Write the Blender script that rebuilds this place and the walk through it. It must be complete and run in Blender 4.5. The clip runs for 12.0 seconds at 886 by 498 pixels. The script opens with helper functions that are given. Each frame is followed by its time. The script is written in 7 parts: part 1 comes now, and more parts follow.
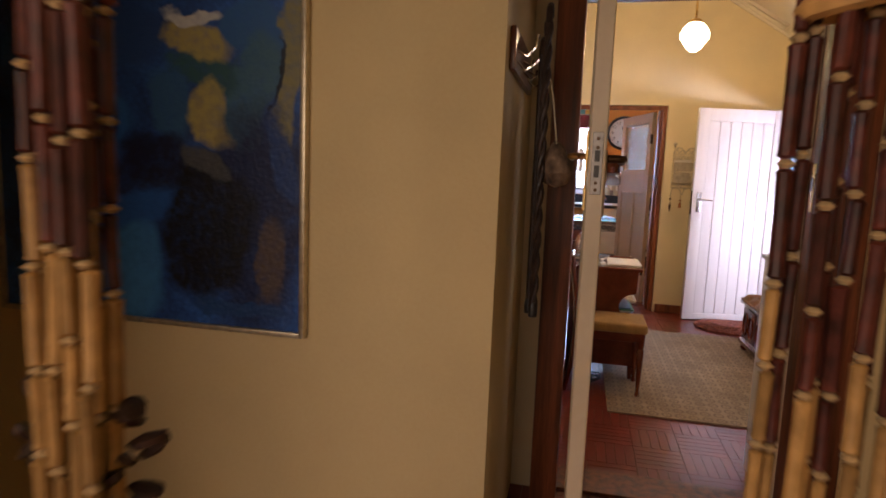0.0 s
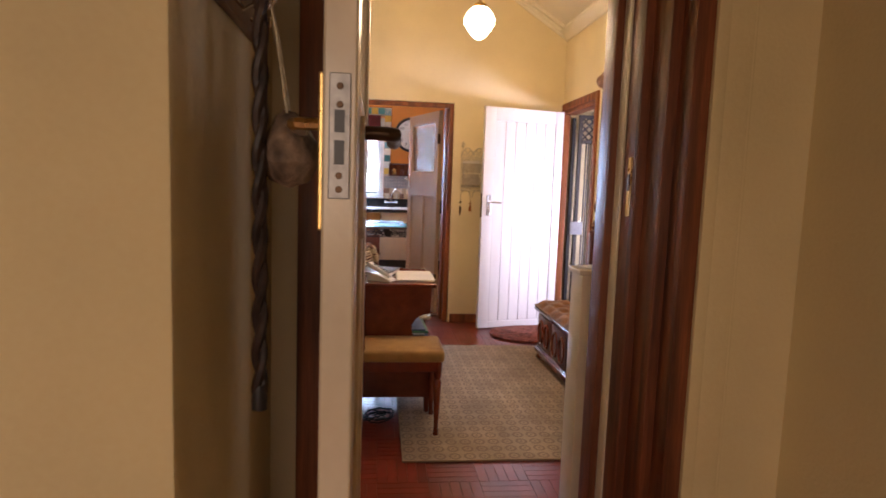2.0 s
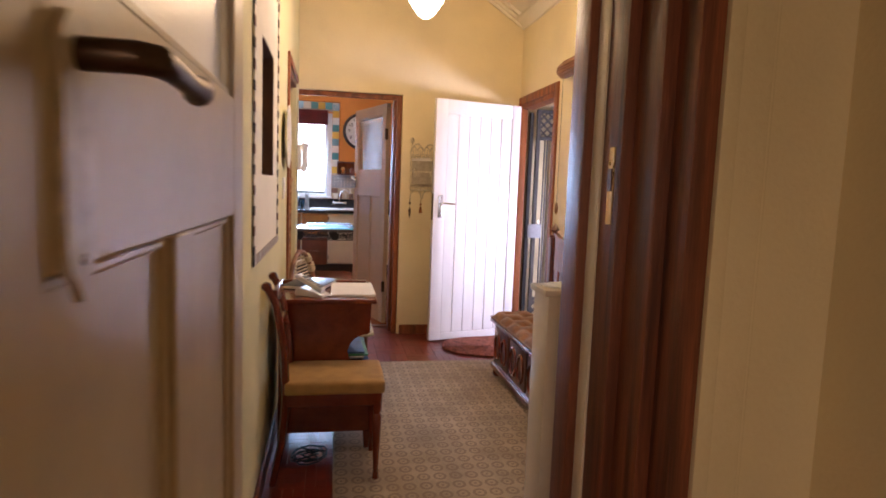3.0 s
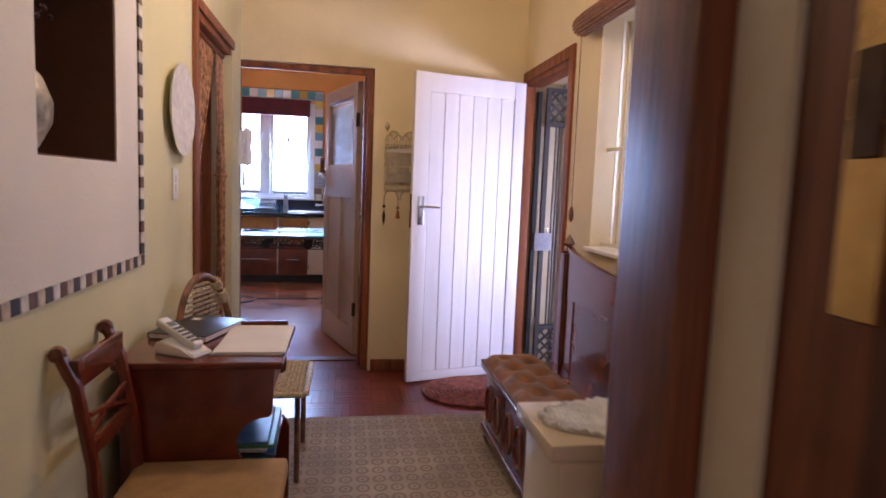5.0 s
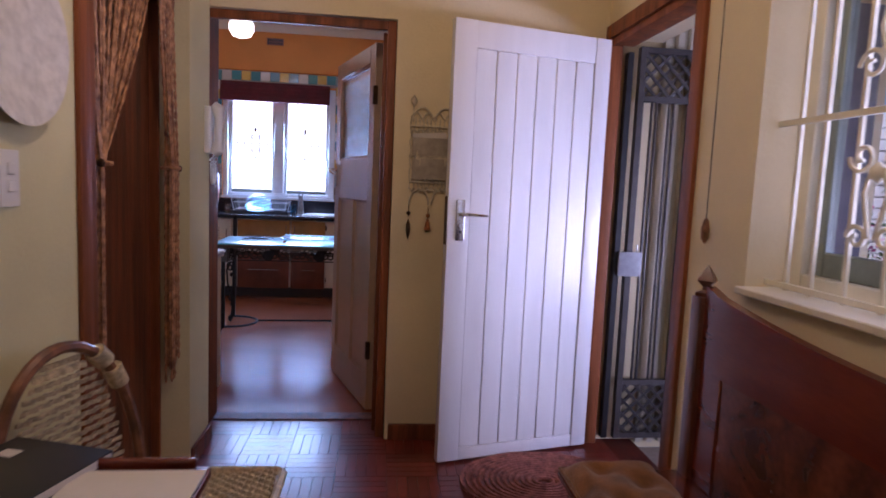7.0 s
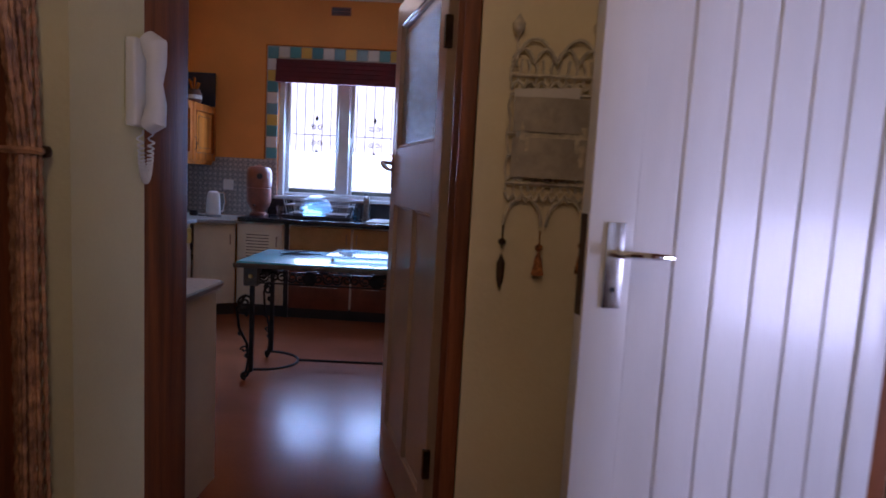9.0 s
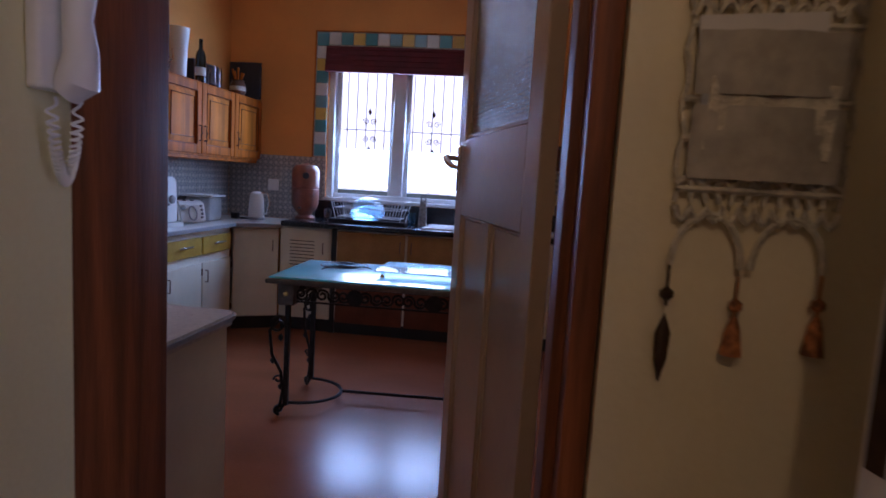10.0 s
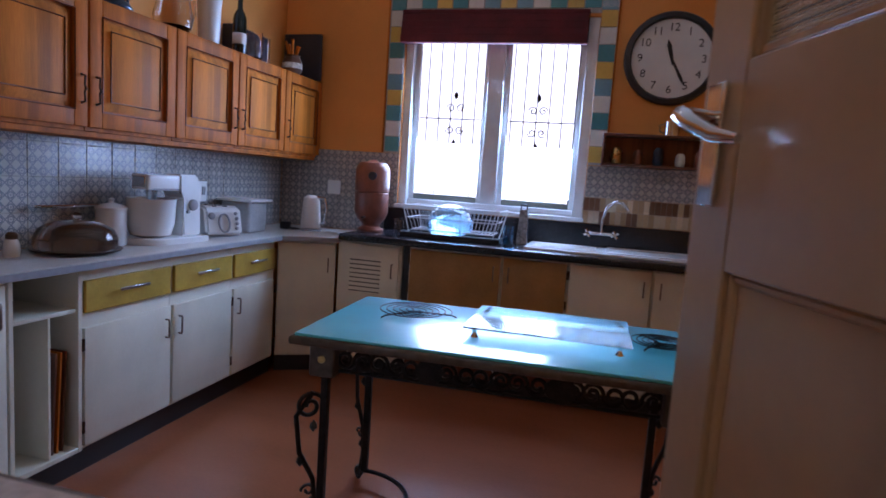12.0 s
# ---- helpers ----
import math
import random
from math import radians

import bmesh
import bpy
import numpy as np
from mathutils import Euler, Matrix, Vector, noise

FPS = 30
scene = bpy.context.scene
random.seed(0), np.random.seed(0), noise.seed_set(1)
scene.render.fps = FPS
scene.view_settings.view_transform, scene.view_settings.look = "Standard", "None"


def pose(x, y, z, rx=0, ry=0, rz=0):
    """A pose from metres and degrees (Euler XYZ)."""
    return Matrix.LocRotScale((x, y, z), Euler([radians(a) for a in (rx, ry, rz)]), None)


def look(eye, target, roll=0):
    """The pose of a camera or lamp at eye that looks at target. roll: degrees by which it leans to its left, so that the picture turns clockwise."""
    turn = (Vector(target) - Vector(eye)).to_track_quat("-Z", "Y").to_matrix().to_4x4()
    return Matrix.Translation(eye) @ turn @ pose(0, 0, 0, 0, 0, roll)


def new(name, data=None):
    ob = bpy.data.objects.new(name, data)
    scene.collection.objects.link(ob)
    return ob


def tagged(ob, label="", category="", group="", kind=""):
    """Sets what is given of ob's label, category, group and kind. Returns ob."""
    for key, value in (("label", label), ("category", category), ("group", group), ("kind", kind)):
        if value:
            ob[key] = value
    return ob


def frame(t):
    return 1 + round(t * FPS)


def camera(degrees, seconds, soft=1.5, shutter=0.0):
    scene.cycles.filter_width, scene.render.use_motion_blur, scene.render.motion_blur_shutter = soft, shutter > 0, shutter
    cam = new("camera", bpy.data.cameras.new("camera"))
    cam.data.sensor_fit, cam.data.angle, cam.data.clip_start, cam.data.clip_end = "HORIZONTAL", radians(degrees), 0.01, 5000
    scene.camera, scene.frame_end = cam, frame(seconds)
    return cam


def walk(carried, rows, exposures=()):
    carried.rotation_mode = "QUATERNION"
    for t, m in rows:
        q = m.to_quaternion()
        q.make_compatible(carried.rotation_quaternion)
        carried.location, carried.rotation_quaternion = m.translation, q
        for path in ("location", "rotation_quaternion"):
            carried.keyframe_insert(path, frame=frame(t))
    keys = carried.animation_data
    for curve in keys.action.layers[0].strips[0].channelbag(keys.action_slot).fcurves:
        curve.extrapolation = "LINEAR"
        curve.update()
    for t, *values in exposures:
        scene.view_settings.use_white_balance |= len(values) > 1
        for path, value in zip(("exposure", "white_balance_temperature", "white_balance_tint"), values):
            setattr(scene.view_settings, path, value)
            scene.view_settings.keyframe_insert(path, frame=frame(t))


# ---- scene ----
cam = camera(72.5, 12.0, 1.7, 0.4)
PATH = [
    (0, (0.183, -0.224, 1.345), (-0.252, 1.712, 1.094), 2.2),
    (0.5, (0.164, 0.037, 1.339), (-0.156, 1.997, 1.098), 2.2),
    (1, (0.177, 0.229, 1.338), (0.044, 2.212, 1.108), 2.2),
    (1.5, (0.23, 0.379, 1.333), (0.301, 2.365, 1.114), 2.2),
    (2, (0.257, 0.522, 1.328), (0.481, 2.498, 1.116), 2.0),
    (2.5, (0.28, 0.756, 1.335), (0.595, 2.72, 1.126), 2.1),
    (3, (0.386, 0.982, 1.326), (0.75, 2.937, 1.119), 2.1),
    (3.5, (0.527, 1.223, 1.335), (0.902, 3.176, 1.127), 2.0),
    (5.3, (0.801, 2.226, 1.304), (1.108, 4.192, 1.104), 2.3),
    (5.5, (0.81, 2.338, 1.314), (1.103, 4.306, 1.113), 2.3),
    (6, (0.836, 2.645, 1.302), (1.111, 4.616, 1.102), 2.3),
    (6.5, (0.865, 2.94, 1.303), (1.119, 4.913, 1.099), 2.4),
    (6.7, (0.878, 3.056, 1.301), (1.119, 5.031, 1.097), 2.4),
    (8.3, (0.992, 4.187, 1.32), (1.067, 6.174, 1.108), 2.9),
    (8.5, (0.984, 4.315, 1.323), (1.026, 6.303, 1.107), 2.8),
    (9, (0.953, 4.669, 1.31), (0.888, 6.656, 1.093), 3.1),
    (9.5, (0.894, 5.02, 1.31), (0.712, 7.0, 1.086), 3.3),
    (10, (0.836, 5.336, 1.311), (0.591, 7.308, 1.085), 3.4),
    (10.5, (0.762, 5.662, 1.297), (0.452, 7.625, 1.072), 3.6),
    (11, (0.657, 5.972, 1.297), (0.278, 7.922, 1.07), 3.7),
    (11.5, (0.572, 6.28, 1.291), (0.137, 8.218, 1.063), 3.8),
    (12, (0.501, 6.545, 1.288), (0.001, 8.468, 1.06), 3.9),
]
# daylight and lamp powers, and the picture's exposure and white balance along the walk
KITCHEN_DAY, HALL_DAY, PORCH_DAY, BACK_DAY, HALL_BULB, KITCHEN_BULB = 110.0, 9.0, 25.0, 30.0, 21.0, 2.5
EXPOSURES = [(0.0, 0.2, 6150, 30), (2.5, 0.53, 6150, 31), (3.5, 0.33, 5700, 30), (5.5, -0.15, 5350, 39), (6.5, -0.5, 5200, 41), (8.5, -1.22, 5350, 38),
             (9.5, -1.48, 5250, 39), (10.2, -1.38, 5350, 37), (11.0, -0.98, 5550, 32), (11.5, -0.92, 5520, 32), (12.0, -1.02, 5500, 33)]
walk_rows = [(t, look(eye, target, roll)) for t, eye, target, roll in PATH]
walk(cam, walk_rows, EXPOSURES)

# ---- world, sun and daylight ----
world = bpy.data.worlds.new("world")
scene.world = world
world.use_nodes = True
wn = world.node_tree
sky = wn.nodes.new("ShaderNodeTexSky")
sky.sky_type, sky.sun_disc = "NISHITA", False
sky.sun_elevation, sky.sun_rotation = radians(58), radians(270)
wn.links.new(sky.outputs[0], wn.nodes["Background"].inputs[0])
wn.nodes["Background"].inputs[1].default_value = 0.12


def sun_lamp(strength, elevation, rotation):
    data = bpy.data.lights.new("sun", "SUN")
    data.energy, data.angle, data.color = strength, radians(0.6), (1.0, 0.95, 0.87)
    e, r = radians(elevation), radians(rotation)
    way = Vector((math.sin(r) * math.cos(e), math.cos(r) * math.cos(e), math.sin(e)))
    ob = new("sun", data)
    ob.matrix_world = look(way * 20, (0, 0, 0))
    return ob


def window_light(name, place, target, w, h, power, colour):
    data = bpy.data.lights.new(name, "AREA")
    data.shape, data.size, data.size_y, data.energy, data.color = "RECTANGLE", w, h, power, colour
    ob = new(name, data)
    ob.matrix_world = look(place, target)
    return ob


sun_lamp(3.5, 58, 270)
window_light("kitchen_window_daylight", (-0.28, 10.695, 1.70), (-0.28, 6.0, 0.95), 1.1, 1.0, KITCHEN_DAY, (0.50, 0.76, 1.0))
window_light("hall_window_daylight", (2.185, 4.16, 1.58), (0.4, 4.16, 1.58), 1.35, 0.9, HALL_DAY, (0.9, 0.93, 1.0))
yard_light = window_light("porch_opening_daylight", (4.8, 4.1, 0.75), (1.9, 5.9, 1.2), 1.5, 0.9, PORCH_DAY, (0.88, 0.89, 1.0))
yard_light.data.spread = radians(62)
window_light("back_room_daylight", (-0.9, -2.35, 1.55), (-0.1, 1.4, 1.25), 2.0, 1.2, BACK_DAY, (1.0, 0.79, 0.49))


def bulb(name, place, power, colour, r=0.06):
    data = bpy.data.lights.new(name, "POINT")
    data.energy, data.color, data.shadow_soft_size = power, colour, r
    ob = new(name, data)
    ob.location = place
    return ob


bulb("hall_bulb", (0.88, 4.42, 2.37), HALL_BULB, (1.0, 0.72, 0.36), 0.05)
bulb("kitchen_bulb", (-0.36, 9.0, 2.62), KITCHEN_BULB, (1.0, 0.68, 0.36), 0.05)


# ---- materials ----
def material(name, colour, rough=0.6, metal=0.0, vary=0.12, scale=6.0, bump=0.0, bump_scale=60.0, dark=None, stretch=(1, 1, 1),
             spec=0.5, piece=0.0, coat=0.0, warp=0.0, wear=0.2):
    """A surface with large stains, fine grain, relief and, for pieces, a tone of their own."""
    m = bpy.data.materials.new(name)
    m.use_nodes = True
    t = m.node_tree
    n, link = t.nodes, t.links.new
    b = n["Principled BSDF"]
    co = n.new("ShaderNodeTexCoord")
    mp = n.new("ShaderNodeMapping")
    mp.inputs["Scale"].default_value = stretch
    link(co.outputs["Object"], mp.inputs[0])
    big, fine = n.new("ShaderNodeTexNoise"), n.new("ShaderNodeTexNoise")
    big.inputs["Scale"].default_value, fine.inputs["Scale"].default_value = scale, bump_scale
    big.inputs["Detail"].default_value, fine.inputs["Detail"].default_value = 5, 3
    big.inputs["Distortion"].default_value = warp
    link(mp.outputs[0], big.inputs[0]), link(mp.outputs[0], fine.inputs[0])
    mix = n.new("ShaderNodeMix")
    mix.data_type = "RGBA"
    low = dark or tuple(c * (1 - 2.2 * vary) for c in colour)
    high = tuple(min(1, c * (1 + 0.7 * vary)) for c in colour)
    mix.inputs["A"].default_value, mix.inputs["B"].default_value = (*low, 1), (*high, 1)
    ramp = n.new("ShaderNodeMapRange")
    ramp.inputs[1].default_value, ramp.inputs[2].default_value = 0.32, 0.66
    link(big.outputs[0], ramp.inputs[0]), link(ramp.outputs[0], mix.inputs["Factor"])
    out = mix.outputs["Result"]
    grain = n.new("ShaderNodeMix")
    grain.data_type, grain.blend_type = "RGBA", "OVERLAY"
    grain.inputs["Factor"].default_value = min(0.6, vary * 1.6)
    link(out, grain.inputs["A"]), link(fine.outputs[0], grain.inputs["B"])
    out = grain.outputs["Result"]
    if piece:
        info, hsv, mr = n.new("ShaderNodeObjectInfo"), n.new("ShaderNodeHueSaturation"), n.new("ShaderNodeMapRange")
        mr.inputs[3].default_value, mr.inputs[4].default_value = 1 - piece, 1 + piece
        link(info.outputs["Random"], mr.inputs[0]), link(mr.outputs[0], hsv.inputs["Value"]), link(out, hsv.inputs["Color"])
        out = hsv.outputs[0]
    link(out, b.inputs["Base Color"])
    rr = n.new("ShaderNodeMapRange")
    rr.inputs[3].default_value, rr.inputs[4].default_value = max(0.02, rough * (1 - wear)), min(1, rough * (1 + wear))
    link(big.outputs[0], rr.inputs[0]), link(rr.outputs[0], b.inputs["Roughness"])
    b.inputs["Metallic"].default_value = metal
    b.inputs["Specular IOR Level"].default_value = spec
    b.inputs["Coat Weight"].default_value = coat
    b.inputs["Coat Roughness"].default_value = 0.12
    if bump:
        bp = n.new("ShaderNodeBump")
        bp.inputs["Strength"].default_value, bp.inputs["Distance"].default_value = bump, 0.01
        link(fine.outputs[0], bp.inputs["Height"]), link(bp.outputs[0], b.inputs["Normal"])
    return m


def glass_material(name, colour=(1, 1, 1), rough=0.0, relief=0.0):
    m = bpy.data.materials.new(name)
    m.use_nodes = True
    n = m.node_tree.nodes
    b = n["Principled BSDF"]
    b.inputs["Base Color"].default_value = (*colour, 1)
    b.inputs["Transmission Weight"].default_value, b.inputs["Roughness"].default_value, b.inputs["IOR"].default_value = 1.0, rough, 1.45
    if relief:
        v, bp = n.new("ShaderNodeTexNoise"), n.new("ShaderNodeBump")
        v.inputs["Scale"].default_value = 55
        bp.inputs["Strength"].default_value = relief
        m.node_tree.links.new(v.outputs[0], bp.inputs["Height"]), m.node_tree.links.new(bp.outputs[0], b.inputs["Normal"])
    return m


def glow_material(name, colour, strength):
    m = bpy.data.materials.new(name)
    m.use_nodes = True
    b = m.node_tree.nodes["Principled BSDF"]
    b.inputs["Base Color"].default_value = (*colour, 1)
    b.inputs["Emission Color"].default_value = (*colour, 1)
    b.inputs["Emission Strength"].default_value = strength
    return m


CREAM = material("cream_wall_paint", (0.80, 0.68, 0.42), 0.75, vary=0.05, scale=1.6, bump=0.12, bump_scale=90)
OLIVE = material("yellow_green_wall_paint", (0.76, 0.70, 0.40), 0.72, vary=0.05, scale=1.8, bump=0.12, bump_scale=90)
BEIGE = material("beige_wall_paint", (0.78, 0.64, 0.34), 0.75, vary=0.05, scale=1.6, bump=0.12, bump_scale=80)
ORANGE = material("orange_wall_paint", (0.78, 0.31, 0.055), 0.7, vary=0.06, scale=1.8, bump=0.1, bump_scale=90)
CEIL = material("ceiling_paint", (0.82, 0.76, 0.62), 0.8, vary=0.03, scale=2, bump=0.08, bump_scale=60)
FRAME_WOOD = material("varnished_door_frame_wood", (0.275, 0.088, 0.029), 0.5, vary=0.22, scale=3, bump=0.1, bump_scale=30, stretch=(7, 7, 0.45), spec=0.25, warp=0.3)
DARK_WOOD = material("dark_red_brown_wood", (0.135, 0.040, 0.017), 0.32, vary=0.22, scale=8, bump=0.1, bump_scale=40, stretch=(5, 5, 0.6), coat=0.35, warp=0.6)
JAMB_WOOD = material("worn_dark_jamb_wood", (0.21, 0.062, 0.021), 0.42, vary=0.3, scale=3, bump=0.15, bump_scale=30, stretch=(9, 9, 0.45), warp=0.3)
MAHOGANY = material("polished_mahogany", (0.155, 0.027, 0.010), 0.22, vary=0.12, scale=4, bump=0.05, bump_scale=40, stretch=(3, 0.6, 3), coat=0.5, warp=0.5)
PINE = material("honey_pine", (0.60, 0.185, 0.017), 0.55, spec=0.12, vary=0.2, scale=2.2, bump=0.04, bump_scale=34, stretch=(7, 7, 0.45), warp=0.25)
PINE_DARK = material("honey_pine_frame", (0.50, 0.135, 0.011), 0.55, spec=0.12, vary=0.2, scale=3, bump=0.04, bump_scale=34, stretch=(6, 6, 0.45), warp=0.3)
PINE_STAIN = material("dark_stained_pine", (0.17, 0.042, 0.006), 0.5, vary=0.2, scale=5, spec=0.3)
WHITE_PAINT = material("white_gloss_paint", (0.84, 0.83, 0.83), 0.36, vary=0.03, scale=3, bump=0.05, bump_scale=50, stretch=(3, 3, 0.6), coat=0.2)
CREAM_PAINT = material("aged_cream_gloss_paint", (0.74, 0.64, 0.47), 0.32, vary=0.06, scale=4, bump=0.06, bump_scale=50, coat=0.2)
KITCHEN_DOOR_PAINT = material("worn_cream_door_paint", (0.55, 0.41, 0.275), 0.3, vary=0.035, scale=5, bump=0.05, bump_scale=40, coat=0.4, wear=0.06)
UNIT_WHITE = material("cream_cabinet_paint", (0.74, 0.71, 0.58), 0.4, vary=0.05, scale=4, bump=0.03)
MUSTARD = material("mustard_cabinet_paint", (0.50, 0.32, 0.04), 0.4, vary=0.1, scale=5, bump=0.03)
OCHRE = material("ochre_cabinet_paint", (0.40, 0.22, 0.06), 0.4, vary=0.1, scale=5, bump=0.03)
STEEL = material("brushed_steel", (0.62, 0.62, 0.62), 0.25, 1.0, vary=0.06, scale=20)
CHROME = material("chrome", (0.8, 0.8, 0.82), 0.08, 1.0, vary=0.02)
BRASS = material("brass", (0.66, 0.44, 0.16), 0.28, 1.0, vary=0.12, scale=25)
BRONZE = material("dark_bronze", (0.10, 0.06, 0.035), 0.4, 0.8, vary=0.15, scale=25)
IRON = material("black_wrought_iron", (0.025, 0.024, 0.025), 0.45, 0.6, vary=0.2, scale=30, bump=0.15, bump_scale=120)
GATE_GREY = material("dark_grey_gate_paint", (0.075, 0.066, 0.062), 0.4, 0.2, vary=0.1, scale=20)
BLACK = material("black_plastic", (0.02, 0.02, 0.022), 0.35, vary=0.1)
GRANITE = material("black_stone_worktop", (0.018, 0.018, 0.022), 0.2, vary=0.15, scale=120)
LAMINATE = material("grey_white_laminate", (0.62, 0.60, 0.56), 0.3, vary=0.06, scale=60)
LAM_EDGE = material("grey_laminate_edge", (0.32, 0.33, 0.36), 0.4, vary=0.06, scale=40)
WHITE_PLASTIC = material("white_plastic", (0.80, 0.79, 0.76), 0.35, vary=0.03)
PAPER = material("white_paper", (0.68, 0.63, 0.57), 0.85, vary=0.03)
KITCHEN_FLOOR = material("red_brown_laminate_floor", (0.34, 0.11, 0.048), 0.22, vary=0.07, scale=1.2, bump=0.02, bump_scale=45, stretch=(1, 2.5, 1), wear=0.03)
PARQUET = material("red_parquet_block", (0.20, 0.030, 0.015), 0.30, vary=0.12, scale=9, bump=0.03, bump_scale=50, piece=0.2, coat=0.2, warp=0.5, wear=0.08)
PARQUET_BED = material("parquet_joint", (0.15, 0.025, 0.013), 0.5, vary=0.2)
SILL_PAINT = material("cream_window_paint", (0.80, 0.74, 0.58), 0.35, vary=0.05, scale=6, coat=0.2)
WINDOW_WHITE = material("white_window_paint", (0.78, 0.80, 0.80), 0.35, vary=0.04, scale=8)
GREEN_METAL = material("grey_green_window_metal", (0.25, 0.29, 0.26), 0.4, 0.3, vary=0.08)
CLEAR = glass_material("clear_glass")
REEDED = glass_material("reeded_glass", (0.92, 0.95, 0.92), 0.25, 0.3)
DAYLIGHT = glow_material("bright_daylight", (0.95, 0.98, 1.0), 4.0)


# ---- shapes ----
def box(bm, lo, hi, bevel=0.0, seg=1):
    vs = [bm.verts.new((x, y, z)) for x in (lo[0], hi[0]) for y in (lo[1], hi[1]) for z in (lo[2], hi[2])]
    fs = [bm.faces.new([vs[i] for i in q]) for q in ((0, 1, 3, 2), (4, 6, 7, 5), (0, 4, 5, 1), (2, 3, 7, 6), (0, 2, 6, 4), (1, 5, 7, 3))]
    if bevel:
        es = list({e for f in fs for e in f.edges})
        bmesh.ops.bevel(bm, geom=es, offset=bevel, segments=seg, affect="EDGES", profile=0.6)
    return vs


def lathe(bm, profile, at=(0, 0, 0), seg=20, axis="z", squash=1.0):
    rings = []
    for r, h in profile:
        ring = []
        for k in range(seg):
            a = 2 * math.pi * k / seg
            p = (r * math.cos(a), r * math.sin(a) * squash, h)
            if axis == "x":
                p = (p[2], p[0], p[1])
            elif axis == "y":
                p = (p[0], p[2], p[1])
            ring.append(bm.verts.new((p[0] + at[0], p[1] + at[1], p[2] + at[2])))
        rings.append(ring)
    for a, b in zip(rings, rings[1:]):
        for k in range(seg):
            bm.faces.new((a[k], a[(k + 1) % seg], b[(k + 1) % seg], b[k]))
    if profile[0][0] > 1e-4:
        bm.faces.new(rings[0][::-1])
    if profile[-1][0] > 1e-4:
        bm.faces.new(rings[-1])


def tube(bm, pts, r, seg=6, closed=False, flat=1.0):
    pts = [Vector(p) for p in pts]
    n = len(pts)
    rings, side = [], None
    for i, p in enumerate(pts):
        a = pts[(i - 1) % n] if closed or i else p
        b = pts[(i + 1) % n] if closed or i < n - 1 else p
        d = (b - a).normalized()
        if side is None:
            side = d.orthogonal().normalized()
        side = (side - d * side.dot(d))
        side = side.normalized() if side.length > 1e-6 else d.orthogonal().normalized()
        up = d.cross(side)
        rr = r[i] if isinstance(r, (list, tuple)) else r
        rings.append([bm.verts.new(p + (side * math.cos(2 * math.pi * k / seg) + up * math.sin(2 * math.pi * k / seg) * flat) * rr) for k in range(seg)])
    for i in range(n if closed else n - 1):
        a, b = rings[i], rings[(i + 1) % n]
        for k in range(seg):
            bm.faces.new((a[k], a[(k + 1) % seg], b[(k + 1) % seg], b[k]))
    if not closed:
        bm.faces.new(rings[0][::-1]), bm.faces.new(rings[-1])


def rod(bm, a, b, r0, r1=None, seg=8):
    tube(bm, [a, b], [r0, r0 if r1 is None else r1], seg)


def prism(bm, poly, lo, hi, axis="y"):
    """A flat outline pushed from lo to hi along an axis; the outline's two numbers are the other two axes in order."""
    def at(p, h):
        return {"x": (h, p[0], p[1]), "y": (p[0], h, p[1]), "z": (p[0], p[1], h)}[axis]
    a = [bm.verts.new(at(p, lo)) for p in poly]
    b = [bm.verts.new(at(p, hi)) for p in poly]
    bm.faces.new(a[::-1]), bm.faces.new(b)
    for i in range(len(poly)):
        j = (i + 1) % len(poly)
        bm.faces.new((a[i], a[j], b[j], b[i]))


def mesh_of(name, bm, mat):
    bmesh.ops.recalc_face_normals(bm, faces=bm.faces)
    me = bpy.data.meshes.new(name)
    bm.to_mesh(me)
    bm.free()
    me.materials.append(mat)
    if len(me.polygons):
        me.shade_smooth()
        me.set_sharp_from_angle(angle=radians(38))
    return me


def part(name, bm, mat, parent=None, label="", m=None):
    ob = new(name, mesh_of(name, bm, mat))
    if parent is not None:
        ob.parent = parent
    if m is not None:
        ob.matrix_basis = m
    if label:
        tagged(ob, label)
    return ob


def thing(name, m, label, category, group="", kind=""):
    ob = new(name)
    ob.empty_display_size = 0.1
    ob.matrix_basis = m
    return tagged(ob, label, category, group, kind)


def setting(name, bm, mat, label=""):
    return tagged(part(name, bm, mat), label, "", "", "structure")


def B():
    return bmesh.new()


def bx(lo, hi, bevel=0.0, seg=1):
    bm = B()
    box(bm, lo, hi, bevel, seg)
    return bm


def solid_wall(name, axis, lo, hi, u0, u1, z1, holes, mat, label):
    """A wall between lo and hi along its normal, with openings (u, u, z, z) cut through it."""
    bm = B()
    us = sorted({u0, u1, *[h[0] for h in holes], *[h[1] for h in holes]})
    for a, b in zip(us, us[1:]):
        mid, z = (a + b) / 2, 0.0
        runs = sorted((h[2], h[3]) for h in holes if h[0] < mid < h[1])
        for c, d in runs + [(z1, z1)]:
            if c - z > 1e-4:
                if axis == "y":
                    box(bm, (a, lo, z), (b, hi, c))
                else:
                    box(bm, (lo, a, z), (hi, b, c))
            z = d
    bmesh.ops.remove_doubles(bm, verts=bm.verts, dist=1e-4)
    dup = {}
    for f in list(bm.faces):
        dup.setdefault(tuple(round(c, 4) for c in f.calc_center_median()), []).append(f)
    bmesh.ops.delete(bm, geom=[f for fs in dup.values() if len(fs) > 1 for f in fs], context="FACES_ONLY")
    return setting(name, bm, mat, label)


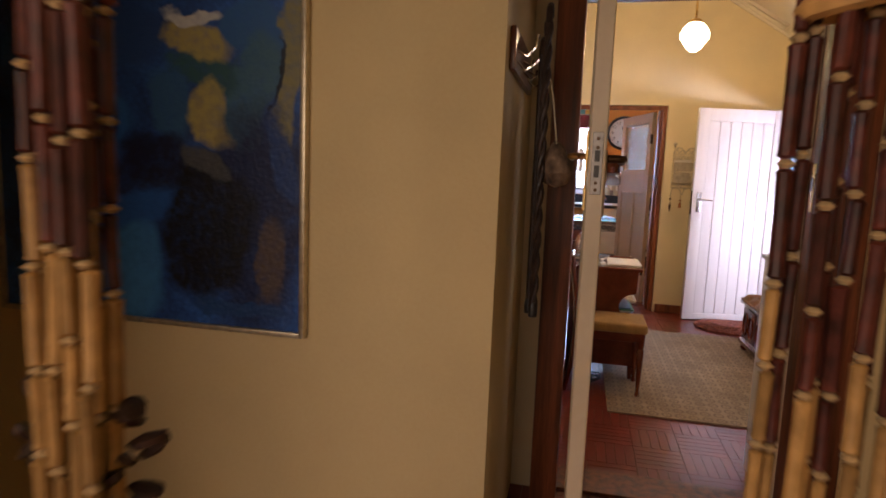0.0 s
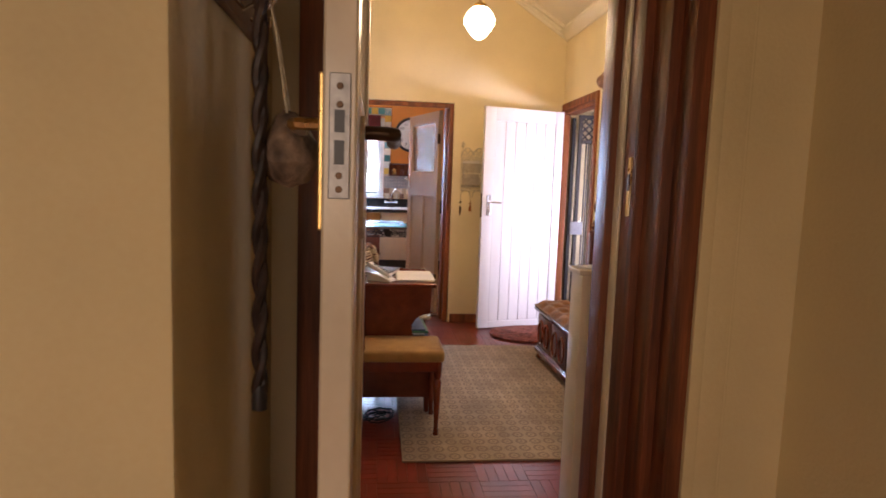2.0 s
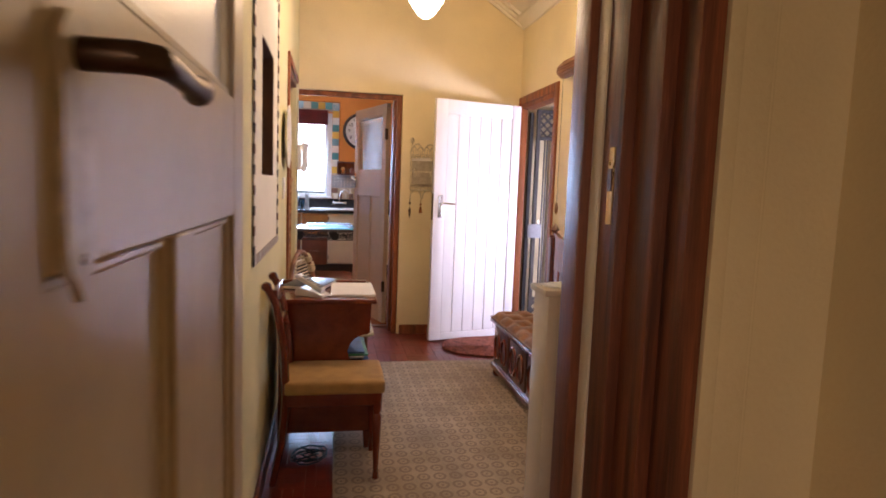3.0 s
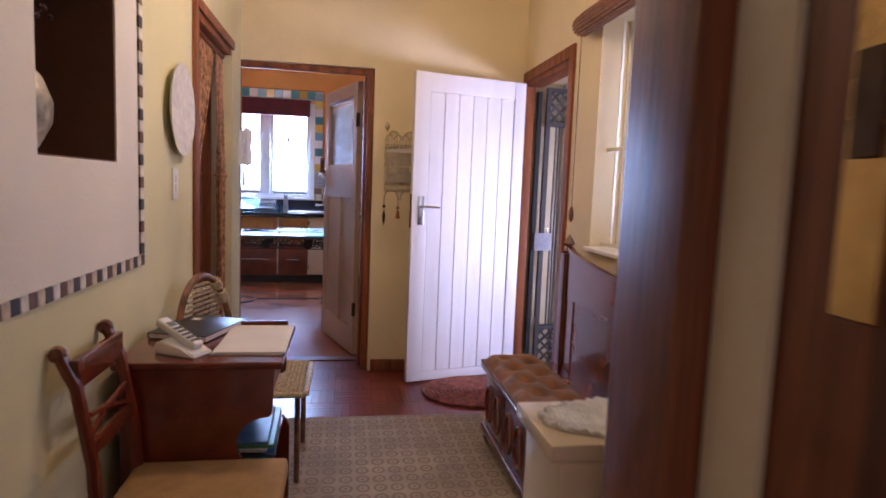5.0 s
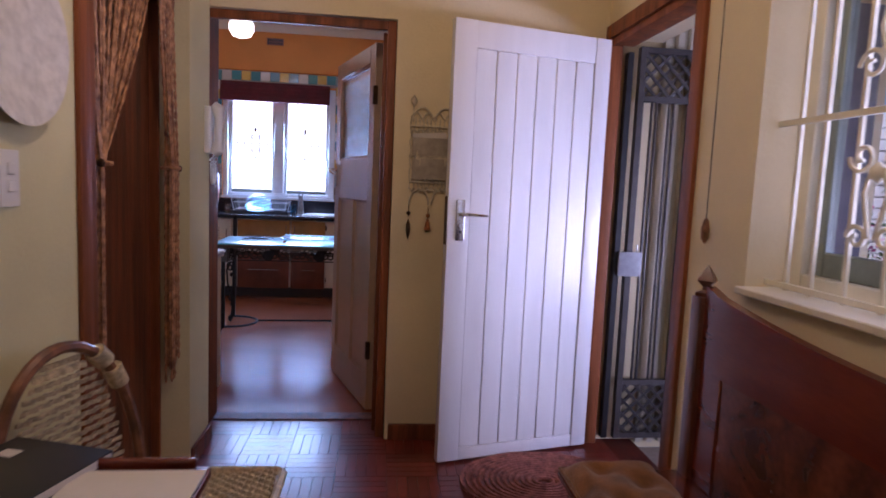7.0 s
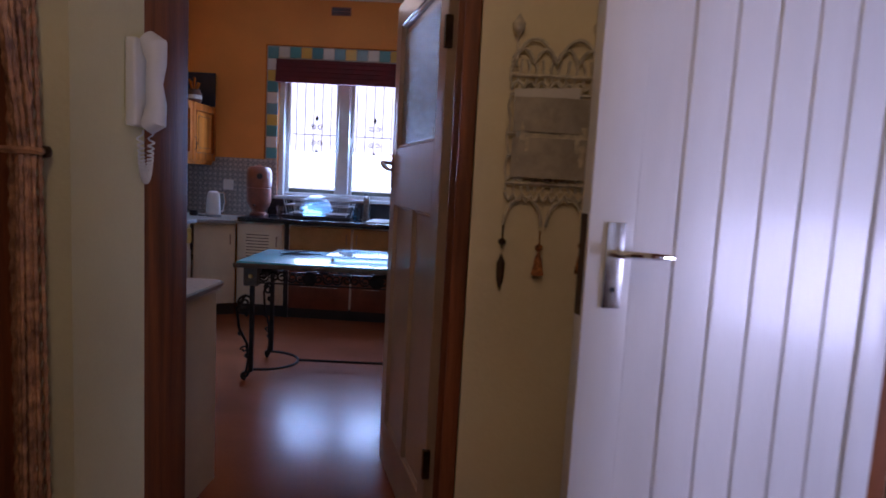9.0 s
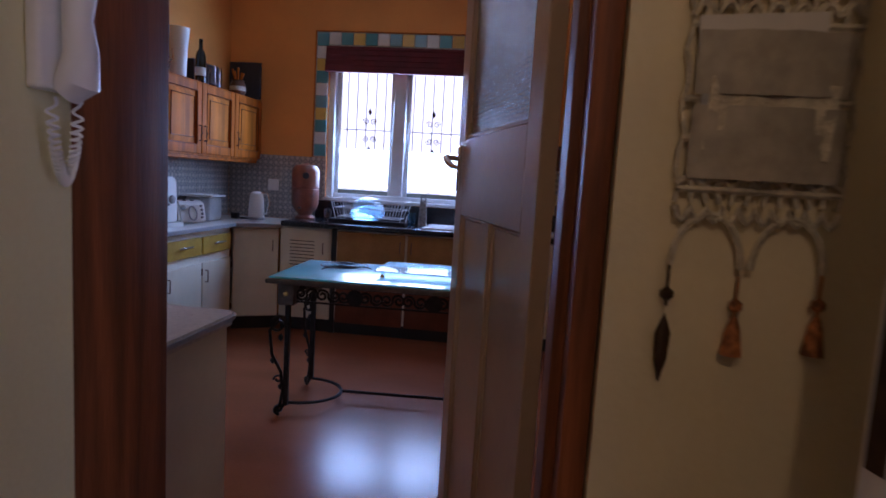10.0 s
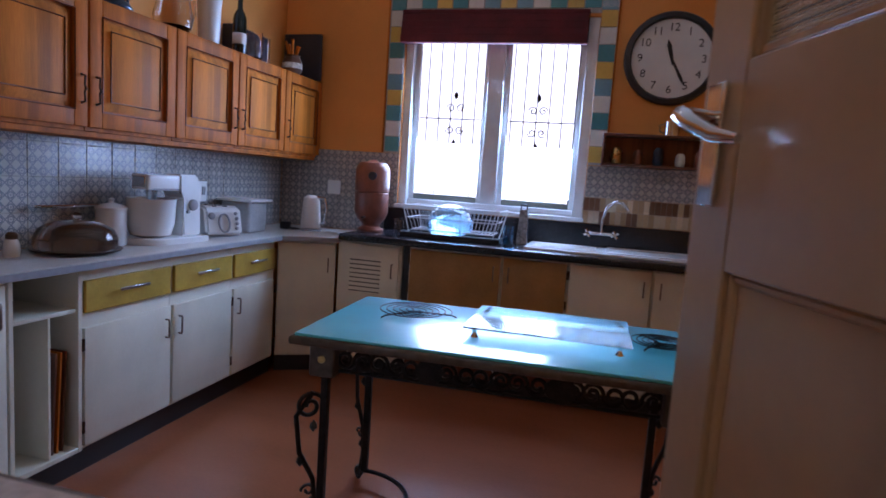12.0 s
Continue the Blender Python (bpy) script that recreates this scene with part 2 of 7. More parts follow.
# ---- the large structure ----
HALL_L, HALL_R, HALL_N, HALL_F, HALL_H = 0.10, 2.02, 2.66, 6.25, 2.80
KIT_L, KIT_R, KIT_N, KIT_F, KIT_H = -1.84, 2.40, 6.60, 10.62, 3.08

setting("floor_hall_bed", bx((-3.2, -2.4, -0.12), (2.30, 6.598, -0.012)), PARQUET_BED, "dark bed under the parquet blocks")
setting("floor_kitchen", bx((KIT_L - 0.2, 6.60, -0.12), (KIT_R + 0.2, KIT_F + 0.25, 0.0)), KITCHEN_FLOOR, "glossy red-brown laminate kitchen floor")
solid_wall("wall_painting", "y", 1.44, 1.62, -3.2, -0.04, 2.8, [], BEIGE, "beige plastered wall with the blue painting")
solid_wall("wall_recess_side", "x", -0.22, -0.04, 1.62, 2.30, 2.8, [], BEIGE, "beige side wall of the door recess")
solid_wall("wall_hall_near", "y", 2.30, 2.66, -0.22, 2.30, 2.8, [(0.05, 1.10, 0.0, 2.12)], CREAM, "cream wall between passage and hall")
solid_wall("wall_passage_right", "x", 1.45, 1.63, 0.14, 2.30, 2.8, [], BEIGE, "beige passage wall")
solid_wall("wall_passage_corner", "y", 2.10, 2.298, 1.14, 1.45, 2.8, [], BEIGE, "beige wall return beside the door frame")
solid_wall("wall_passage_back", "y", -0.02, 0.14, -3.2, 1.63, 2.8, [(-0.95, 1.10, 0.0, 2.1)], BEIGE, "beige wall with an opening hung with bamboo strings")
solid_wall("wall_passage_left", "x", -3.38, -3.2, -2.4, 1.62, 2.8, [], BEIGE, "beige end wall")
solid_wall("wall_back_room", "y", -2.58, -2.40, -3.2, 1.63, 2.8, [(-2.0, 0.2, 0.95, 2.15)], BEIGE, "beige wall with a window")
solid_wall("wall_back_room_right", "x", 1.45, 1.63, -2.4, -0.02, 2.8, [], BEIGE, "beige side wall")
solid_wall("wall_hall_left", "x", -0.16, 0.10, 2.66, 6.25, 3.5, [(3.55, 4.03, 1.345, 1.90), (5.02, 5.95, 0.0, 2.09)], OLIVE, "yellow-green plastered hall wall with a niche and a doorway")
solid_wall("wall_hall_right", "x", 2.02, 2.30, 2.66, 6.25, 2.8, [(3.36, 4.96, 1.02, 2.16), (5.36, 6.25, 0.0, 2.07)], CREAM, "cream hall wall with window and front door")
solid_wall("wall_hall_far_core", "y", 6.31, 6.598, -0.16, 2.30, 3.5, [(-0.03, 0.97, 0.0, 2.26)], CREAM, "cream plastered wall over the kitchen door lining")
solid_wall("wall_hall_far", "y", 6.25, 6.308, -0.16, 2.30, 3.5, [(-0.03, 0.97, 0.0, 2.09)], CREAM, "cream wall with the kitchen doorway")
solid_wall("wall_kitchen_near", "y", 6.60, 6.66, -1.84, KIT_R, 3.08, [(-0.03, 0.97, 0.0, 2.26)], ORANGE, "orange kitchen wall beside the door")
solid_wall("wall_kitchen_left", "x", -2.04, -1.84, 6.60, KIT_F, 3.08, [], ORANGE, "orange kitchen wall behind the cabinets")
solid_wall("wall_kitchen_far", "y", KIT_F, KIT_F + 0.24, -2.04, KIT_R + 0.2, 3.08, [(-0.92, 0.37, 1.07, 2.38)], ORANGE, "orange kitchen wall with the window")
solid_wall("wall_kitchen_right", "x", KIT_R, KIT_R + 0.2, 6.60, KIT_F, 3.08, [], ORANGE, "orange kitchen wall")
setting("ceiling_passage", bx((-3.4, -2.6, 2.80), (2.30, 2.66, 2.9)), CEIL, "off-white plastered ceiling")
HALL_TOP, RAKE = 3.42, 0.64
FLAT_X = HALL_R - (HALL_TOP - HALL_H) / RAKE
bm = B()
prism(bm, [(-0.20, HALL_TOP), (FLAT_X, HALL_TOP), (HALL_R + 0.28, HALL_H - 0.28 * RAKE), (HALL_R + 0.28, HALL_H + 0.1), (FLAT_X + 0.1, HALL_TOP + 0.12), (-0.20, HALL_TOP + 0.12)], 2.662, 6.598, "y")
setting("ceiling_hall", bm, CEIL, "off-white ceiling raked up from the window wall")
setting("wall_hall_near_top", bx((-0.22, 2.58, 2.80), (2.30, 2.66, 3.55)), CREAM, "cream wall above the passage ceiling")
setting("ceiling_kitchen", bx((KIT_L - 0.2, 6.60, 3.08), (KIT_R + 0.2, KIT_F + 0.24, 3.18)), CEIL, "off-white kitchen ceiling")
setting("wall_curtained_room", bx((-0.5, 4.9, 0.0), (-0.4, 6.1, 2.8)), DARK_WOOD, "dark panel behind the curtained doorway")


# ---- trim of passage and hall ----
def cornice(name, a, b, inward, z):
    """A plaster cornice from a to b at height z, its steps turned inward."""
    bm = B()
    a, b, w = Vector((*a, z)), Vector((*b, z)), Vector((*inward, 0))
    outline = [(0.002, 0), (0.09, 0), (0.085, -0.015), (0.055, -0.03), (0.03, -0.06), (0.018, -0.085), (0.002, -0.09)]
    ra = [bm.verts.new(a + w * p + Vector((0, 0, q))) for p, q in outline]
    rb = [bm.verts.new(b + w * p + Vector((0, 0, q))) for p, q in outline]
    for i in range(len(outline)):
        j = (i + 1) % len(outline)
        bm.faces.new((ra[i], ra[j], rb[j], rb[i]))
    return setting(name, bm, CEIL, "off-white plaster cornice")


cornice("trim_cornice_right", (2.02, 2.66), (2.02, 6.25), (-1, 0), 2.80)
cornice("trim_cornice_left", (0.10, 2.66), (0.10, 6.25), (1, 0), HALL_TOP - 0.002)
bm = B()
for (xa, za), (xb, zb) in (((0.10, HALL_TOP), (FLAT_X, HALL_TOP)), ((FLAT_X, HALL_TOP), (HALL_R, HALL_H))):
    for drop, out in ((0.0, 0.075), (0.035, 0.045), (0.06, 0.022)):
        prism(bm, [(xa, za - drop), (xb, zb - drop), (xb, zb - drop - 0.03), (xa, za - drop - 0.03)], 6.25 - out, 6.2485, "y")
setting("trim_cornice_far", bm, CEIL, "off-white plaster cornice climbing with the raked ceiling")
cornice("trim_cornice_kitchen_far", (-1.84, 10.62), (2.4, 10.62), (0, -1), 3.078)
cornice("trim_cornice_kitchen_left", (-1.84, 6.66), (-1.84, 10.62), (1, 0), 3.077)

for name, lo, hi in (("baseboard_far", (0.99, 6.232, 0.0), (2.02, 6.249, 0.085)), ("baseboard_left", (0.101, 2.66, 0.0), (0.118, 4.95, 0.085)),
                     ("baseboard_left_end", (0.101, 5.96, 0.0), (0.118, 6.249, 0.085)), ("baseboard_right", (2.003, 2.66, 0.0), (2.019, 5.29, 0.085)),
                     ("baseboard_painting", (-3.1, 1.422, 0.0), (-0.04, 1.438, 0.085))):
    setting(name, bx(lo, hi, 0.004), JAMB_WOOD, "dark stained wooden baseboard")


def frame_piece(name, boxes, mat, label):
    bm = B()
    for lo, hi in boxes:
        box(bm, lo, hi, 0.005, 2)
    return setting(name, bm, mat, label)


# passage door frame: deep dark timber lining with a pale rebate strip
frame_piece("trim_passage_frame_right", [((1.0, 2.42, 0), (1.10, 2.515, 2.115)), ((1.028, 2.27, 0), (1.10, 2.42, 2.115)), ((1.055, 2.16, 0), (1.138, 2.27, 2.115)), ((1.085, 2.082, 0), (1.138, 2.16, 2.115))], JAMB_WOOD, "worn dark timber door lining")
frame_piece("trim_passage_frame_left", [((0.052, 2.15, 0), (0.158, 2.30, 2.115))], JAMB_WOOD, "worn dark timber door lining")
frame_piece("trim_passage_frame_top", [((0.052, 2.302, 2.08), (1.10, 2.515, 2.118)), ((0.05, 2.276, 2.116), (1.138, 2.299, 2.19))], JAMB_WOOD, "dark timber head of the door frame")
frame_piece("trim_passage_strip", [((1.0215, 2.36, 0), (1.0275, 2.415, 2.08))], CREAM_PAINT, "pale painted strip on the door lining")
striker = thing("strike_plate", pose(1.0435, 2.31, 1.34), "worn brass strike plate on the door lining", "strike plate")
part("plate", bx((-0.019, -0.014, -0.09), (-0.0155, 0.014, 0.09), 0.001), BRASS, striker)
part("keeper", bx((-0.022, -0.009, -0.012), (-0.0150, 0.009, 0.04), 0.001), BRONZE, striker)
frame_piece("trim_passage_architrave", [((1.1385, 2.072, 0), (1.175, 2.099, 2.2)), ((1.175, 2.082, 0), (1.25, 2.099, 2.2)), ((1.25, 2.088, 0), (1.262, 2.099, 2.2))], BEIGE, "beige painted moulding beside the door frame")
setting("trim_threshold", bx((0.052, 2.302, 0.0), (0.998, 2.515, 0.014), 0.004), JAMB_WOOD, "dark timber threshold")

# kitchen door frame
frame_piece("trim_kitchen_frame_left", [((-0.028, 6.285, 0), (0.052, 6.605, 2.088)), ((-0.028, 6.312, 2.088), (0.052, 6.605, 2.258))], FRAME_WOOD, "varnished brown door lining")
frame_piece("trim_kitchen_frame_right", [((0.925, 6.275, 0), (0.968, 6.665, 2.088)), ((0.925, 6.312, 2.088), (0.968, 6.665, 2.258)), ((0.905, 6.36, 0), (0.927, 6.54, 2.05))], FRAME_WOOD, "varnished brown door lining")
frame_piece("trim_kitchen_frame_top", [((0.052, 6.275, 2.045), (0.925, 6.306, 2.088)), ((0.052, 6.312, 2.225), (0.925, 6.665, 2.258))], FRAME_WOOD, "varnished brown head of the door frame")
setting("trim_kitchen_threshold", bx((0.052, 6.50, 0.0), (0.925, 6.60, 0.008), 0.003), JAMB_WOOD, "dark strip between parquet and laminate")

# front door frame
frame_piece("trim_front_frame", [((2.004, 5.30, 0), (2.022, 5.372, 2.125)), ((2.004, 6.19, 0), (2.022, 6.248, 2.125)), ((2.004, 5.372, 2.058), (2.022, 6.19, 2.125)),
                                 ((2.022, 5.362, 0), (2.14, 5.405, 2.068)), ((2.022, 6.19, 0), (2.075, 6.248, 2.068)), ((2.022, 5.405, 2.025), (2.13, 6.19, 2.068))],
            FRAME_WOOD, "brown varnished front door frame")

# niche and its painted surround
nb = B()
box(nb, (-0.20, 3.50, 1.30), (-0.155, 4.08, 1.95))
setting("wall_niche_back", nb, OLIVE, "shaded back of the wall niche")
NICHE = material("pale_niche_paint", (0.82, 0.77, 0.66), 0.7, vary=0.04, scale=2, bump=0.1, bump_scale=90)
pn = B()
for lo, hi in (((3.30, 1.04), (3.55, 2.20)), ((4.03, 1.04), (4.22, 2.20)), ((3.55, 1.04), (4.03, 1.345)), ((3.55, 1.90), (4.03, 2.20))):
    box(pn, (0.101, lo[0], lo[1]), (0.104, hi[0], hi[1]))
NB = material("dark_brown_niche_paint", (0.13, 0.06, 0.03), 0.7, vary=0.1, scale=4, bump=0.1)
nl = B()
for lo, hi in (((-0.153, 3.552, 1.3455), (0.100, 3.556, 1.8995)), ((-0.153, 4.024, 1.3455), (0.100, 4.028, 1.8995)), ((-0.153, 3.556, 1.3455), (0.100, 4.024, 1.3495)), ((-0.153, 3.556, 1.8955), (0.100, 4.024, 1.8995)), ((-0.153, 3.556, 1.3495), (-0.149, 4.024, 1.8955))):
    box(nl, lo, hi)
setting("wall_niche_lining", nl, NB, "dark brown painted lining of the wall niche")
surround = tagged(part("niche_surround", pn, NICHE), "pale painted surround of the wall niche with a mosaic edge", "wall surround")
CHECKS = [material("mosaic_" + n, c, 0.4, vary=0.15, scale=40) for n, c in (("black", (0.03, 0.028, 0.03)), ("tan", (0.62, 0.50, 0.36)), ("brown", (0.12, 0.05, 0.03)), ("cream", (0.78, 0.72, 0.62)))]
small = {}
for k, mat in enumerate(CHECKS):
    small[k] = mesh_of("tile", bx((0, 0.0015, 0.0015), (0.006, 0.0355, 0.0375), 0.001), mat)


def mosaic(y, z, k):
    ob = new("tile", small[k])
    ob.location, ob.parent = (0.104, y, z), surround


for i in range(27):
    for z in (1.003, 2.20):
        mosaic(3.262 + 0.037 * i, z, (0, 3, 2, 1)[i % 4] if i % 2 == 0 or i % 4 == 3 else 3)
for i in range(31):
    for y in (3.262, 3.262 + 0.037 * 26):
        mosaic(y, 1.042 + 0.0374 * i, (0 if i % 4 == 0 else 2) if i % 2 == 0 else 3)

# ---- hall: lamp ----
MILK = glow_material("lit_opal_glass", (1.0, 0.80, 0.47), 9.0)
lamp = thing("pendant_lamp", pose(0.88, 4.42, 3.42), "lit opal glass globe on a brass rod from the ceiling", "lamp")
bm = B()
lathe(bm, [(0.03, -0.972), (0.055, -0.982), (0.08, -1.01), (0.098, -1.05), (0.096, -1.083), (0.088, -1.088), (0.075, -1.115), (0.068, -1.12), (0.048, -1.15), (0.042, -1.155), (0.022, -1.170), (0.0, -1.174)], seg=28)
globe = part("globe", bm, MILK, lamp, "glowing opal glass globe")
globe.visible_shadow = False
bm = B()
lathe(bm, [(0.045, 0.0), (0.045, -0.012), (0.014, -0.03), (0.008, -0.04), (0.008, -0.94), (0.04, -0.955), (0.042, -0.98), (0.03, -0.985)], seg=16)
part("rod", bm, BRASS, lamp, "brass rod and gallery")

# ---- white front door ----
fd = thing("front_door", pose(1.996, 6.172, 0.012, 0, 0, 194.2), "white painted boarded front door standing open", "door")
W = 0.81
for a, b in ((0.0, 0.083), (0.703, W)):
    part("stile", bx((a, -0.02, 0), (b, 0.022, 2.03), 0.004, 2), WHITE_PAINT, fd)
n = 6
step = 0.62 / n
for k in range(n):
    part("board", bx((0.083 + k * step + 0.001, -0.014, 0.06), (0.083 + (k + 1) * step - 0.001, 0.014, 1.91), 0.0045), WHITE_PAINT, fd)
part("rail", bx((0.083, -0.02, 1.91), (0.703, 0.0185, 2.03), 0.004, 2), WHITE_PAINT, fd)
part("rail", bx((0.083, -0.02, 0.0), (0.703, 0.0185, 0.06), 0.004, 2), WHITE_PAINT, fd)
lock = part("lock_plate", bx((W - 0.082, 0.0225, 1.05), (W - 0.040, 0.030, 1.235), 0.003, 2), STEEL, fd, "steel lock plate with a keyhole")
bm = B()
tube(bm, [(W - 0.061, 0.03, 1.17), (W - 0.061, 0.062, 1.17), (W - 0.075, 0.068, 1.17), (W - 0.13, 0.068, 1.168), (W - 0.178, 0.064, 1.166)], [0.009, 0.009, 0.009, 0.008, 0.006], 8)
part("lever", bm, CHROME, lock, "chrome lever")
bm = B()
lathe(bm, [(0.006, 0.0), (0.006, 0.0025)], (W - 0.061, 0.0298, 1.09), 10, "y")
part("keyhole", bm, BLACK, lock)
part("edge_plate", bx((W, -0.012, 1.03), (W + 0.003, 0.014, 1.25), 0.001), BRONZE, fd, "dark lock edge")
bm = B()
tube(bm, [(W - 0.061, -0.02, 1.17), (W - 0.061, -0.06, 1.17), (W - 0.15, -0.062, 1.168)], 0.008, 8)
part("inner_lever", bm, CHROME, fd)

# ---- security gate outside ----
gate = thing("security_gate", pose(2.165, 6.20, 0.03), "dark grey-brown steel security gate leaf folded back in the doorway", "gate")
GW, GH = 0.30, 2.0
part("hinge_post", bx((-0.062, -0.012, 0), (-0.032, 0.03, GH - 0.03), 0.002), BLACK, gate, "black hinge post")
for a, b in ((0.0, 0.032), (GW - 0.03, GW)):
    part("post", bx((a, -0.018, 0), (b, 0.018, GH), 0.002), GATE_GREY, gate)
for z in (0.0, 0.285, GH - 0.265, GH - 0.03):
    part("rail", bx((0.032, -0.015, z), (GW - 0.03, 0.015, z + 0.03), 0.002), GATE_GREY, gate)
for x in (0.095, 0.185):
    for d in (-0.012, 0.012):
        bm = B()
        rod(bm, (x + d, 0, 0.315), (x + d, 0, GH - 0.265), 0.007, seg=8)
        part("bar", bm, GATE_GREY, gate)
for z0, z1 in ((0.03, 0.285), (GH - 0.235, GH - 0.03)):
    h = z1 - z0
    for k in range(-4, 5):
        for s in (-1, 1):
            x0, x1 = 0.032 + k * 0.072, 0.032 + k * 0.072 + h
            ta, tb = max(0, (0.03 - x0) / h), min(1, (GW - 0.03 - x0) / h)
            if tb - ta < 0.08:
                continue
            q = [(x0 + h * t, z0 + h * t) for t in (ta, tb)]
            if s < 0:
                q = [(p[0], z0 + z1 - p[1]) for p in q]
            bm = B()
            tube(bm, [(q[0][0], 0.004 * s, q[0][1]), (q[1][0], 0.004 * s, q[1][1])], 0.010, 4)
            part("lattice_slat", bm, GATE_GREY, gate)
lb = part("lock_box", bx((-0.045, -0.034, 0.86), (0.078, -0.019, 0.985), 0.004, 2), LAM_EDGE, gate, "pale grey lock box")
bm = B()
rod(bm, (0.05, -0.024, 0.98), (0.05, -0.024, 1.02), 0.004)
part("bolt", bm, STEEL, lb)

# ---- hall window ----
win = tagged(new("window_1"), "cream painted steel window with burglar bars", "window", "", "structure")
win.location = (2.10, 3.36, 1.02)
WL, WH = 1.60, 1.14
def wpart(name, lo, hi, mat=SILL_PAINT, bevel=0.004, parent=win, label=""):
    return part(name, bx(lo, hi, bevel), mat, parent, label)
wpart("window_sill", (-0.115, -0.0, 0.0), (0.19, WL, 0.022), label="cream painted sill")
wpart("frame", (0.06, 0.0, 0.022), (0.11, 0.05, WH)), wpart("frame", (0.06, WL - 0.05, 0.022), (0.11, WL, WH))
wpart("frame", (0.06, 0.05, 0.022), (0.11, WL - 0.05, 0.07)), wpart("frame", (0.06, 0.05, WH - 0.05), (0.11, WL - 0.05, WH))
wpart("mullion", (-0.01, 0.765, 0.022), (0.11, 0.87, WH - 0.05))
for a, b in ((0.05, 0.765), (0.87, WL - 0.05)):
    for lo, hi in (((a, 0.07), (a + 0.055, WH - 0.05)), ((b - 0.055, 0.07), (b, WH - 0.05)), ((a + 0.055, 0.07), (b - 0.055, 0.14)), ((a + 0.055, WH - 0.10), (b - 0.055, WH - 0.05))):
        wpart("sash", (0.085, lo[0], lo[1]), (0.12, hi[0], hi[1]), GREEN_METAL, label="grey-green metal sash")
    pane = wpart("pane", (0.100, a + 0.055, 0.14), (0.104, b - 0.055, WH - 0.10), CLEAR, 0)
    pane.visible_shadow = False


def scroll(bm, c, r, turns, start, sign, plane, tr=0.005, seg=5):
    """A flat iron volute round c in the plane given by two axes."""
    u, v = plane
    pts = []
    steps = int(18 * turns)
    for i in range(steps + 1):
        f = i / steps
        a = start + sign * f * turns * 2 * math.pi
        q = r * (1 - 0.78 * f)
        pts.append(Vector(c) + Vector(u) * math.cos(a) * q + Vector(v) * math.sin(a) * q)
    tube(bm, pts, tr, seg)
    return pts[0]


grille = thing("burglar_bars", pose(2.095, 3.36, 1.02), "cream painted steel burglar bars with scrolls inside the window", "window bars")
for y in (0.10, 0.245, 0.355, 0.445, 0.545, 0.64, 0.73, 0.925, 1.02, 1.105, 1.18, 1.30, 1.42, 1.52):
    bm = B()
    box(bm, (-0.006, y - 0.006, 0.024), (0.006, y + 0.006, WH - 0.002), 0.001)
    part("bar", bm, SILL_PAINT, grille)
for z in (0.03, 0.50):
    part("rail", bx((-0.016, 0.0, z), (-0.006, WL, z + 0.018), 0.002), SILL_PAINT, grille)
for yc in (0.495, 1.22):
    for s in (-1, 1):
        for z0, zs in ((0.62, 1), (0.40, -1)):
            bm = B()
            scroll(bm, (-0.012, yc + 0.052 * s, z0), 0.042, 1.3, math.pi / 2 * (1 - s), s * zs, ((0, 1, 0), (0, 0, 1)), 0.006)
            part("scroll", bm, SILL_PAINT, grille)
            bm = B()
            scroll(bm, (-0.012, yc + 0.045 * s, z0 + 0.20 * zs), 0.034, 1.2, math.pi / 2 * (1 - s), -s * zs, ((0, 1, 0), (0, 0, 1)), 0.006)
            tube(bm, [(-0.012, yc + 0.018 * s, z0 + 0.03 * zs), (-0.012, yc + 0.035 * s, z0 + 0.09 * zs), (-0.012, yc + 0.010 * s, z0 + 0.20 * zs)], 0.006, 5)
            part("scroll", bm, SILL_PAINT, grille)
    for z in (0.36, 0.65, 0.84):
        bm = B()
        lathe(bm, [(0.0, -0.028), (0.018, -0.012), (0.022, 0.0), (0.018, 0.012), (0.0, 0.028)], (-0.012, yc, z), 8)
        part("boss", bm, SILL_PAINT, grille)

# rolled reed blind and its cord
REED = material("brown_reed", (0.30, 0.13, 0.05), 0.6, vary=0.3, scale=20, stretch=(1, 6, 1), bump=0.3, bump_scale=50)
blind = thing("reed_blind", pose(2.0, 3.40, 2.16), "rolled brown reed blind over the window", "blind")
bm = B()
spiral = []
for k in range(17):
    a = k / 16 * 2 * math.pi
    spiral.append((-0.045 + 0.045 * math.cos(a), -0.01 + 0.045 * math.sin(a)))
for k in range(16):
    tube(bm, [(spiral[k][0], -0.04, spiral[k][1]), (spiral[k][0], 1.68, spiral[k][1])], 0.0085, 5)
lathe(bm, [(0.034, -0.035), (0.034, 1.675)], (-0.045, 0, -0.01), 12, "y")
part("roll", bm, REED, blind)
part("head_board", bx((-0.05, -0.04, 0.035), (0.015, 1.70, 0.06), 0.003), FRAME_WOOD, blind)
bm = B()
tube(bm, [(-0.02, 1.74, 0.02), (-0.018, 1.742, -0.4), (-0.016, 1.745, -0.93)], 0.0018, 5)
cord = part("cord", bm, BLACK, blind)
bm = B()
lathe(bm, [(0.0, 0.03), (0.008, 0.02), (0.014, -0.01), (0.012, -0.04), (0.004, -0.055), (0.0, -0.06)], (-0.016, 1.745, -0.95), 10)
part("pull", bm, REED, cord, "carved wooden cord pull")

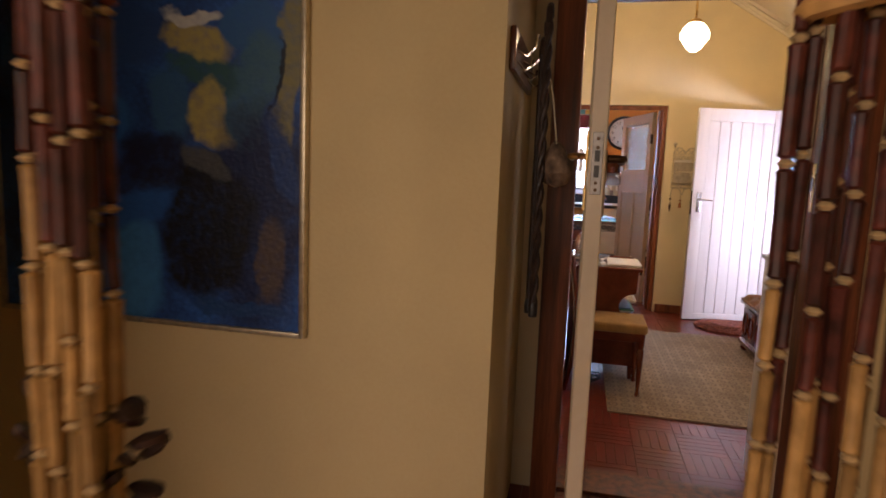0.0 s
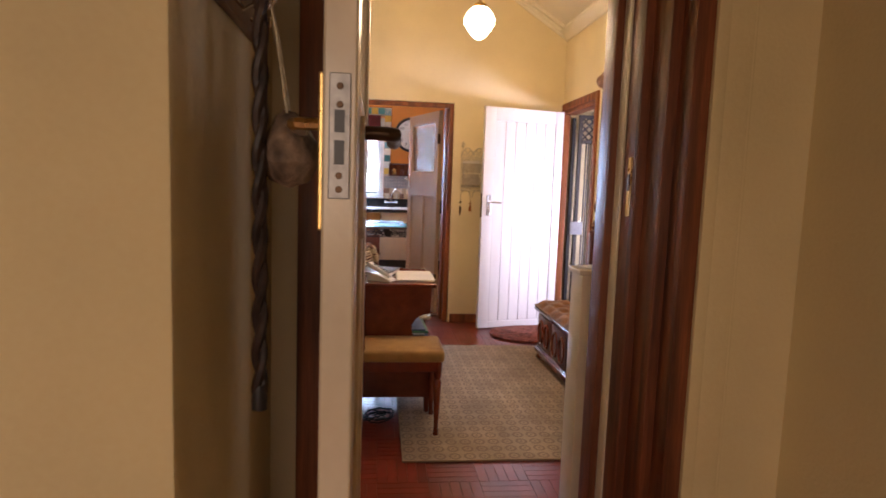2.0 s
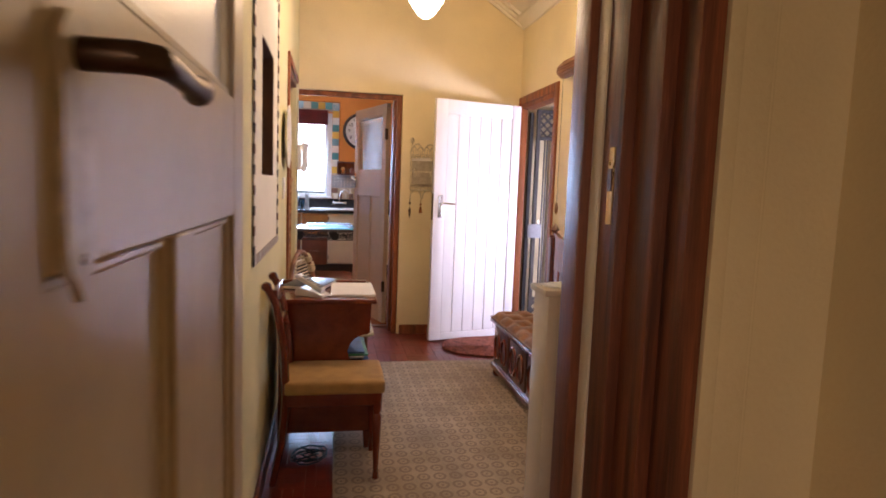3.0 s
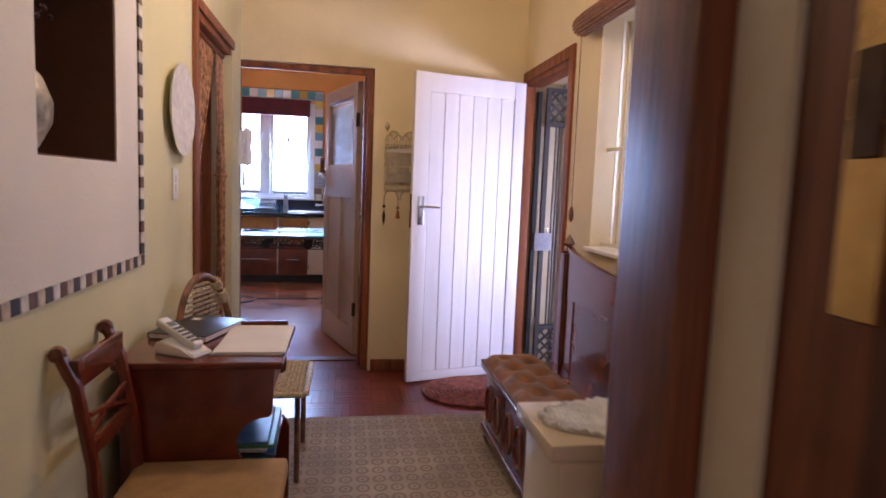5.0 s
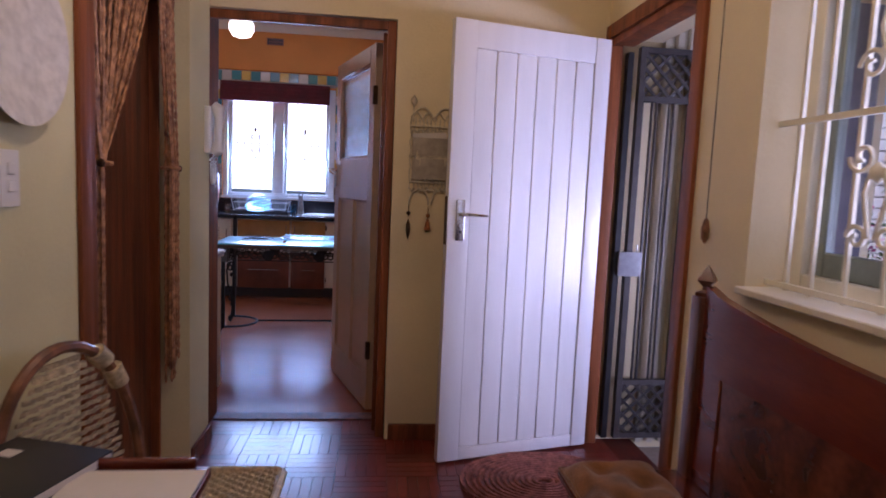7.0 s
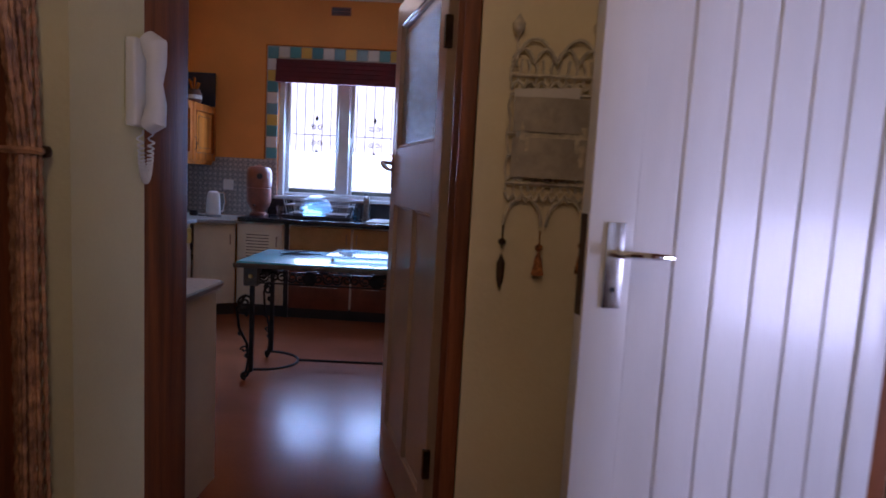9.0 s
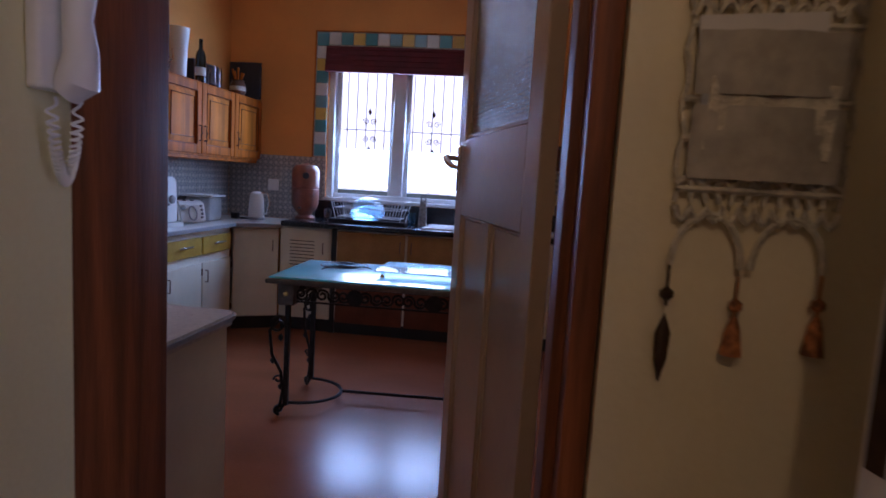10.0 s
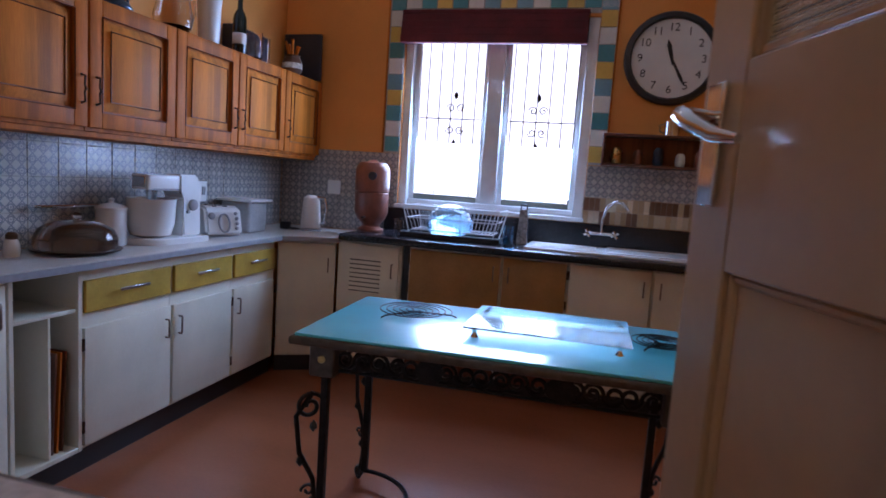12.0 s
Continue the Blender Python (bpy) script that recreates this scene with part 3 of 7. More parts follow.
# ---- settle with chest and tufted cushion ----
settle = thing("settle", pose(1.517, 3.25, 0.012), "dark mahogany settle with a carved chest front and shaped back", "settle")
SL, SD = 1.80, 0.43
part("chest", bx((0.015, 0.02, 0.07), (SD, SL - 0.02, 0.375), 0.006, 2), MAHOGANY, settle)
part("plinth", bx((0.0, 0.0, 0.045), (SD, SL, 0.085), 0.01, 3), MAHOGANY, settle)
part("lid", bx((-0.012, -0.01, 0.375), (SD, SL + 0.01, 0.400), 0.008, 3), MAHOGANY, settle)
for x, y in ((0.04, 0.06), (0.04, SL - 0.06), (SD - 0.05, 0.06), (SD - 0.05, SL - 0.06)):
    bm = B()
    lathe(bm, [(0.022, 0.0), (0.034, 0.015), (0.036, 0.03), (0.028, 0.046)], (x, y, 0), 12)
    part("bun_foot", bm, MAHOGANY, settle)
for k in range(5):
    y0 = -0.03 + k * 0.36
    part("front_panel", bx((0.006, y0, 0.11), (0.018, y0 + 0.33, 0.355), 0.004, 2), DARK_WOOD, settle)
    for j in range(2):
        bm = B()
        c = (0.004, y0 + 0.09 + j * 0.15, 0.23)
        tube(bm, [(c[0], c[1] + 0.055 * math.cos(a), c[2] + 0.085 * math.sin(a)) for a in [2 * math.pi * q / 20 for q in range(20)]], 0.011, 6, True)
        part("carved_ring", bm, MAHOGANY, settle)
for j in range(2):
    bm = B()
    c = (0.11 + j * 0.19, SL - 0.018, 0.23)
    tube(bm, [(c[0] + 0.06 * math.cos(a), c[1], c[2] + 0.085 * math.sin(a)) for a in [2 * math.pi * q / 20 for q in range(20)]], 0.011, 6, True)
    part("carved_ring", bm, MAHOGANY, settle)
for y in (0.0, SL - 0.06):
    post = part("post", bx((SD - 0.045, y, 0.0), (SD + 0.02, y + 0.06, 0.985), 0.006, 2), DARK_WOOD, settle)
    bm = B()
    lathe(bm, [(0.036, 0.985), (0.038, 0.997), (0.016, 1.005), (0.014, 1.015), (0.034, 1.035), (0.022, 1.055), (0.0, 1.085)], (SD - 0.012, y + 0.03, 0), 4)
    part("finial", bm, DARK_WOOD, post)
bm = B()
top = []
for k in range(25):
    f = k / 24
    top.append((0.06 + f * (SL - 0.12), 0.935 + 0.075 * (2 * f - 1) ** 2 * (1 if abs(2 * f - 1) < 0.93 else 1.15)))
prism(bm, [(0.06, 0.76)] + top + [(SL - 0.06, 0.76)], SD - 0.03, SD, "x")
part("top_rail", bm, MAHOGANY, settle)
BURR = material("figured_veneer", (0.15, 0.04, 0.018), 0.25, vary=0.3, scale=3, dark=(0.06, 0.018, 0.01), coat=0.4, warp=2.5)
part("back_panel", bx((SD - 0.022, 0.16, 0.40), (SD - 0.006, SL - 0.17, 0.765), 0.0), BURR, settle, "figured dark veneer panel")
for y0, y1 in ((0.06, 0.16), (SL - 0.17, SL - 0.06)):
    part("back_stile", bx((SD - 0.028, y0, 0.40), (SD - 0.001, y1, 0.762), 0.003), MAHOGANY, settle)
for y in (0.5, 1.0, 1.45):
    part("hinge", bx((0.305, y, 0.3985), (0.345, y + 0.05, 0.404), 0.001), BRASS, settle)
VELVET = material("brown_gold_velvet", (0.25, 0.108, 0.035), 0.85, vary=0.22, scale=14, bump=0.25, bump_scale=160, spec=0.2)
VELVET.node_tree.nodes["Principled BSDF"].inputs["Sheen Weight"].default_value = 0.35
cush = thing("tufted_cushion", pose(1.517, 3.25, 0.413), "brown velvet cushion with deep diamond tufting on the settle", "cushion")
bm = B()
nx, ny, CW, CL = 32, 216, 0.30, SL
grid = []
for i in range(nx + 1):
    row = []
    for j in range(ny + 1):
        u, v = i / nx, j / ny
        x, y = -0.008 + u * CW, 0.005 + v * (CL - 0.01)
        p, q = u * 3.0, v * 20.0 + 0.12 * math.sin(9 * v + 3 * u)
        dimple = (0.5 + 0.5 * math.cos(math.pi * p) * math.cos(math.pi * q)) ** 2.2
        edge = min(1, min(u, 1 - u) * 7) ** 0.5 * min(1, min(v, 1 - v) * 40) ** 0.5
        z = 0.012 + edge * (0.050 - 0.032 * dimple)
        row.append(bm.verts.new((x, y, z)))
    grid.append(row)
for i in range(nx):
    for j in range(ny):
        bm.faces.new((grid[i][j], grid[i + 1][j], grid[i + 1][j + 1], grid[i][j + 1]))
rim = [grid[i][0] for i in range(nx + 1)] + [grid[nx][j] for j in range(1, ny + 1)] + [grid[i][ny] for i in range(nx - 1, -1, -1)] + [grid[0][j] for j in range(ny - 1, 0, -1)]
low = [bm.verts.new((v.co.x, v.co.y, 0.0)) for v in rim]
for k in range(len(rim)):
    j = (k + 1) % len(rim)
    bm.faces.new((rim[k], low[k], low[j], rim[j]))
bm.faces.new(low)
part("pad", bm, VELVET, cush)
bm = B()
tube(bm, [(-0.010, 0.005, 0.012), (-0.010, CL - 0.005, 0.012), (CW - 0.01, CL - 0.003, 0.012)], 0.006, 6)
part("piping", bm, VELVET, cush)

# ---- cabinet by the passage door, doily and rooster ----
ped = thing("side_cabinet", pose(1.012, 2.665, 0.0), "cream painted side cabinet beside the doorway", "cabinet")
part("body", bx((0.012, 0.0, 0.0), (0.43, 0.13, 1.01), 0.005, 2), CREAM_PAINT, ped)
part("top", bx((0.0, 0.0, 1.01), (0.44, 0.14, 1.03), 0.005, 2), CREAM_PAINT, ped)
LACE = material("white_crochet", (0.85, 0.83, 0.78), 0.9, vary=0.1, scale=60, bump=0.6, bump_scale=220)
doily = thing("crochet_doily", pose(1.17, 2.735, 1.031), "white crocheted doily with a scalloped edge on the cabinet", "doily")
bm = B()
ring = []
for k in range(96):
    a = 2 * math.pi * k / 96
    r = 0.14 + 0.010 * abs(math.sin(a * 9))
    ring.append((r * math.cos(a), r * math.sin(a) * 0.45))
inner = [bm.verts.new((p[0] * 0.9, p[1] * 0.9, 0.004)) for p in ring]
outer = [bm.verts.new((p[0], p[1], 0.002 + 0.004 * (k % 2))) for k, p in enumerate(ring)]
base = [bm.verts.new((p[0], p[1], 0.0)) for p in ring]
bm.faces.new(inner)
for k in range(96):
    j = (k + 1) % 96
    bm.faces.new((inner[k], outer[k], outer[j], inner[j])), bm.faces.new((outer[k], base[k], base[j], outer[j]))
bm.faces.new(base[::-1])
part("lace", bm, LACE, doily)
SPECK = material("speckled_black_white_glaze", (0.75, 0.74, 0.72), 0.35, vary=0.3, scale=30, dark=(0.22, 0.22, 0.25))
COMB = material("red_glaze", (0.55, 0.03, 0.03), 0.35, vary=0.1)
BEAK = material("yellow_glaze", (0.75, 0.42, 0.03), 0.35, vary=0.1)
bm = B()
lathe(bm, [(0.0, 0.035), (0.07, 0.04), (0.098, 0.075), (0.092, 0.12), (0.072, 0.17), (0.048, 0.215)], seg=24)
n0 = len(bm.faces)
lathe(bm, [(0.048, 0.215), (0.038, 0.25), (0.034, 0.275), (0.02, 0.30), (0.0, 0.305)], (0, 0.0, 0), 16)
n1 = len(bm.faces)
for k in range(4):
    lathe(bm, [(0.0, -0.03), (0.017, -0.012), (0.02, 0.006), (0.0, 0.03)], (-0.04 + 0.026 * k, 0, 0.315 + 0.008 * (1.5 - abs(k - 1.5))), 8)
for s in (-1, 1):
    lathe(bm, [(0.03, 0.0), (0.012, 0.008), (0.009, 0.045)], (0.0, 0.035 * s, 0.0), 8)
me = mesh_of("rooster_ornament", bm, SPECK)
me.materials.append(BEAK), me.materials.append(COMB), me.materials.append(BLACK)
for k, f in enumerate(me.polygons):
    wing = k < n0 and abs(f.normal.y) > 0.45 and 0.07 < f.center.z < 0.2
    f.material_index = 3 if wing else 0 if k < n0 else 1 if k < n1 else 2
rooster = tagged(new("rooster_ornament", me), "black and white rooster ornament with yellow neck and red comb", "ornament")
rooster.matrix_basis = pose(1.182, 2.735, 1.036, 0, 0, 15) @ Matrix.Diagonal((0.62, 0.62, 0.64, 1))

# ---- telephone desk ----
desk = thing("telephone_desk", pose(0.125, 3.90, 0.0), "polished red mahogany telephone desk with an open shelf", "desk")
DX, DY = 0.485, 0.465
part("top", bx((0.0, -0.012, 0.742), (DX, DY + 0.005, 0.764), 0.006, 3), MAHOGANY, desk)
bm = B()
outline = [(0.02, 0.10), (0.02, 0.742), (0.46, 0.742), (0.455, 0.60)]
for k in range(13):
    a = math.pi / 2 - k / 12 * math.pi
    outline.append((0.445 - 0.095 * math.cos(a) + 0.0, 0.505 + 0.085 * math.sin(a)))
outline += [(0.455, 0.41), (0.47, 0.38), (0.47, 0.10)]
for y in (0.0, DY - 0.022):
    bm = B()
    prism(bm, outline, y, y + 0.02, "y")
    part("side_panel", bm, MAHOGANY, desk)
part("back_panel", bx((0.02, 0.02, 0.12), (0.032, DY - 0.022, 0.742)), MAHOGANY, desk)
part("shelf", bx((0.032, 0.02, 0.405), (0.45, DY - 0.022, 0.42), 0.002), MAHOGANY, desk)
part("lower_shelf", bx((0.032, 0.02, 0.13), (0.46, DY - 0.022, 0.145), 0.002), MAHOGANY, desk)
part("apron", bx((0.44, 0.02, 0.66), (0.455, DY - 0.022, 0.742), 0.003), MAHOGANY, desk)
part("gallery", bx((0.0, DY - 0.012, 0.764), (0.46, DY + 0.003, 0.785), 0.006, 3), MAHOGANY, desk)
for x in (0.035, 0.45):
    for y in (0.012, DY - 0.012):
        bm = B()
        lathe(bm, [(0.012, 0.0), (0.016, 0.04), (0.020, 0.10)], (x, y, 0), 10)
        part("foot", bm, MAHOGANY, desk)
MAGS = [material("magazine_" + n, c, 0.3, vary=0.3, scale=18) for n, c in (("green", (0.05, 0.22, 0.08)), ("blue", (0.05, 0.12, 0.22)), ("dark", (0.03, 0.03, 0.035)), ("pale", (0.6, 0.58, 0.54)))]
for k in range(6):
    mg = tagged(part("magazine", bx((-0.14, -0.17, 0), (0.15, 0.17, 0.010), 0.002), MAGS[k % 4]), "folded " + ("green", "blue", "dark", "pale")[k % 4] + " magazine on the desk shelf", "magazine", "magazines in the desk")
    mg.matrix_basis = pose(0.415 + 0.012 * math.sin(k * 2.1), 4.13, 0.4215 + 0.0105 * k, 0, 0, 3 * math.sin(k * 1.7))
page = thing("paper_sheets", pose(0.492, 4.115, 0.765, 0, 0, 0.0), "pile of white paper sheets on the desk", "paper")
for k in range(3):
    part("sheet", bx((-0.104, -0.150, 0), (0.112, 0.215, 0.003)), PAPER, page, "", pose(0.003 * k, 0.002 * k, 0.0032 * k, 0, 0, (-1.2, 0.8, 0.0)[k]))
book = thing("notebook", pose(0.283, 4.285, 0.765, 0, 0, -17), "closed black notebook on the desk", "book")
part("cover", bx((-0.105, -0.145, 0.0), (0.105, 0.145, 0.022), 0.003, 2), BLACK, book)
part("page_block", bx((-0.097, -0.147, 0.004), (0.106, 0.139, 0.018)), PAPER, book, "white page edges")
part("sticker", bx((-0.075, 0.065, 0.0222), (-0.04, 0.095, 0.0228)), PAPER, book, "white sticker")
phone = thing("telephone", pose(0.30, 3.995, 0.765, 0, 0, -28) @ Matrix.Scale(0.86, 4), "white cordless telephone resting in its base", "telephone")
bm = B()
prism(bm, [(-0.09, 0.0), (0.09, 0.0), (0.088, 0.012), (0.03, 0.032), (-0.06, 0.05), (-0.09, 0.035)], -0.05, 0.05, "y")
bmesh.ops.bevel(bm, geom=bm.edges[:], offset=0.006, segments=2, affect="EDGES")
part("base", bm, WHITE_PLASTIC, phone)
bm = B()
box(bm, (-0.10, -0.025, -0.012), (0.085, 0.025, 0.016), 0.009, 3)
hs = part("handset", bm, WHITE_PLASTIC, phone, "", pose(-0.01, 0.0, 0.066, 0, 24, 0))
hs_key = mesh_of("key", bx((-0.007, -0.006, 0), (0.007, 0.006, 0.003), 0.001), material("grey_rubber_key", (0.12, 0.12, 0.13), 0.6))
for r in range(5):
    for c in range(3):
        k = new("key", hs_key)
        k.parent, k.location = hs, (0.062 - 0.021 * r, -0.015 + 0.015 * c, 0.0155)
part("screen", bx((-0.066, -0.017, 0.0155), (-0.037, 0.017, 0.0175), 0.001), material("grey_display", (0.16, 0.19, 0.17), 0.2), hs)

# ---- chair with an upholstered seat ----
chair = thing("dining_chair", pose(0.16, 3.555, 0.0), "mahogany chair with a mustard upholstered seat against the wall", "chair")
CX, CY = 0.46, 0.34
FABRIC = material("mustard_upholstery", (0.40, 0.24, 0.09), 0.85, vary=0.1, scale=12, bump=0.3, bump_scale=200, spec=0.2)
bm = B()
box(bm, (0.035, 0.0, 0.405), (CX + 0.012, CY, 0.468), 0.024, 4)
part("seat", bm, FABRIC, chair, "mustard upholstered seat pad")
for lo, hi in (((0.045, 0.006, 0.355), (CX - 0.02, 0.026, 0.41)), ((0.045, CY - 0.026, 0.355), (CX - 0.02, CY - 0.006, 0.41)), ((CX - 0.02, 0.02, 0.355), (CX, CY - 0.02, 0.41))):
    part("seat_rail", bx(lo, hi, 0.003), MAHOGANY, chair)
for y in (0.025, CY - 0.025):
    bm = B()
    lathe(bm, [(0.012, 0.0), (0.015, 0.02), (0.011, 0.05), (0.018, 0.20), (0.021, 0.30), (0.014, 0.315), (0.021, 0.33), (0.022, 0.41)], (CX - 0.022, y, 0), 14)
    part("front_leg", bm, MAHOGANY, chair)
    bm = B()
    tube(bm, [(-0.01, y, 0.0), (0.03, y, 0.2), (0.045, y, 0.40), (0.035, y, 0.60), (0.0, y, 0.80), (-0.035, y, 0.875)], [0.014, 0.017, 0.019, 0.017, 0.016, 0.017], 8)
    part("back_leg", bm, MAHOGANY, chair)
    bm = B()
    lathe(bm, [(0.018, -0.012), (0.022, 0.0), (0.018, 0.012)], (-0.038, y, 0.878), 12, "y")
    part("scroll_end", bm, MAHOGANY, chair)
for z, h, x in ((0.79, 0.075, -0.002), (0.62, 0.04, 0.028)):
    bm = B()
    box(bm, (x - 0.010, 0.02, z), (x + 0.010, CY - 0.02, z + h), 0.005, 2)
    part("back_rail", bm, MAHOGANY, chair)
for k in range(2):
    bm = B()
    tube(bm, [(0.02, 0.05, 0.665 if k else 0.72), (0.015, CY / 2, 0.70), (0.02, CY - 0.05, 0.72 if k else 0.665)], 0.008, 6)
    part("back_cross", bm, MAHOGANY, chair)

# ---- wicker chair ----
CANE = material("woven_cane", (0.62, 0.50, 0.30), 0.6, vary=0.2, scale=60, bump=0.5, bump_scale=150)
CANE_BROWN = material("brown_cane", (0.24, 0.10, 0.04), 0.4, vary=0.25, scale=20, bump=0.1)
wick = thing("wicker_chair", pose(0.17, 4.60, 0.0), "brown cane chair with a pale woven seat and hoop back", "chair")
for k in range(30):
    bm = B()
    y = 0.02 + k * 0.0152
    pts = [(0.08 + 0.375 * q / 20, y, 0.418 + 0.006 * (1 if (q + k) % 2 else -1) - 0.012 * math.sin(math.pi * q / 20)) for q in range(21)]
    tube(bm, pts, 0.0072, 4, flat=0.6)
    part("seat_strand", bm, CANE, wick)
bm = B()
tube(bm, [(0.07, 0.0, 0.41), (0.455, 0.0, 0.41), (0.47, 0.02, 0.41), (0.47, 0.455, 0.41), (0.455, 0.475, 0.41), (0.07, 0.475, 0.41)], 0.014, 8)
part("seat_frame", bm, CANE, wick)
for x, y in ((0.10, 0.03), (0.10, 0.445), (0.435, 0.03), (0.435, 0.445)):
    bm = B()
    rod(bm, (x, y, 0.0), (x, y, 0.41), 0.012, 0.013, 10)
    part("leg", bm, CANE_BROWN, wick)
hoop = [(0.065 - 0.07 * math.cos(a) - 0.03 * math.sin(a), 0.06 - 0.20 * math.cos(a), 0.41 + 0.495 * math.sin(a) ** 0.7) for a in [math.pi * q / 24 for q in range(25)]]
bm = B()
tube(bm, hoop, 0.014, 8)
hb = part("hoop_back", bm, CANE_BROWN, wick)
for k in range(22):
    z = 0.45 + 0.02 * k
    h = min(1, max(0, (z - 0.41) / 0.495)) ** (1 / 0.7)
    half = 0.20 * math.sqrt(max(0, 1 - h * h)) - 0.035
    if half > 0.03:
        bm = B()
        tube(bm, [(0.06 - 0.03 * h + 0.28 * (-half + 2 * half * q / 14) + 0.004 * (1 if (q + k) % 2 else -1), 0.06 - half + 2 * half * q / 14, z) for q in range(15)], 0.0098, 4, flat=0.6)
        part("back_strand", bm, CANE, hb)
for a in (16, 18):
    bm = B()
    c = Vector(hoop[a])
    d = (Vector(hoop[a + 1]) - c)
    tube(bm, [c - d * 0.6, c + d * 0.6], 0.024, 10)
    part("binding", bm, CANE, hb, "pale cane binding")

# ---- wall plate, switch, intercom, niche vase ----
plate = thing("wall_plate", pose(0.104, 4.69, 1.58, 0, 90, 0), "large white wall plate with a faint relief pattern", "plate")
bm = B()
lathe(bm, [(0.06, 0.0), (0.10, 0.004), (0.165, 0.018), (0.182, 0.026), (0.184, 0.03), (0.16, 0.025), (0.12, 0.014), (0.10, 0.011), (0.0, 0.011)], seg=40)
part("dish", bm, material("off_white_glaze", (0.78, 0.75, 0.70), 0.4, vary=0.08, scale=30, bump=0.15, bump_scale=60), plate)
switch = thing("light_switch", pose(0.101, 4.66, 1.28), "white double light switch on the wall", "switch")
part("faceplate", bx((0, -0.035, -0.062), (0.009, 0.035, 0.062), 0.003, 2), WHITE_PLASTIC, switch)
for z in (-0.03, 0.008):
    part("rocker", bx((0.008, -0.013, z), (0.013, 0.013, z + 0.026), 0.002), WHITE_PLASTIC, switch)
vase = thing("vase", pose(-0.03, 3.70, 1.350), "mottled cream vase in the wall niche", "vase")
bm = B()
lathe(bm, [(0.04, 0.0), (0.065, 0.02), (0.095, 0.08), (0.098, 0.13), (0.075, 0.19), (0.035, 0.235), (0.03, 0.26), (0.036, 0.275), (0.026, 0.272), (0.022, 0.24)], seg=24)
part("pot", bm, material("mottled_cream_glaze", (0.62, 0.55, 0.42), 0.3, vary=0.3, scale=14), vase)
TWIG = material("dried_flower_brown", (0.11, 0.055, 0.03), 0.9, vary=0.3, scale=30)
rnd = random.Random(4)
stalks = thing("dried_flowers", pose(-0.02, 3.68, 1.60), "dark dried flowers standing in the vase", "flowers")
for k in range(16):
    a, l = rnd.uniform(0, 6.28), rnd.uniform(0.12, 0.24)
    tip = Vector((0.5 * math.cos(a) * 0.10, math.sin(a) * 0.18, l))
    bm = B()
    tube(bm, [(0, 0, 0), tip * 0.5 + Vector((0, 0, 0.02)), tip], [0.0025, 0.002, 0.0015], 4)
    for j in range(7):
        q = tip + Vector([rnd.uniform(-0.022, 0.022) for _ in range(3)])
        lathe(bm, [(0.0, -0.008), (0.008, 0.0), (0.0, 0.009)], q, 5)
    part("stalk", bm, TWIG, stalks)

phone2 = thing("intercom_handset", pose(0.101, 6.20, 1.41), "white wall intercom handset with a coiled cord", "intercom")
part("base", bx((0, -0.045, 0.0), (0.028, 0.045, 0.215), 0.008, 3), WHITE_PLASTIC, phone2)
bm = B()
tube(bm, [(0.032, 0, 0.0), (0.052, 0, 0.015), (0.058, 0, 0.06), (0.052, 0, 0.11), (0.058, 0, 0.16), (0.052, 0, 0.205), (0.030, 0, 0.222)], [0.018, 0.024, 0.019, 0.016, 0.019, 0.025, 0.018], 12, flat=1.3)
part("receiver", bm, WHITE_PLASTIC, phone2)
bm = B()
pts = []
for k in range(330):
    f = k / 329
    a = f * 2 * math.pi * 36
    zc = -0.01 - 0.125 * math.sin(math.pi * f) ** 0.6
    pts.append((0.03 + 0.007 * math.cos(a), -0.028 + 0.056 * f + 0.007 * math.sin(a) * abs(math.cos(math.pi * f)), zc + 0.007 * math.sin(a) * math.sin(math.pi * f)))
tube(bm, pts, 0.0028, 4)
part("coiled_cord", bm, WHITE_PLASTIC, phone2)

# ---- bead curtain in the side doorway ----
setting("door_2", bx((-0.10, 5.063, 0.0), (-0.055, 5.925, 2.04), 0.004), JAMB_WOOD, "brown wooden door behind the bead curtain")
frame_piece("trim_side_frame", [((-0.155, 5.022, 0), (0.112, 5.062, 2.085)), ((-0.155, 5.928, 0), (-0.02, 5.948, 2.085)), ((-0.155, 5.062, 2.045), (0.098, 5.928, 2.085)),
                                ((0.101, 4.965, 0), (0.115, 5.03, 2.13)), ((0.101, 5.03, 2.08), (0.115, 5.95, 2.13))], FRAME_WOOD, "brown varnished side door frame")
BEAD = material("brown_wooden_beads", (0.48, 0.25, 0.11), 0.5, vary=0.4, scale=24, dark=(0.16, 0.065, 0.03), bump=0.3, bump_scale=60)
beads = thing("bead_curtain", pose(0.045, 5.43, 2.03), "brown wooden bead curtain tied back on both sides of a doorway", "bead curtain")
part("head_rail", bx((-0.02, -0.366, -0.01), (0.015, 0.496, 0.0145), 0.003), JAMB_WOOD, beads)
rnd = random.Random(9)
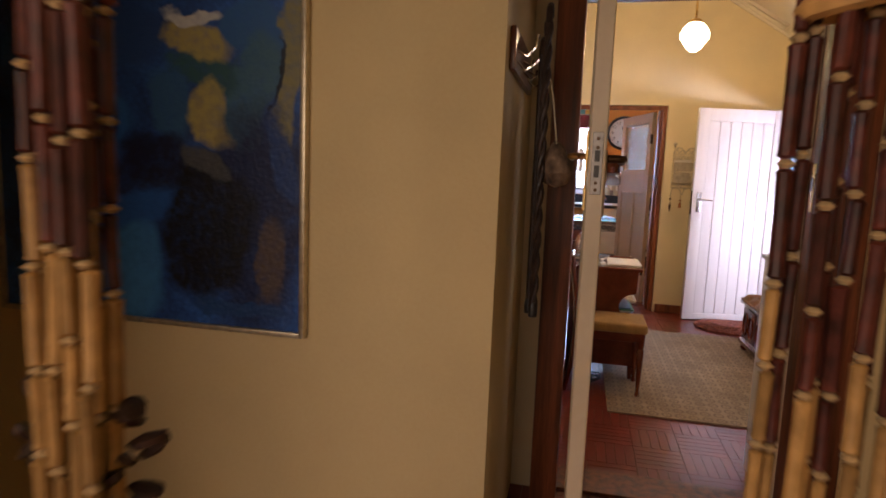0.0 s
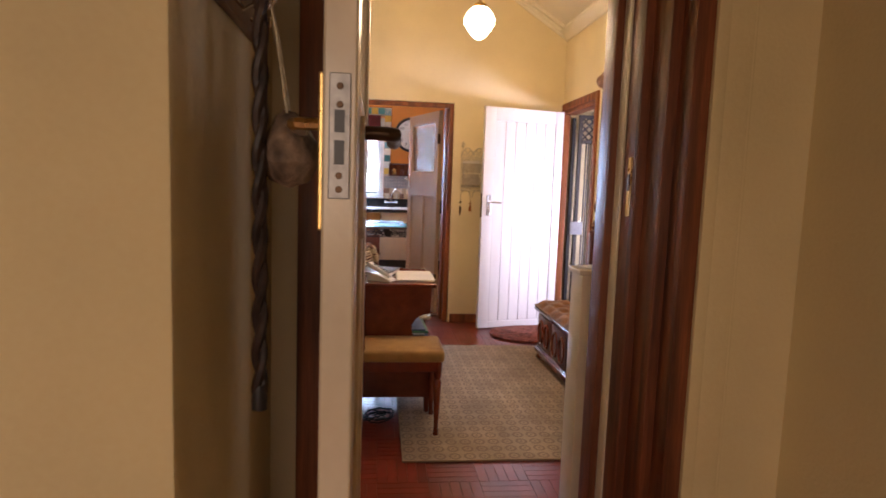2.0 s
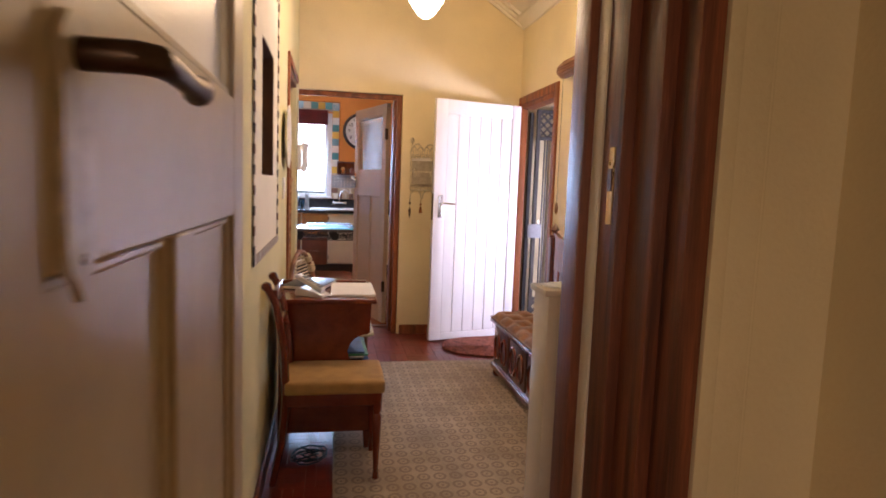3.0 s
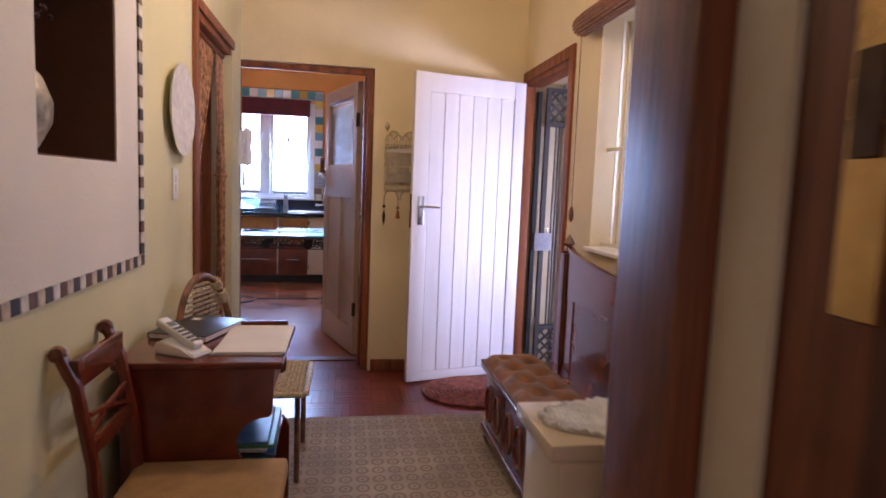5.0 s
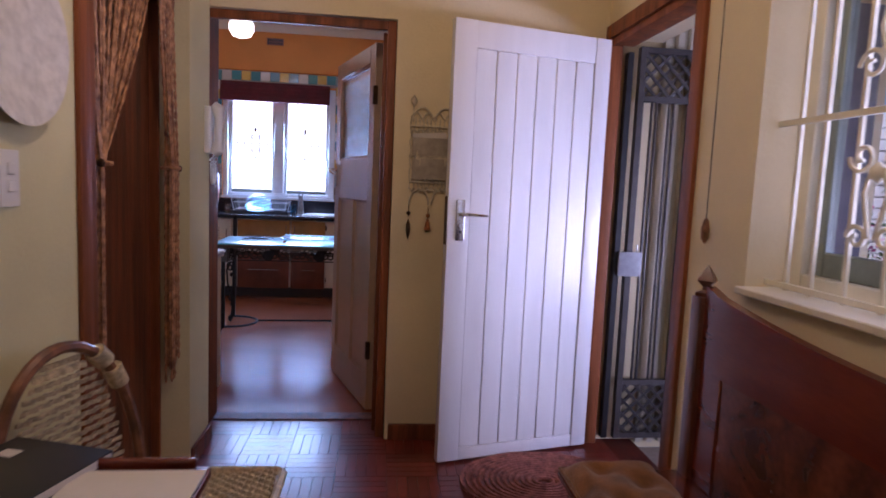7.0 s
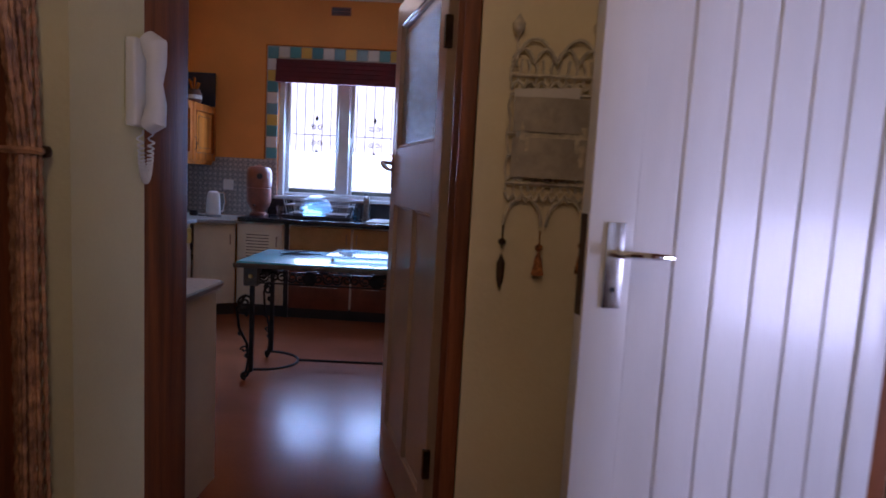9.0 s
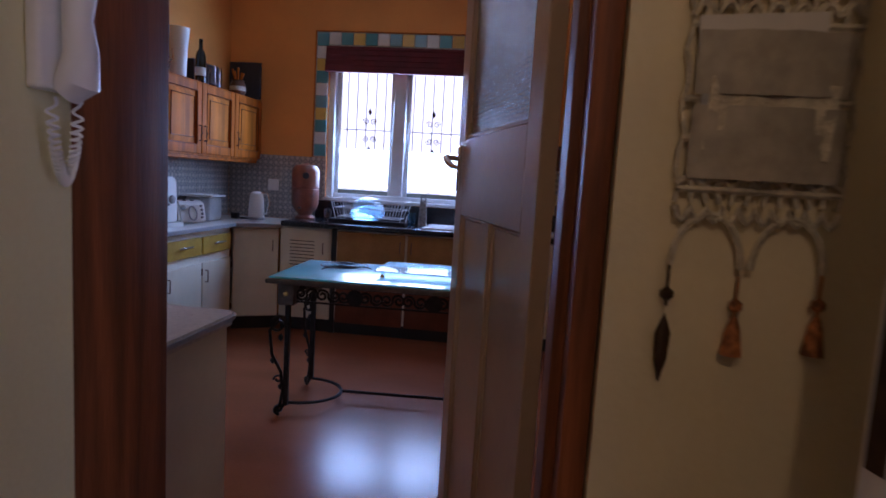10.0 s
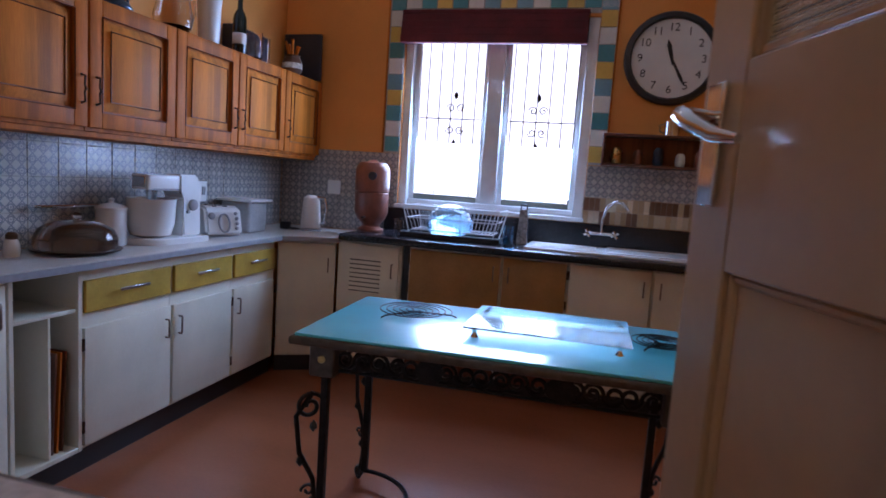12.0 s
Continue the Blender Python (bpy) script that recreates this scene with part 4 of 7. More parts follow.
for side in (-1, 1):
    tie = Vector((0.0, -0.20 if side < 0 else 0.45, -0.70))
    count = 22 if side < 0 else 15
    for k in range(count):
        f = (k + 0.5) / count
        y0 = -0.35 + 0.60 * f if side < 0 else 0.49 - 0.17 * f
        off = Vector((rnd.uniform(-0.022, 0.022), rnd.uniform(-0.022, 0.022), 0))
        end = -0.70 - (rnd.uniform(1.05, 1.25) if side < 0 else rnd.uniform(0.80, 0.93))
        path = []
        for i in range(75):
            s = i / 74
            z = -0.012 + s * (end + 0.012)
            if z > -0.70:
                g = z / -0.70
                y = y0 + (tie.y + off.y - y0) * (g ** 1.25)
            else:
                g, y = 1, tie.y + off.y * (1 + 0.5 * (-0.70 - z))
            path.append((off.x * g, y, z))
        bm = B()
        tube(bm, path, [0.0072 if i % 2 else 0.0032 for i in range(75)], 6)
        part("bead_string", bm, BEAD, beads)
    bm = B()
    tube(bm, [(0.034 * math.cos(a), tie.y + 0.034 * math.sin(a), -0.70) for a in [2 * math.pi * q / 14 for q in range(14)]], 0.008, 6, True)
    part("tie_back", bm, BEAD, beads)
    bm = B()
    lathe(bm, [(0.006, -0.03), (0.006, 0.0), (0.014, 0.008), (0.012, 0.02), (0.0, 0.025)], (0.01, tie.y + 0.038 * side, -0.70), 10, "x")
    part("knob", bm, BRONZE, beads)

# ---- macrame letter holder ----
CORD = material("ecru_cotton_cord", (0.66, 0.58, 0.42), 0.9, vary=0.15, scale=40, bump=0.5, bump_scale=180, spec=0.2)
mac = thing("macrame_hanging", pose(1.162, 6.24, 0.99), "ecru macrame wall hanging with pockets of letters and tassels", "wall hanging")
def cordrow(z, amp, n, x0=-0.11, x1=0.11, r=0.005):
    bm = B()
    tube(bm, [(x0 + (x1 - x0) * q / 40, -0.006, z + amp * abs(math.sin(math.pi * n * q / 40))) for q in range(41)], r, 5)
    part("knotted_cord", bm, CORD, mac)
for z, amp, n in ((0.64, 0.05, 2), (0.63, 0.035, 4), (0.60, 0.0, 1), (0.565, 0.02, 7), (0.555, 0.0, 1), (0.455, 0.0, 1), (0.40, 0.0, 1), (0.335, 0.012, 6), (0.33, 0.0, 1), (0.305, -0.02, 10)):
    cordrow(z, amp, n)
for k in range(12):
    x = -0.11 + 0.02 * k
    bm = B()
    tube(bm, [(x + 0.004 * math.sin(q * 1.9 + k), -0.003, 0.31 + 0.33 * q / 14) for q in range(15)], 0.0042, 4)
    part("knotted_cord", bm, CORD, mac)
for x in (-0.10, 0.10):
    bm = B()
    lathe(bm, [(0.0, 0.0), (0.014, 0.02), (0.016, 0.035), (0.0, 0.06)], (x, -0.008, 0.69), 8)
    tube(bm, [(x, -0.008, 0.62), (x, -0.008, 0.70)], 0.004, 4)
    part("top_knot", bm, CORD, mac)
for z0, z1 in ((0.46, 0.545), (0.345, 0.445)):
    bm = B()
    g = [[bm.verts.new((-0.10 + 0.2 * i / 10, -0.016 - 0.012 * math.sin(math.pi * i / 10) + 0.004 * math.sin(i * 2.1 + j), z0 + (z1 - z0) * j / 4)) for j in range(5)] for i in range(11)]
    h = [[bm.verts.new((v.co.x, v.co.y + 0.003, v.co.z)) for v in r] for r in g]
    for i in range(10):
        for j in range(4):
            bm.faces.new((g[i][j], g[i + 1][j], g[i + 1][j + 1], g[i][j + 1])), bm.faces.new((h[i][j], h[i][j + 1], h[i + 1][j + 1], h[i + 1][j]))
    part("pocket", bm, material("worn_sheer_pocket", (0.44, 0.38, 0.29), 0.6, vary=0.12, scale=18, bump=0.3, bump_scale=40), mac, "sheer pocket holding letters")
for k in range(3):
    letter = tagged(part("letter", bx((-0.085, -0.002, 0), (0.08, 0.002, 0.10)), (PAPER, MAGS[3], CORD)[k]), "letter tucked in the macrame pocket", "letter", "letters")
    letter.matrix_basis = pose(1.15 + 0.006 * k, 6.230 - 0.0045 * k, 1.35 + (0.11 if k == 0 else 0.0) + 0.02 * (k == 2), 0, 3 * k - 3, 0)
for c in (-0.06, 0.05):
    bm = B()
    tube(bm, [(c - 0.048 * math.cos(a), -0.006, 0.22 + 0.075 * math.sin(a)) for a in [math.pi * q / 14 for q in range(15)]], 0.005, 5)
    part("arch", bm, CORD, mac)
TASSEL = material("orange_tassel", (0.42, 0.15, 0.04), 0.9, vary=0.3, scale=60)
for k, (x, z, mat) in enumerate(((-0.108, 0.20, BRONZE), (-0.012, 0.19, TASSEL), (0.098, 0.20, TASSEL))):
    bm = B()
    rod(bm, (x, -0.006, z + 0.02), (x, -0.006, z - 0.04), 0.0025, seg=4)
    lathe(bm, [(0.0, 0.0), (0.010, 0.008), (0.010, 0.016), (0.0, 0.024)], (x, -0.006, z - 0.035), 8)
    if k:
        lathe(bm, [(0.005, -0.04), (0.010, -0.055), (0.016, -0.095), (0.004, -0.096)], (x, -0.006, z), 8)
    else:
        lathe(bm, [(0.0, -0.05), (0.011, -0.08), (0.009, -0.12), (0.0, -0.155)], (x, -0.006, z), 8, "z", 0.35)
    part("tassel", bm, mat, mac)

# ---- rugs ----
RUG = material("woven_beige_rug", (0.40, 0.31, 0.215), 0.95, vary=0.12, scale=5, bump=0.3, bump_scale=150, spec=0.15)


def rug_pattern(m):
    """Rows of woven rings in a darker thread."""
    t = m.node_tree
    n, link = t.nodes, t.links.new
    co, sep = n.new("ShaderNodeTexCoord"), n.new("ShaderNodeSeparateXYZ")
    link(co.outputs["Object"], sep.inputs[0])

    def calc(op, a, b=0.0):
        q = n.new("ShaderNodeMath")
        q.operation = op
        for i, v in enumerate((a, b)):
            if isinstance(v, (int, float)):
                q.inputs[i].default_value = v
            else:
                link(v, q.inputs[i])
        return q.outputs[0]

    def cell(axis, size):
        f = calc("FRACT", calc("DIVIDE", sep.outputs[axis], size))
        return calc("ABSOLUTE", calc("SUBTRACT", f, 0.5))
    x, y = cell(0, 0.074), cell(1, 0.082)
    d = calc("SQRT", calc("ADD", calc("MULTIPLY", x, x), calc("MULTIPLY", y, y)))
    ringed = calc("LESS_THAN", calc("ABSOLUTE", calc("SUBTRACT", d, 0.33)), 0.085)
    dot = calc("LESS_THAN", d, 0.10)
    mark = calc("MAXIMUM", ringed, dot)
    rib = calc("LESS_THAN", cell(1, 0.012), 0.16)
    b = n["Principled BSDF"]
    old = b.inputs["Base Color"].links[0].from_socket
    mix = n.new("ShaderNodeMix")
    mix.data_type = "RGBA"
    mix.inputs["B"].default_value = (0.23, 0.17, 0.12, 1)
    link(calc("MULTIPLY", mark, 0.75), mix.inputs["Factor"]), link(old, mix.inputs["A"]), link(mix.outputs["Result"], b.inputs["Base Color"])
    bp = n["Bump"]
    bp2 = n.new("ShaderNodeBump")
    bp2.inputs["Strength"].default_value, bp2.inputs["Distance"].default_value = 0.6, 0.004
    link(calc("SUBTRACT", calc("MULTIPLY", mark, 0.6), calc("MULTIPLY", rib, 0.5)), bp2.inputs["Height"])
    link(bp.outputs[0], bp2.inputs["Normal"]), link(bp2.outputs[0], b.inputs["Normal"])


rug_pattern(RUG)
rug = thing("woven_rug", pose(0.41, 3.28, 0.001), "beige flat-woven rug with rows of rings on the parquet", "rug")
part("weave", bx((0, 0, 0), (1.42, 2.095, 0.010), 0.004, 2), RUG, rug)
MATRED = material("braided_red_jute", (0.40, 0.145, 0.11), 0.9, vary=0.25, scale=30, bump=0.5, bump_scale=120)
mat_ = thing("braided_mat", pose(1.68, 5.765, 0.004), "oval braided red mat inside the front door", "mat")
for k in range(13):
    f = 1 - k / 13.5
    bm = B()
    tube(bm, [(0.37 * f * math.cos(a), 0.28 * f * math.sin(a), 0.005 + 0.001 * (q % 2)) for q, a in enumerate([2 * math.pi * q / 72 for q in range(72)])], 0.0135, 6, True, 0.6)
    part("braid", bm, MATRED, mat_)

# cables under the desk
bm = B()
rnd = random.Random(3)
pts = []
for k in range(60):
    a = k * 0.55
    r = 0.055 + 0.02 * math.sin(k * 0.37)
    pts.append((0.30 + r * 1.2 * math.cos(a), 3.80 + r * math.sin(a), 0.006 + 0.012 * (1 + math.sin(k * 0.9)) + 0.03 * k / 60))
tube(bm, pts, 0.004, 5)
tagged(part("cable_coil", bm, BLACK), "coil of black telephone cable on the floor under the chair", "cable")

# ---- outside the front door and hall window ----
setting("ground", bx((2.30, -60, -0.30), (90, 120, -0.05)), material("pale_paving", (0.42, 0.38, 0.33), 0.9, vary=0.15, scale=1.5, bump=0.2, bump_scale=30), "pale paved yard")
setting("wall_porch_side", bx((2.302, 6.255, -0.05), (3.56, 6.45, 2.44)), CREAM, "cream outside wall beside the front door")
setting("ceiling_porch", bx((2.302, 1.5, 2.45), (4.7, 12.0, 2.55)), DARK_WOOD, "dark timber porch ceiling")
clad = thing("porch_cladding", pose(2.30, 6.252, -0.05), "cream ribbed cladding on the porch wall behind the gate", "cladding")
RIBS = material("cream_ribbed_cladding", (0.66, 0.60, 0.46), 0.6, vary=0.08, scale=6)
for k in range(5):
    bm = B()
    prism(bm, [(0.004 + 0.066 * k, 0.0), (0.010 + 0.066 * k, -0.022), (0.036 + 0.066 * k, -0.026), (0.044 + 0.066 * k, -0.004), (0.066 + 0.066 * k, -0.003), (0.066 + 0.066 * k, 0.0)], 0.04, 2.40, "z")
    part("rib", bm, RIBS, clad)
GARDEN_WHITE = material("weathered_white_boards", (0.55, 0.54, 0.50), 0.6, vary=0.12, scale=3)
yard = thing("garden_wall", pose(6.6, 5.0, -0.05), "white boarded garden wall across the yard", "wall")
for k in range(18):
    part("board", bx((0, -5.0, 0.03 + 0.13 * k), (0.08, 9.0, 0.140 + 0.13 * k), 0.006), GARDEN_WHITE, yard)
part("backing", bx((0.045, -5.0, 0.0), (0.16, 9.0, 2.40)), GARDEN_WHITE, yard)
DRAPE = material("grey_lilac_slats", (0.09, 0.09, 0.13), 0.8, vary=0.15, scale=6)
awn = thing("porch_screen", pose(2.74, 6.235, -0.05, 0, 0, -90), "grey slatted screen against the porch wall", "screen")
for k in range(10):
    part("slat", bx((0, -0.1 + 0.085 * k, 0.05), (0.025, -0.1 + 0.085 * k + 0.072, 2.38), 0.004), DRAPE, awn)
for z in (0.12, 2.3):
    part("rail", bx((-0.014, -0.12, z), (-0.001, 0.77, z + 0.05), 0.004), DRAPE, awn)
BLOOM = material("magenta_petals", (0.55, 0.06, 0.22), 0.7, vary=0.3, scale=60)
LEAF = material("shrub_leaves", (0.06, 0.11, 0.03), 0.6, vary=0.4, scale=30)
bush = thing("flowering_shrub", pose(5.7, 8.75, -0.05), "magenta flowering shrub by the garden wall", "shrub")
rnd = random.Random(12)
for nm, mat, cnt, size in (("leaves", LEAF, 420, 0.035), ("flowers", BLOOM, 160, 0.03)):
    bm = B()
    for k in range(cnt):
        c = Vector((rnd.gauss(0, 0.2), rnd.gauss(0, 0.3), 0.75 + rnd.gauss(0, 0.28)))
        u = Vector([rnd.uniform(-1, 1) for _ in range(3)]).normalized()
        v = u.orthogonal().normalized()
        bm.faces.new([bm.verts.new(c + u * size), bm.verts.new(c + v * size * 0.6 + u.cross(v) * 0.006), bm.verts.new(c - u * size), bm.verts.new(c - v * size * 0.6)])
    part(nm, bm, mat, bush)
bm = B()
for k in range(7):
    rod(bm, (0, 0, 0), (rnd.uniform(-0.2, 0.2), rnd.uniform(-0.25, 0.25), 0.85), 0.012, 0.004, 5)
part("stems", bm, TWIG, bush)


# ---- kitchen: door ----
def panel_door(name, m, label, w, h, glass_z, mid, paint, glass):
    """A framed door: glass above, a lock rail, two sunk panels below. Its length runs along x, its faces look along y."""
    ob = thing(name, m, label, "door")
    st, t = 0.095, 0.02
    part("stile", bx((0, -t, 0), (st, t, h), 0.003), paint, ob)
    part("stile", bx((w - st, -t, 0), (w, t, h), 0.003), paint, ob)
    part("top_rail", bx((st, -t, h - 0.10), (w - st, t, h), 0.003), paint, ob)
    part("lock_rail", bx((st, -t, mid), (w - st, t, glass_z), 0.003), paint, ob)
    part("bottom_rail", bx((st, -t, 0), (w - st, t, 0.20), 0.003), paint, ob)
    c = w / 2
    part("muntin", bx((c - 0.045, -t, 0.20), (c + 0.045, t, mid), 0.003), paint, ob)
    for a, b in ((st, c - 0.045), (c + 0.045, w - st)):
        part("sunk_panel", bx((a - 0.002, -0.006, 0.198), (b + 0.002, 0.006, mid + 0.002)), paint, ob)
        bm = B()
        for lo, hi in (((a, 0.20), (a + 0.012, mid)), ((b - 0.012, 0.20), (b, mid)), ((a + 0.012, 0.20), (b - 0.012, 0.212)), ((a + 0.012, mid - 0.012), (b - 0.012, mid))):
            box(bm, (lo[0], -0.013, lo[1]), (hi[0], 0.013, hi[1]), 0.004)
        part("panel_bead", bm, paint, ob)
    pane = part("pane", bx((st, -0.003, glass_z), (w - st, 0.003, h - 0.10)), glass, ob)
    pane.visible_shadow = False
    bm = B()
    a, b = st, w - st
    for lo, hi in (((a, glass_z), (a + 0.014, h - 0.10)), ((b - 0.014, glass_z), (b, h - 0.10)), ((a + 0.014, glass_z), (b - 0.014, glass_z + 0.014)), ((a + 0.014, h - 0.114), (b - 0.014, h - 0.10))):
        box(bm, (lo[0], -0.014, lo[1]), (hi[0], 0.014, hi[1]), 0.004)
    part("glazing_bead", bm, paint, ob)
    return ob


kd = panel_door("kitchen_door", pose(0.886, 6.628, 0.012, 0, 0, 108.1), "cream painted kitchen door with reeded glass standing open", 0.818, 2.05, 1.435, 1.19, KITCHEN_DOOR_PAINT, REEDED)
bm = B()
for k in range(38):
    z = 1.452 + k * 0.012
    tube(bm, [(0.10, 0.0045, z), (0.715, 0.0045, z)], 0.0055, 6)
ridge = part("glass_rib", bm, REEDED, kd)
ridge.visible_shadow = False
for s in (1, -1):
    pl = part("handle_plate", bx((0.755, 0.0205 if s > 0 else -0.028, 1.265), (0.795, 0.028 if s > 0 else -0.0205, 1.415), 0.002), CHROME if s > 0 else BRONZE, kd, "long metal handle plate")
    bm = B()
    tube(bm, [(0.775, 0.024 * s, 1.372), (0.775, 0.06 * s, 1.375), (0.762, 0.072 * s, 1.372), (0.735, 0.072 * s, 1.36), (0.70, 0.062 * s, 1.345), (0.67, 0.050 * s, 1.34)], [0.009, 0.010, 0.012, 0.011, 0.009, 0.006], 10)
    part("lever", bm, CHROME if s > 0 else BRONZE, pl)
for z in (0.30, 1.72):
    part("hinge", bx((-0.012, 0.005, z), (0.010, 0.030, z + 0.10), 0.002), BRONZE, kd)

# ---- kitchen window ----
kw = tagged(new("window_2"), "white painted kitchen window with scrolled bars", "window", "", "structure")
kw.location = (-0.92, 10.62, 1.07)
KW, KH = 1.29, 1.31
part("window_sill", bx((-0.01, -0.035, 0.0), (KW + 0.01, 0.22, 0.03), 0.005), WINDOW_WHITE, kw)
for lo, hi in (((0, 0.02, 0.03), (0.055, 0.16, KH)), ((KW - 0.07, 0.02, 0.03), (KW, 0.16, KH)), ((0.055, 0.02, KH - 0.06), (KW - 0.07, 0.16, KH)), ((0.055, 0.05, 0.03), (KW - 0.07, 0.16, 0.07)),
               ((0.585, 0.03, 0.07), (0.695, 0.16, KH - 0.06))):
    part("frame", bx(lo, hi, 0.005), WINDOW_WHITE, kw)
for a, b in ((0.055, 0.585), (0.695, KW - 0.07)):
    for lo, hi in (((a, 0.07), (a + 0.035, KH - 0.06)), ((b - 0.035, 0.07), (b, KH - 0.06)), ((a + 0.035, 0.07), (b - 0.035, 0.11)), ((a + 0.035, KH - 0.10), (b - 0.035, KH - 0.06))):
        part("sash", bx((lo[0], 0.085, lo[1]), (hi[0], 0.125, hi[1]), 0.003), GREEN_METAL if hi[1] < 0.2 else WINDOW_WHITE, kw)
    pane = part("pane", bx((a + 0.035, 0.10, 0.11), (b - 0.035, 0.104, KH - 0.10)), CLEAR, kw)
    pane.visible_shadow = False
kb = thing("kitchen_window_bars", pose(-0.92, 10.835, 1.07), "thin dark steel bars with small scrolls outside the kitchen window", "window bars")
for x in [0.03 + 0.088 * k for k in range(15)]:
    bm = B()
    rod(bm, (x, 0, 0.03), (x, 0, KH), 0.0046, seg=5)
    part("bar", bm, IRON, kb)
for z in (0.16, 0.655):
    bm = B()
    rod(bm, (0.0, -0.005, z), (KW, -0.005, z), 0.0045, seg=5)
    part("rail", bm, IRON, kb)
for xc in (0.33, 0.92):
    for dz in (0.82, 0.48):
        bm = B()
        lathe(bm, [(0.0, -0.035), (0.016, -0.01), (0.018, 0.005), (0.008, 0.02), (0.0, 0.035)], (xc, -0.008, dz), 8)
        part("leaf_boss", bm, IRON, kb)
    for s in (-1, 1):
        for zz in (-1, 1):
            bm = B()
            scroll(bm, (xc + 0.035 * s, -0.008, 0.655 + 0.075 * zz), 0.032, 1.3, math.pi / 2 * (1 - s), s * zz, ((1, 0, 0), (0, 0, 1)), 0.0055, 4)
            part("scroll", bm, IRON, kb)
MAROON = material("maroon_cloth", (0.13, 0.018, 0.022), 0.85, vary=0.15, scale=8, bump=0.3, bump_scale=120)
rb = thing("roman_blind", pose(-0.935, 10.565, 2.19), "maroon roman blind folded up over the kitchen window", "blind")
for k in range(4):
    bm = B()
    box(bm, (0, -0.012 - 0.008 * (3 - k), 0.018 * k), (1.24, 0.014, 0.06 + 0.045 * k), 0.010, 3)
    part("fold", bm, MAROON, rb)
part("head_rail", bx((0, -0.008, 0.195), (1.24, 0.05, 0.22), 0.003), MAROON, rb)
setting("backdrop", bx((-9, 15.0, -1.5), (9, 15.1, 7)), DAYLIGHT, "bright open daylight outside the kitchen window")

# ---- base units ----
PULL_METAL = material("dull_bronze_steel", (0.22, 0.17, 0.13), 0.35, 0.9, vary=0.1, scale=40)
def pull(parent, m, l=0.06):
    bm = B()
    tube(bm, [(0, 0, -l / 2), (0, -0.020, -l / 2), (0, -0.022, -l / 2 + 0.006), (0, -0.022, l / 2 - 0.006), (0, -0.020, l / 2), (0, 0, l / 2)], 0.0045, 6)
    return part("handle", bm, PULL_METAL, parent, "dull bronze bow handle", m)


def unit_z(name, m, w, h, label, door, drawer=None, hinge_right=True, depth=0.38, gap=0.0, low=0.125):
    """A floor unit whose front is the plane y=0 and which goes back along +y."""
    ob = thing(name, m, label, "cabinet", "kitchen base units")
    part("carcass", bx((0.001, 0.018, 0.11), (w - 0.001, depth, h)), UNIT_WHITE, ob)
    top = h - 0.012
    if drawer:
        d = part("drawer", bx((0.014, -0.002, h - 0.175), (w - 0.014, 0.016, h - 0.045), 0.003), drawer, ob, "mustard drawer front")
        bm = B()
        for x in (-0.05, 0.05):
            rod(bm, (w / 2 + x, 0, h - 0.10), (w / 2 + x, -0.02, h - 0.10), 0.004, seg=6)
        box(bm, (w / 2 - 0.085, -0.026, h - 0.107), (w / 2 + 0.085, -0.016, h - 0.093), 0.003)
        part("handle", bm, STEEL, d, "straight steel handle")
        top = h - 0.235
    if door:
        d = part("door", bx((0.010, -0.002, low), (w - 0.010 - gap, 0.016, top), 0.004, 2), door, ob)
        pull(d, pose(w - 0.045 - gap if hinge_right else 0.045, -0.001, top - 0.10), 0.085)
        for z in (low + 0.055, top - 0.09):
            part("hinge", bx((-0.002 if hinge_right else w - 0.008, -0.006, z), (0.008 if hinge_right else w + 0.002, 0.004, z + 0.05), 0.001), BRONZE, d)
    return ob


FX = -1.425
TURN_L = lambda y: pose(FX, y, 0, 0, 0, 90)
unit_z("base_unit", TURN_L(8.43), 0.51, 0.845, "cream base unit with a mustard drawer", UNIT_WHITE, MUSTARD, True)
unit_z("base_unit", TURN_L(8.94), 0.484, 0.845, "cream base unit with a mustard drawer", UNIT_WHITE, MUSTARD, False)
unit_z("base_unit", TURN_L(9.424), 0.45, 0.845, "cream base unit with its door ajar under a mustard drawer", UNIT_WHITE, MUSTARD, False, gap=0.012)
openu = thing("open_shelf_unit", TURN_L(8.125), "open cream base unit with trays standing in it", "cabinet", "kitchen base units")
for lo, hi in (((0.0, 0.0, 0.11), (0.018, 0.38, 0.845)), ((0.285, 0.0, 0.11), (0.304, 0.38, 0.845)), ((0.018, 0.36, 0.11), (0.285, 0.38, 0.845)), ((0.018, 0.0, 0.11), (0.285, 0.36, 0.13)),
               ((0.018, 0.01, 0.68), (0.285, 0.36, 0.695)), ((0.16, 0.01, 0.13), (0.172, 0.36, 0.68))):
    part("board", bx(lo, hi, 0.002), UNIT_WHITE, openu)
for k in range(3):
    tr = tagged(part("tray", bx((0, 0, 0), (0.010, 0.28, 0.40), 0.004, 2), (DARK_WOOD, PINE_DARK, DARK_WOOD)[k]), "brown wooden tray standing in the open unit", "tray", "trays in the unit")
    tr.matrix_basis = TURN_L(8.125) @ pose(0.19 + 0.022 * k, 0.03, 0.131, 0, 3, 0)
unit_z("base_unit", TURN_L(7.60), 0.525, 0.845, "cream painted base unit with one door", UNIT_WHITE, None, True)
part("kick_board", bx((FX - 0.065, 7.15, 0.0), (FX - 0.045, 9.90, 0.11)), BLACK)
tagged(bpy.data.objects["kick_board"], "black kick board under the base units", "kick board")
dg = thing("corner_unit", pose(FX, 9.884, 0, 0, 0, math.degrees(math.atan2(0.176, 0.315))), "cream corner base unit set at an angle", "cabinet", "kitchen base units")
dl = math.hypot(0.315, 0.176)
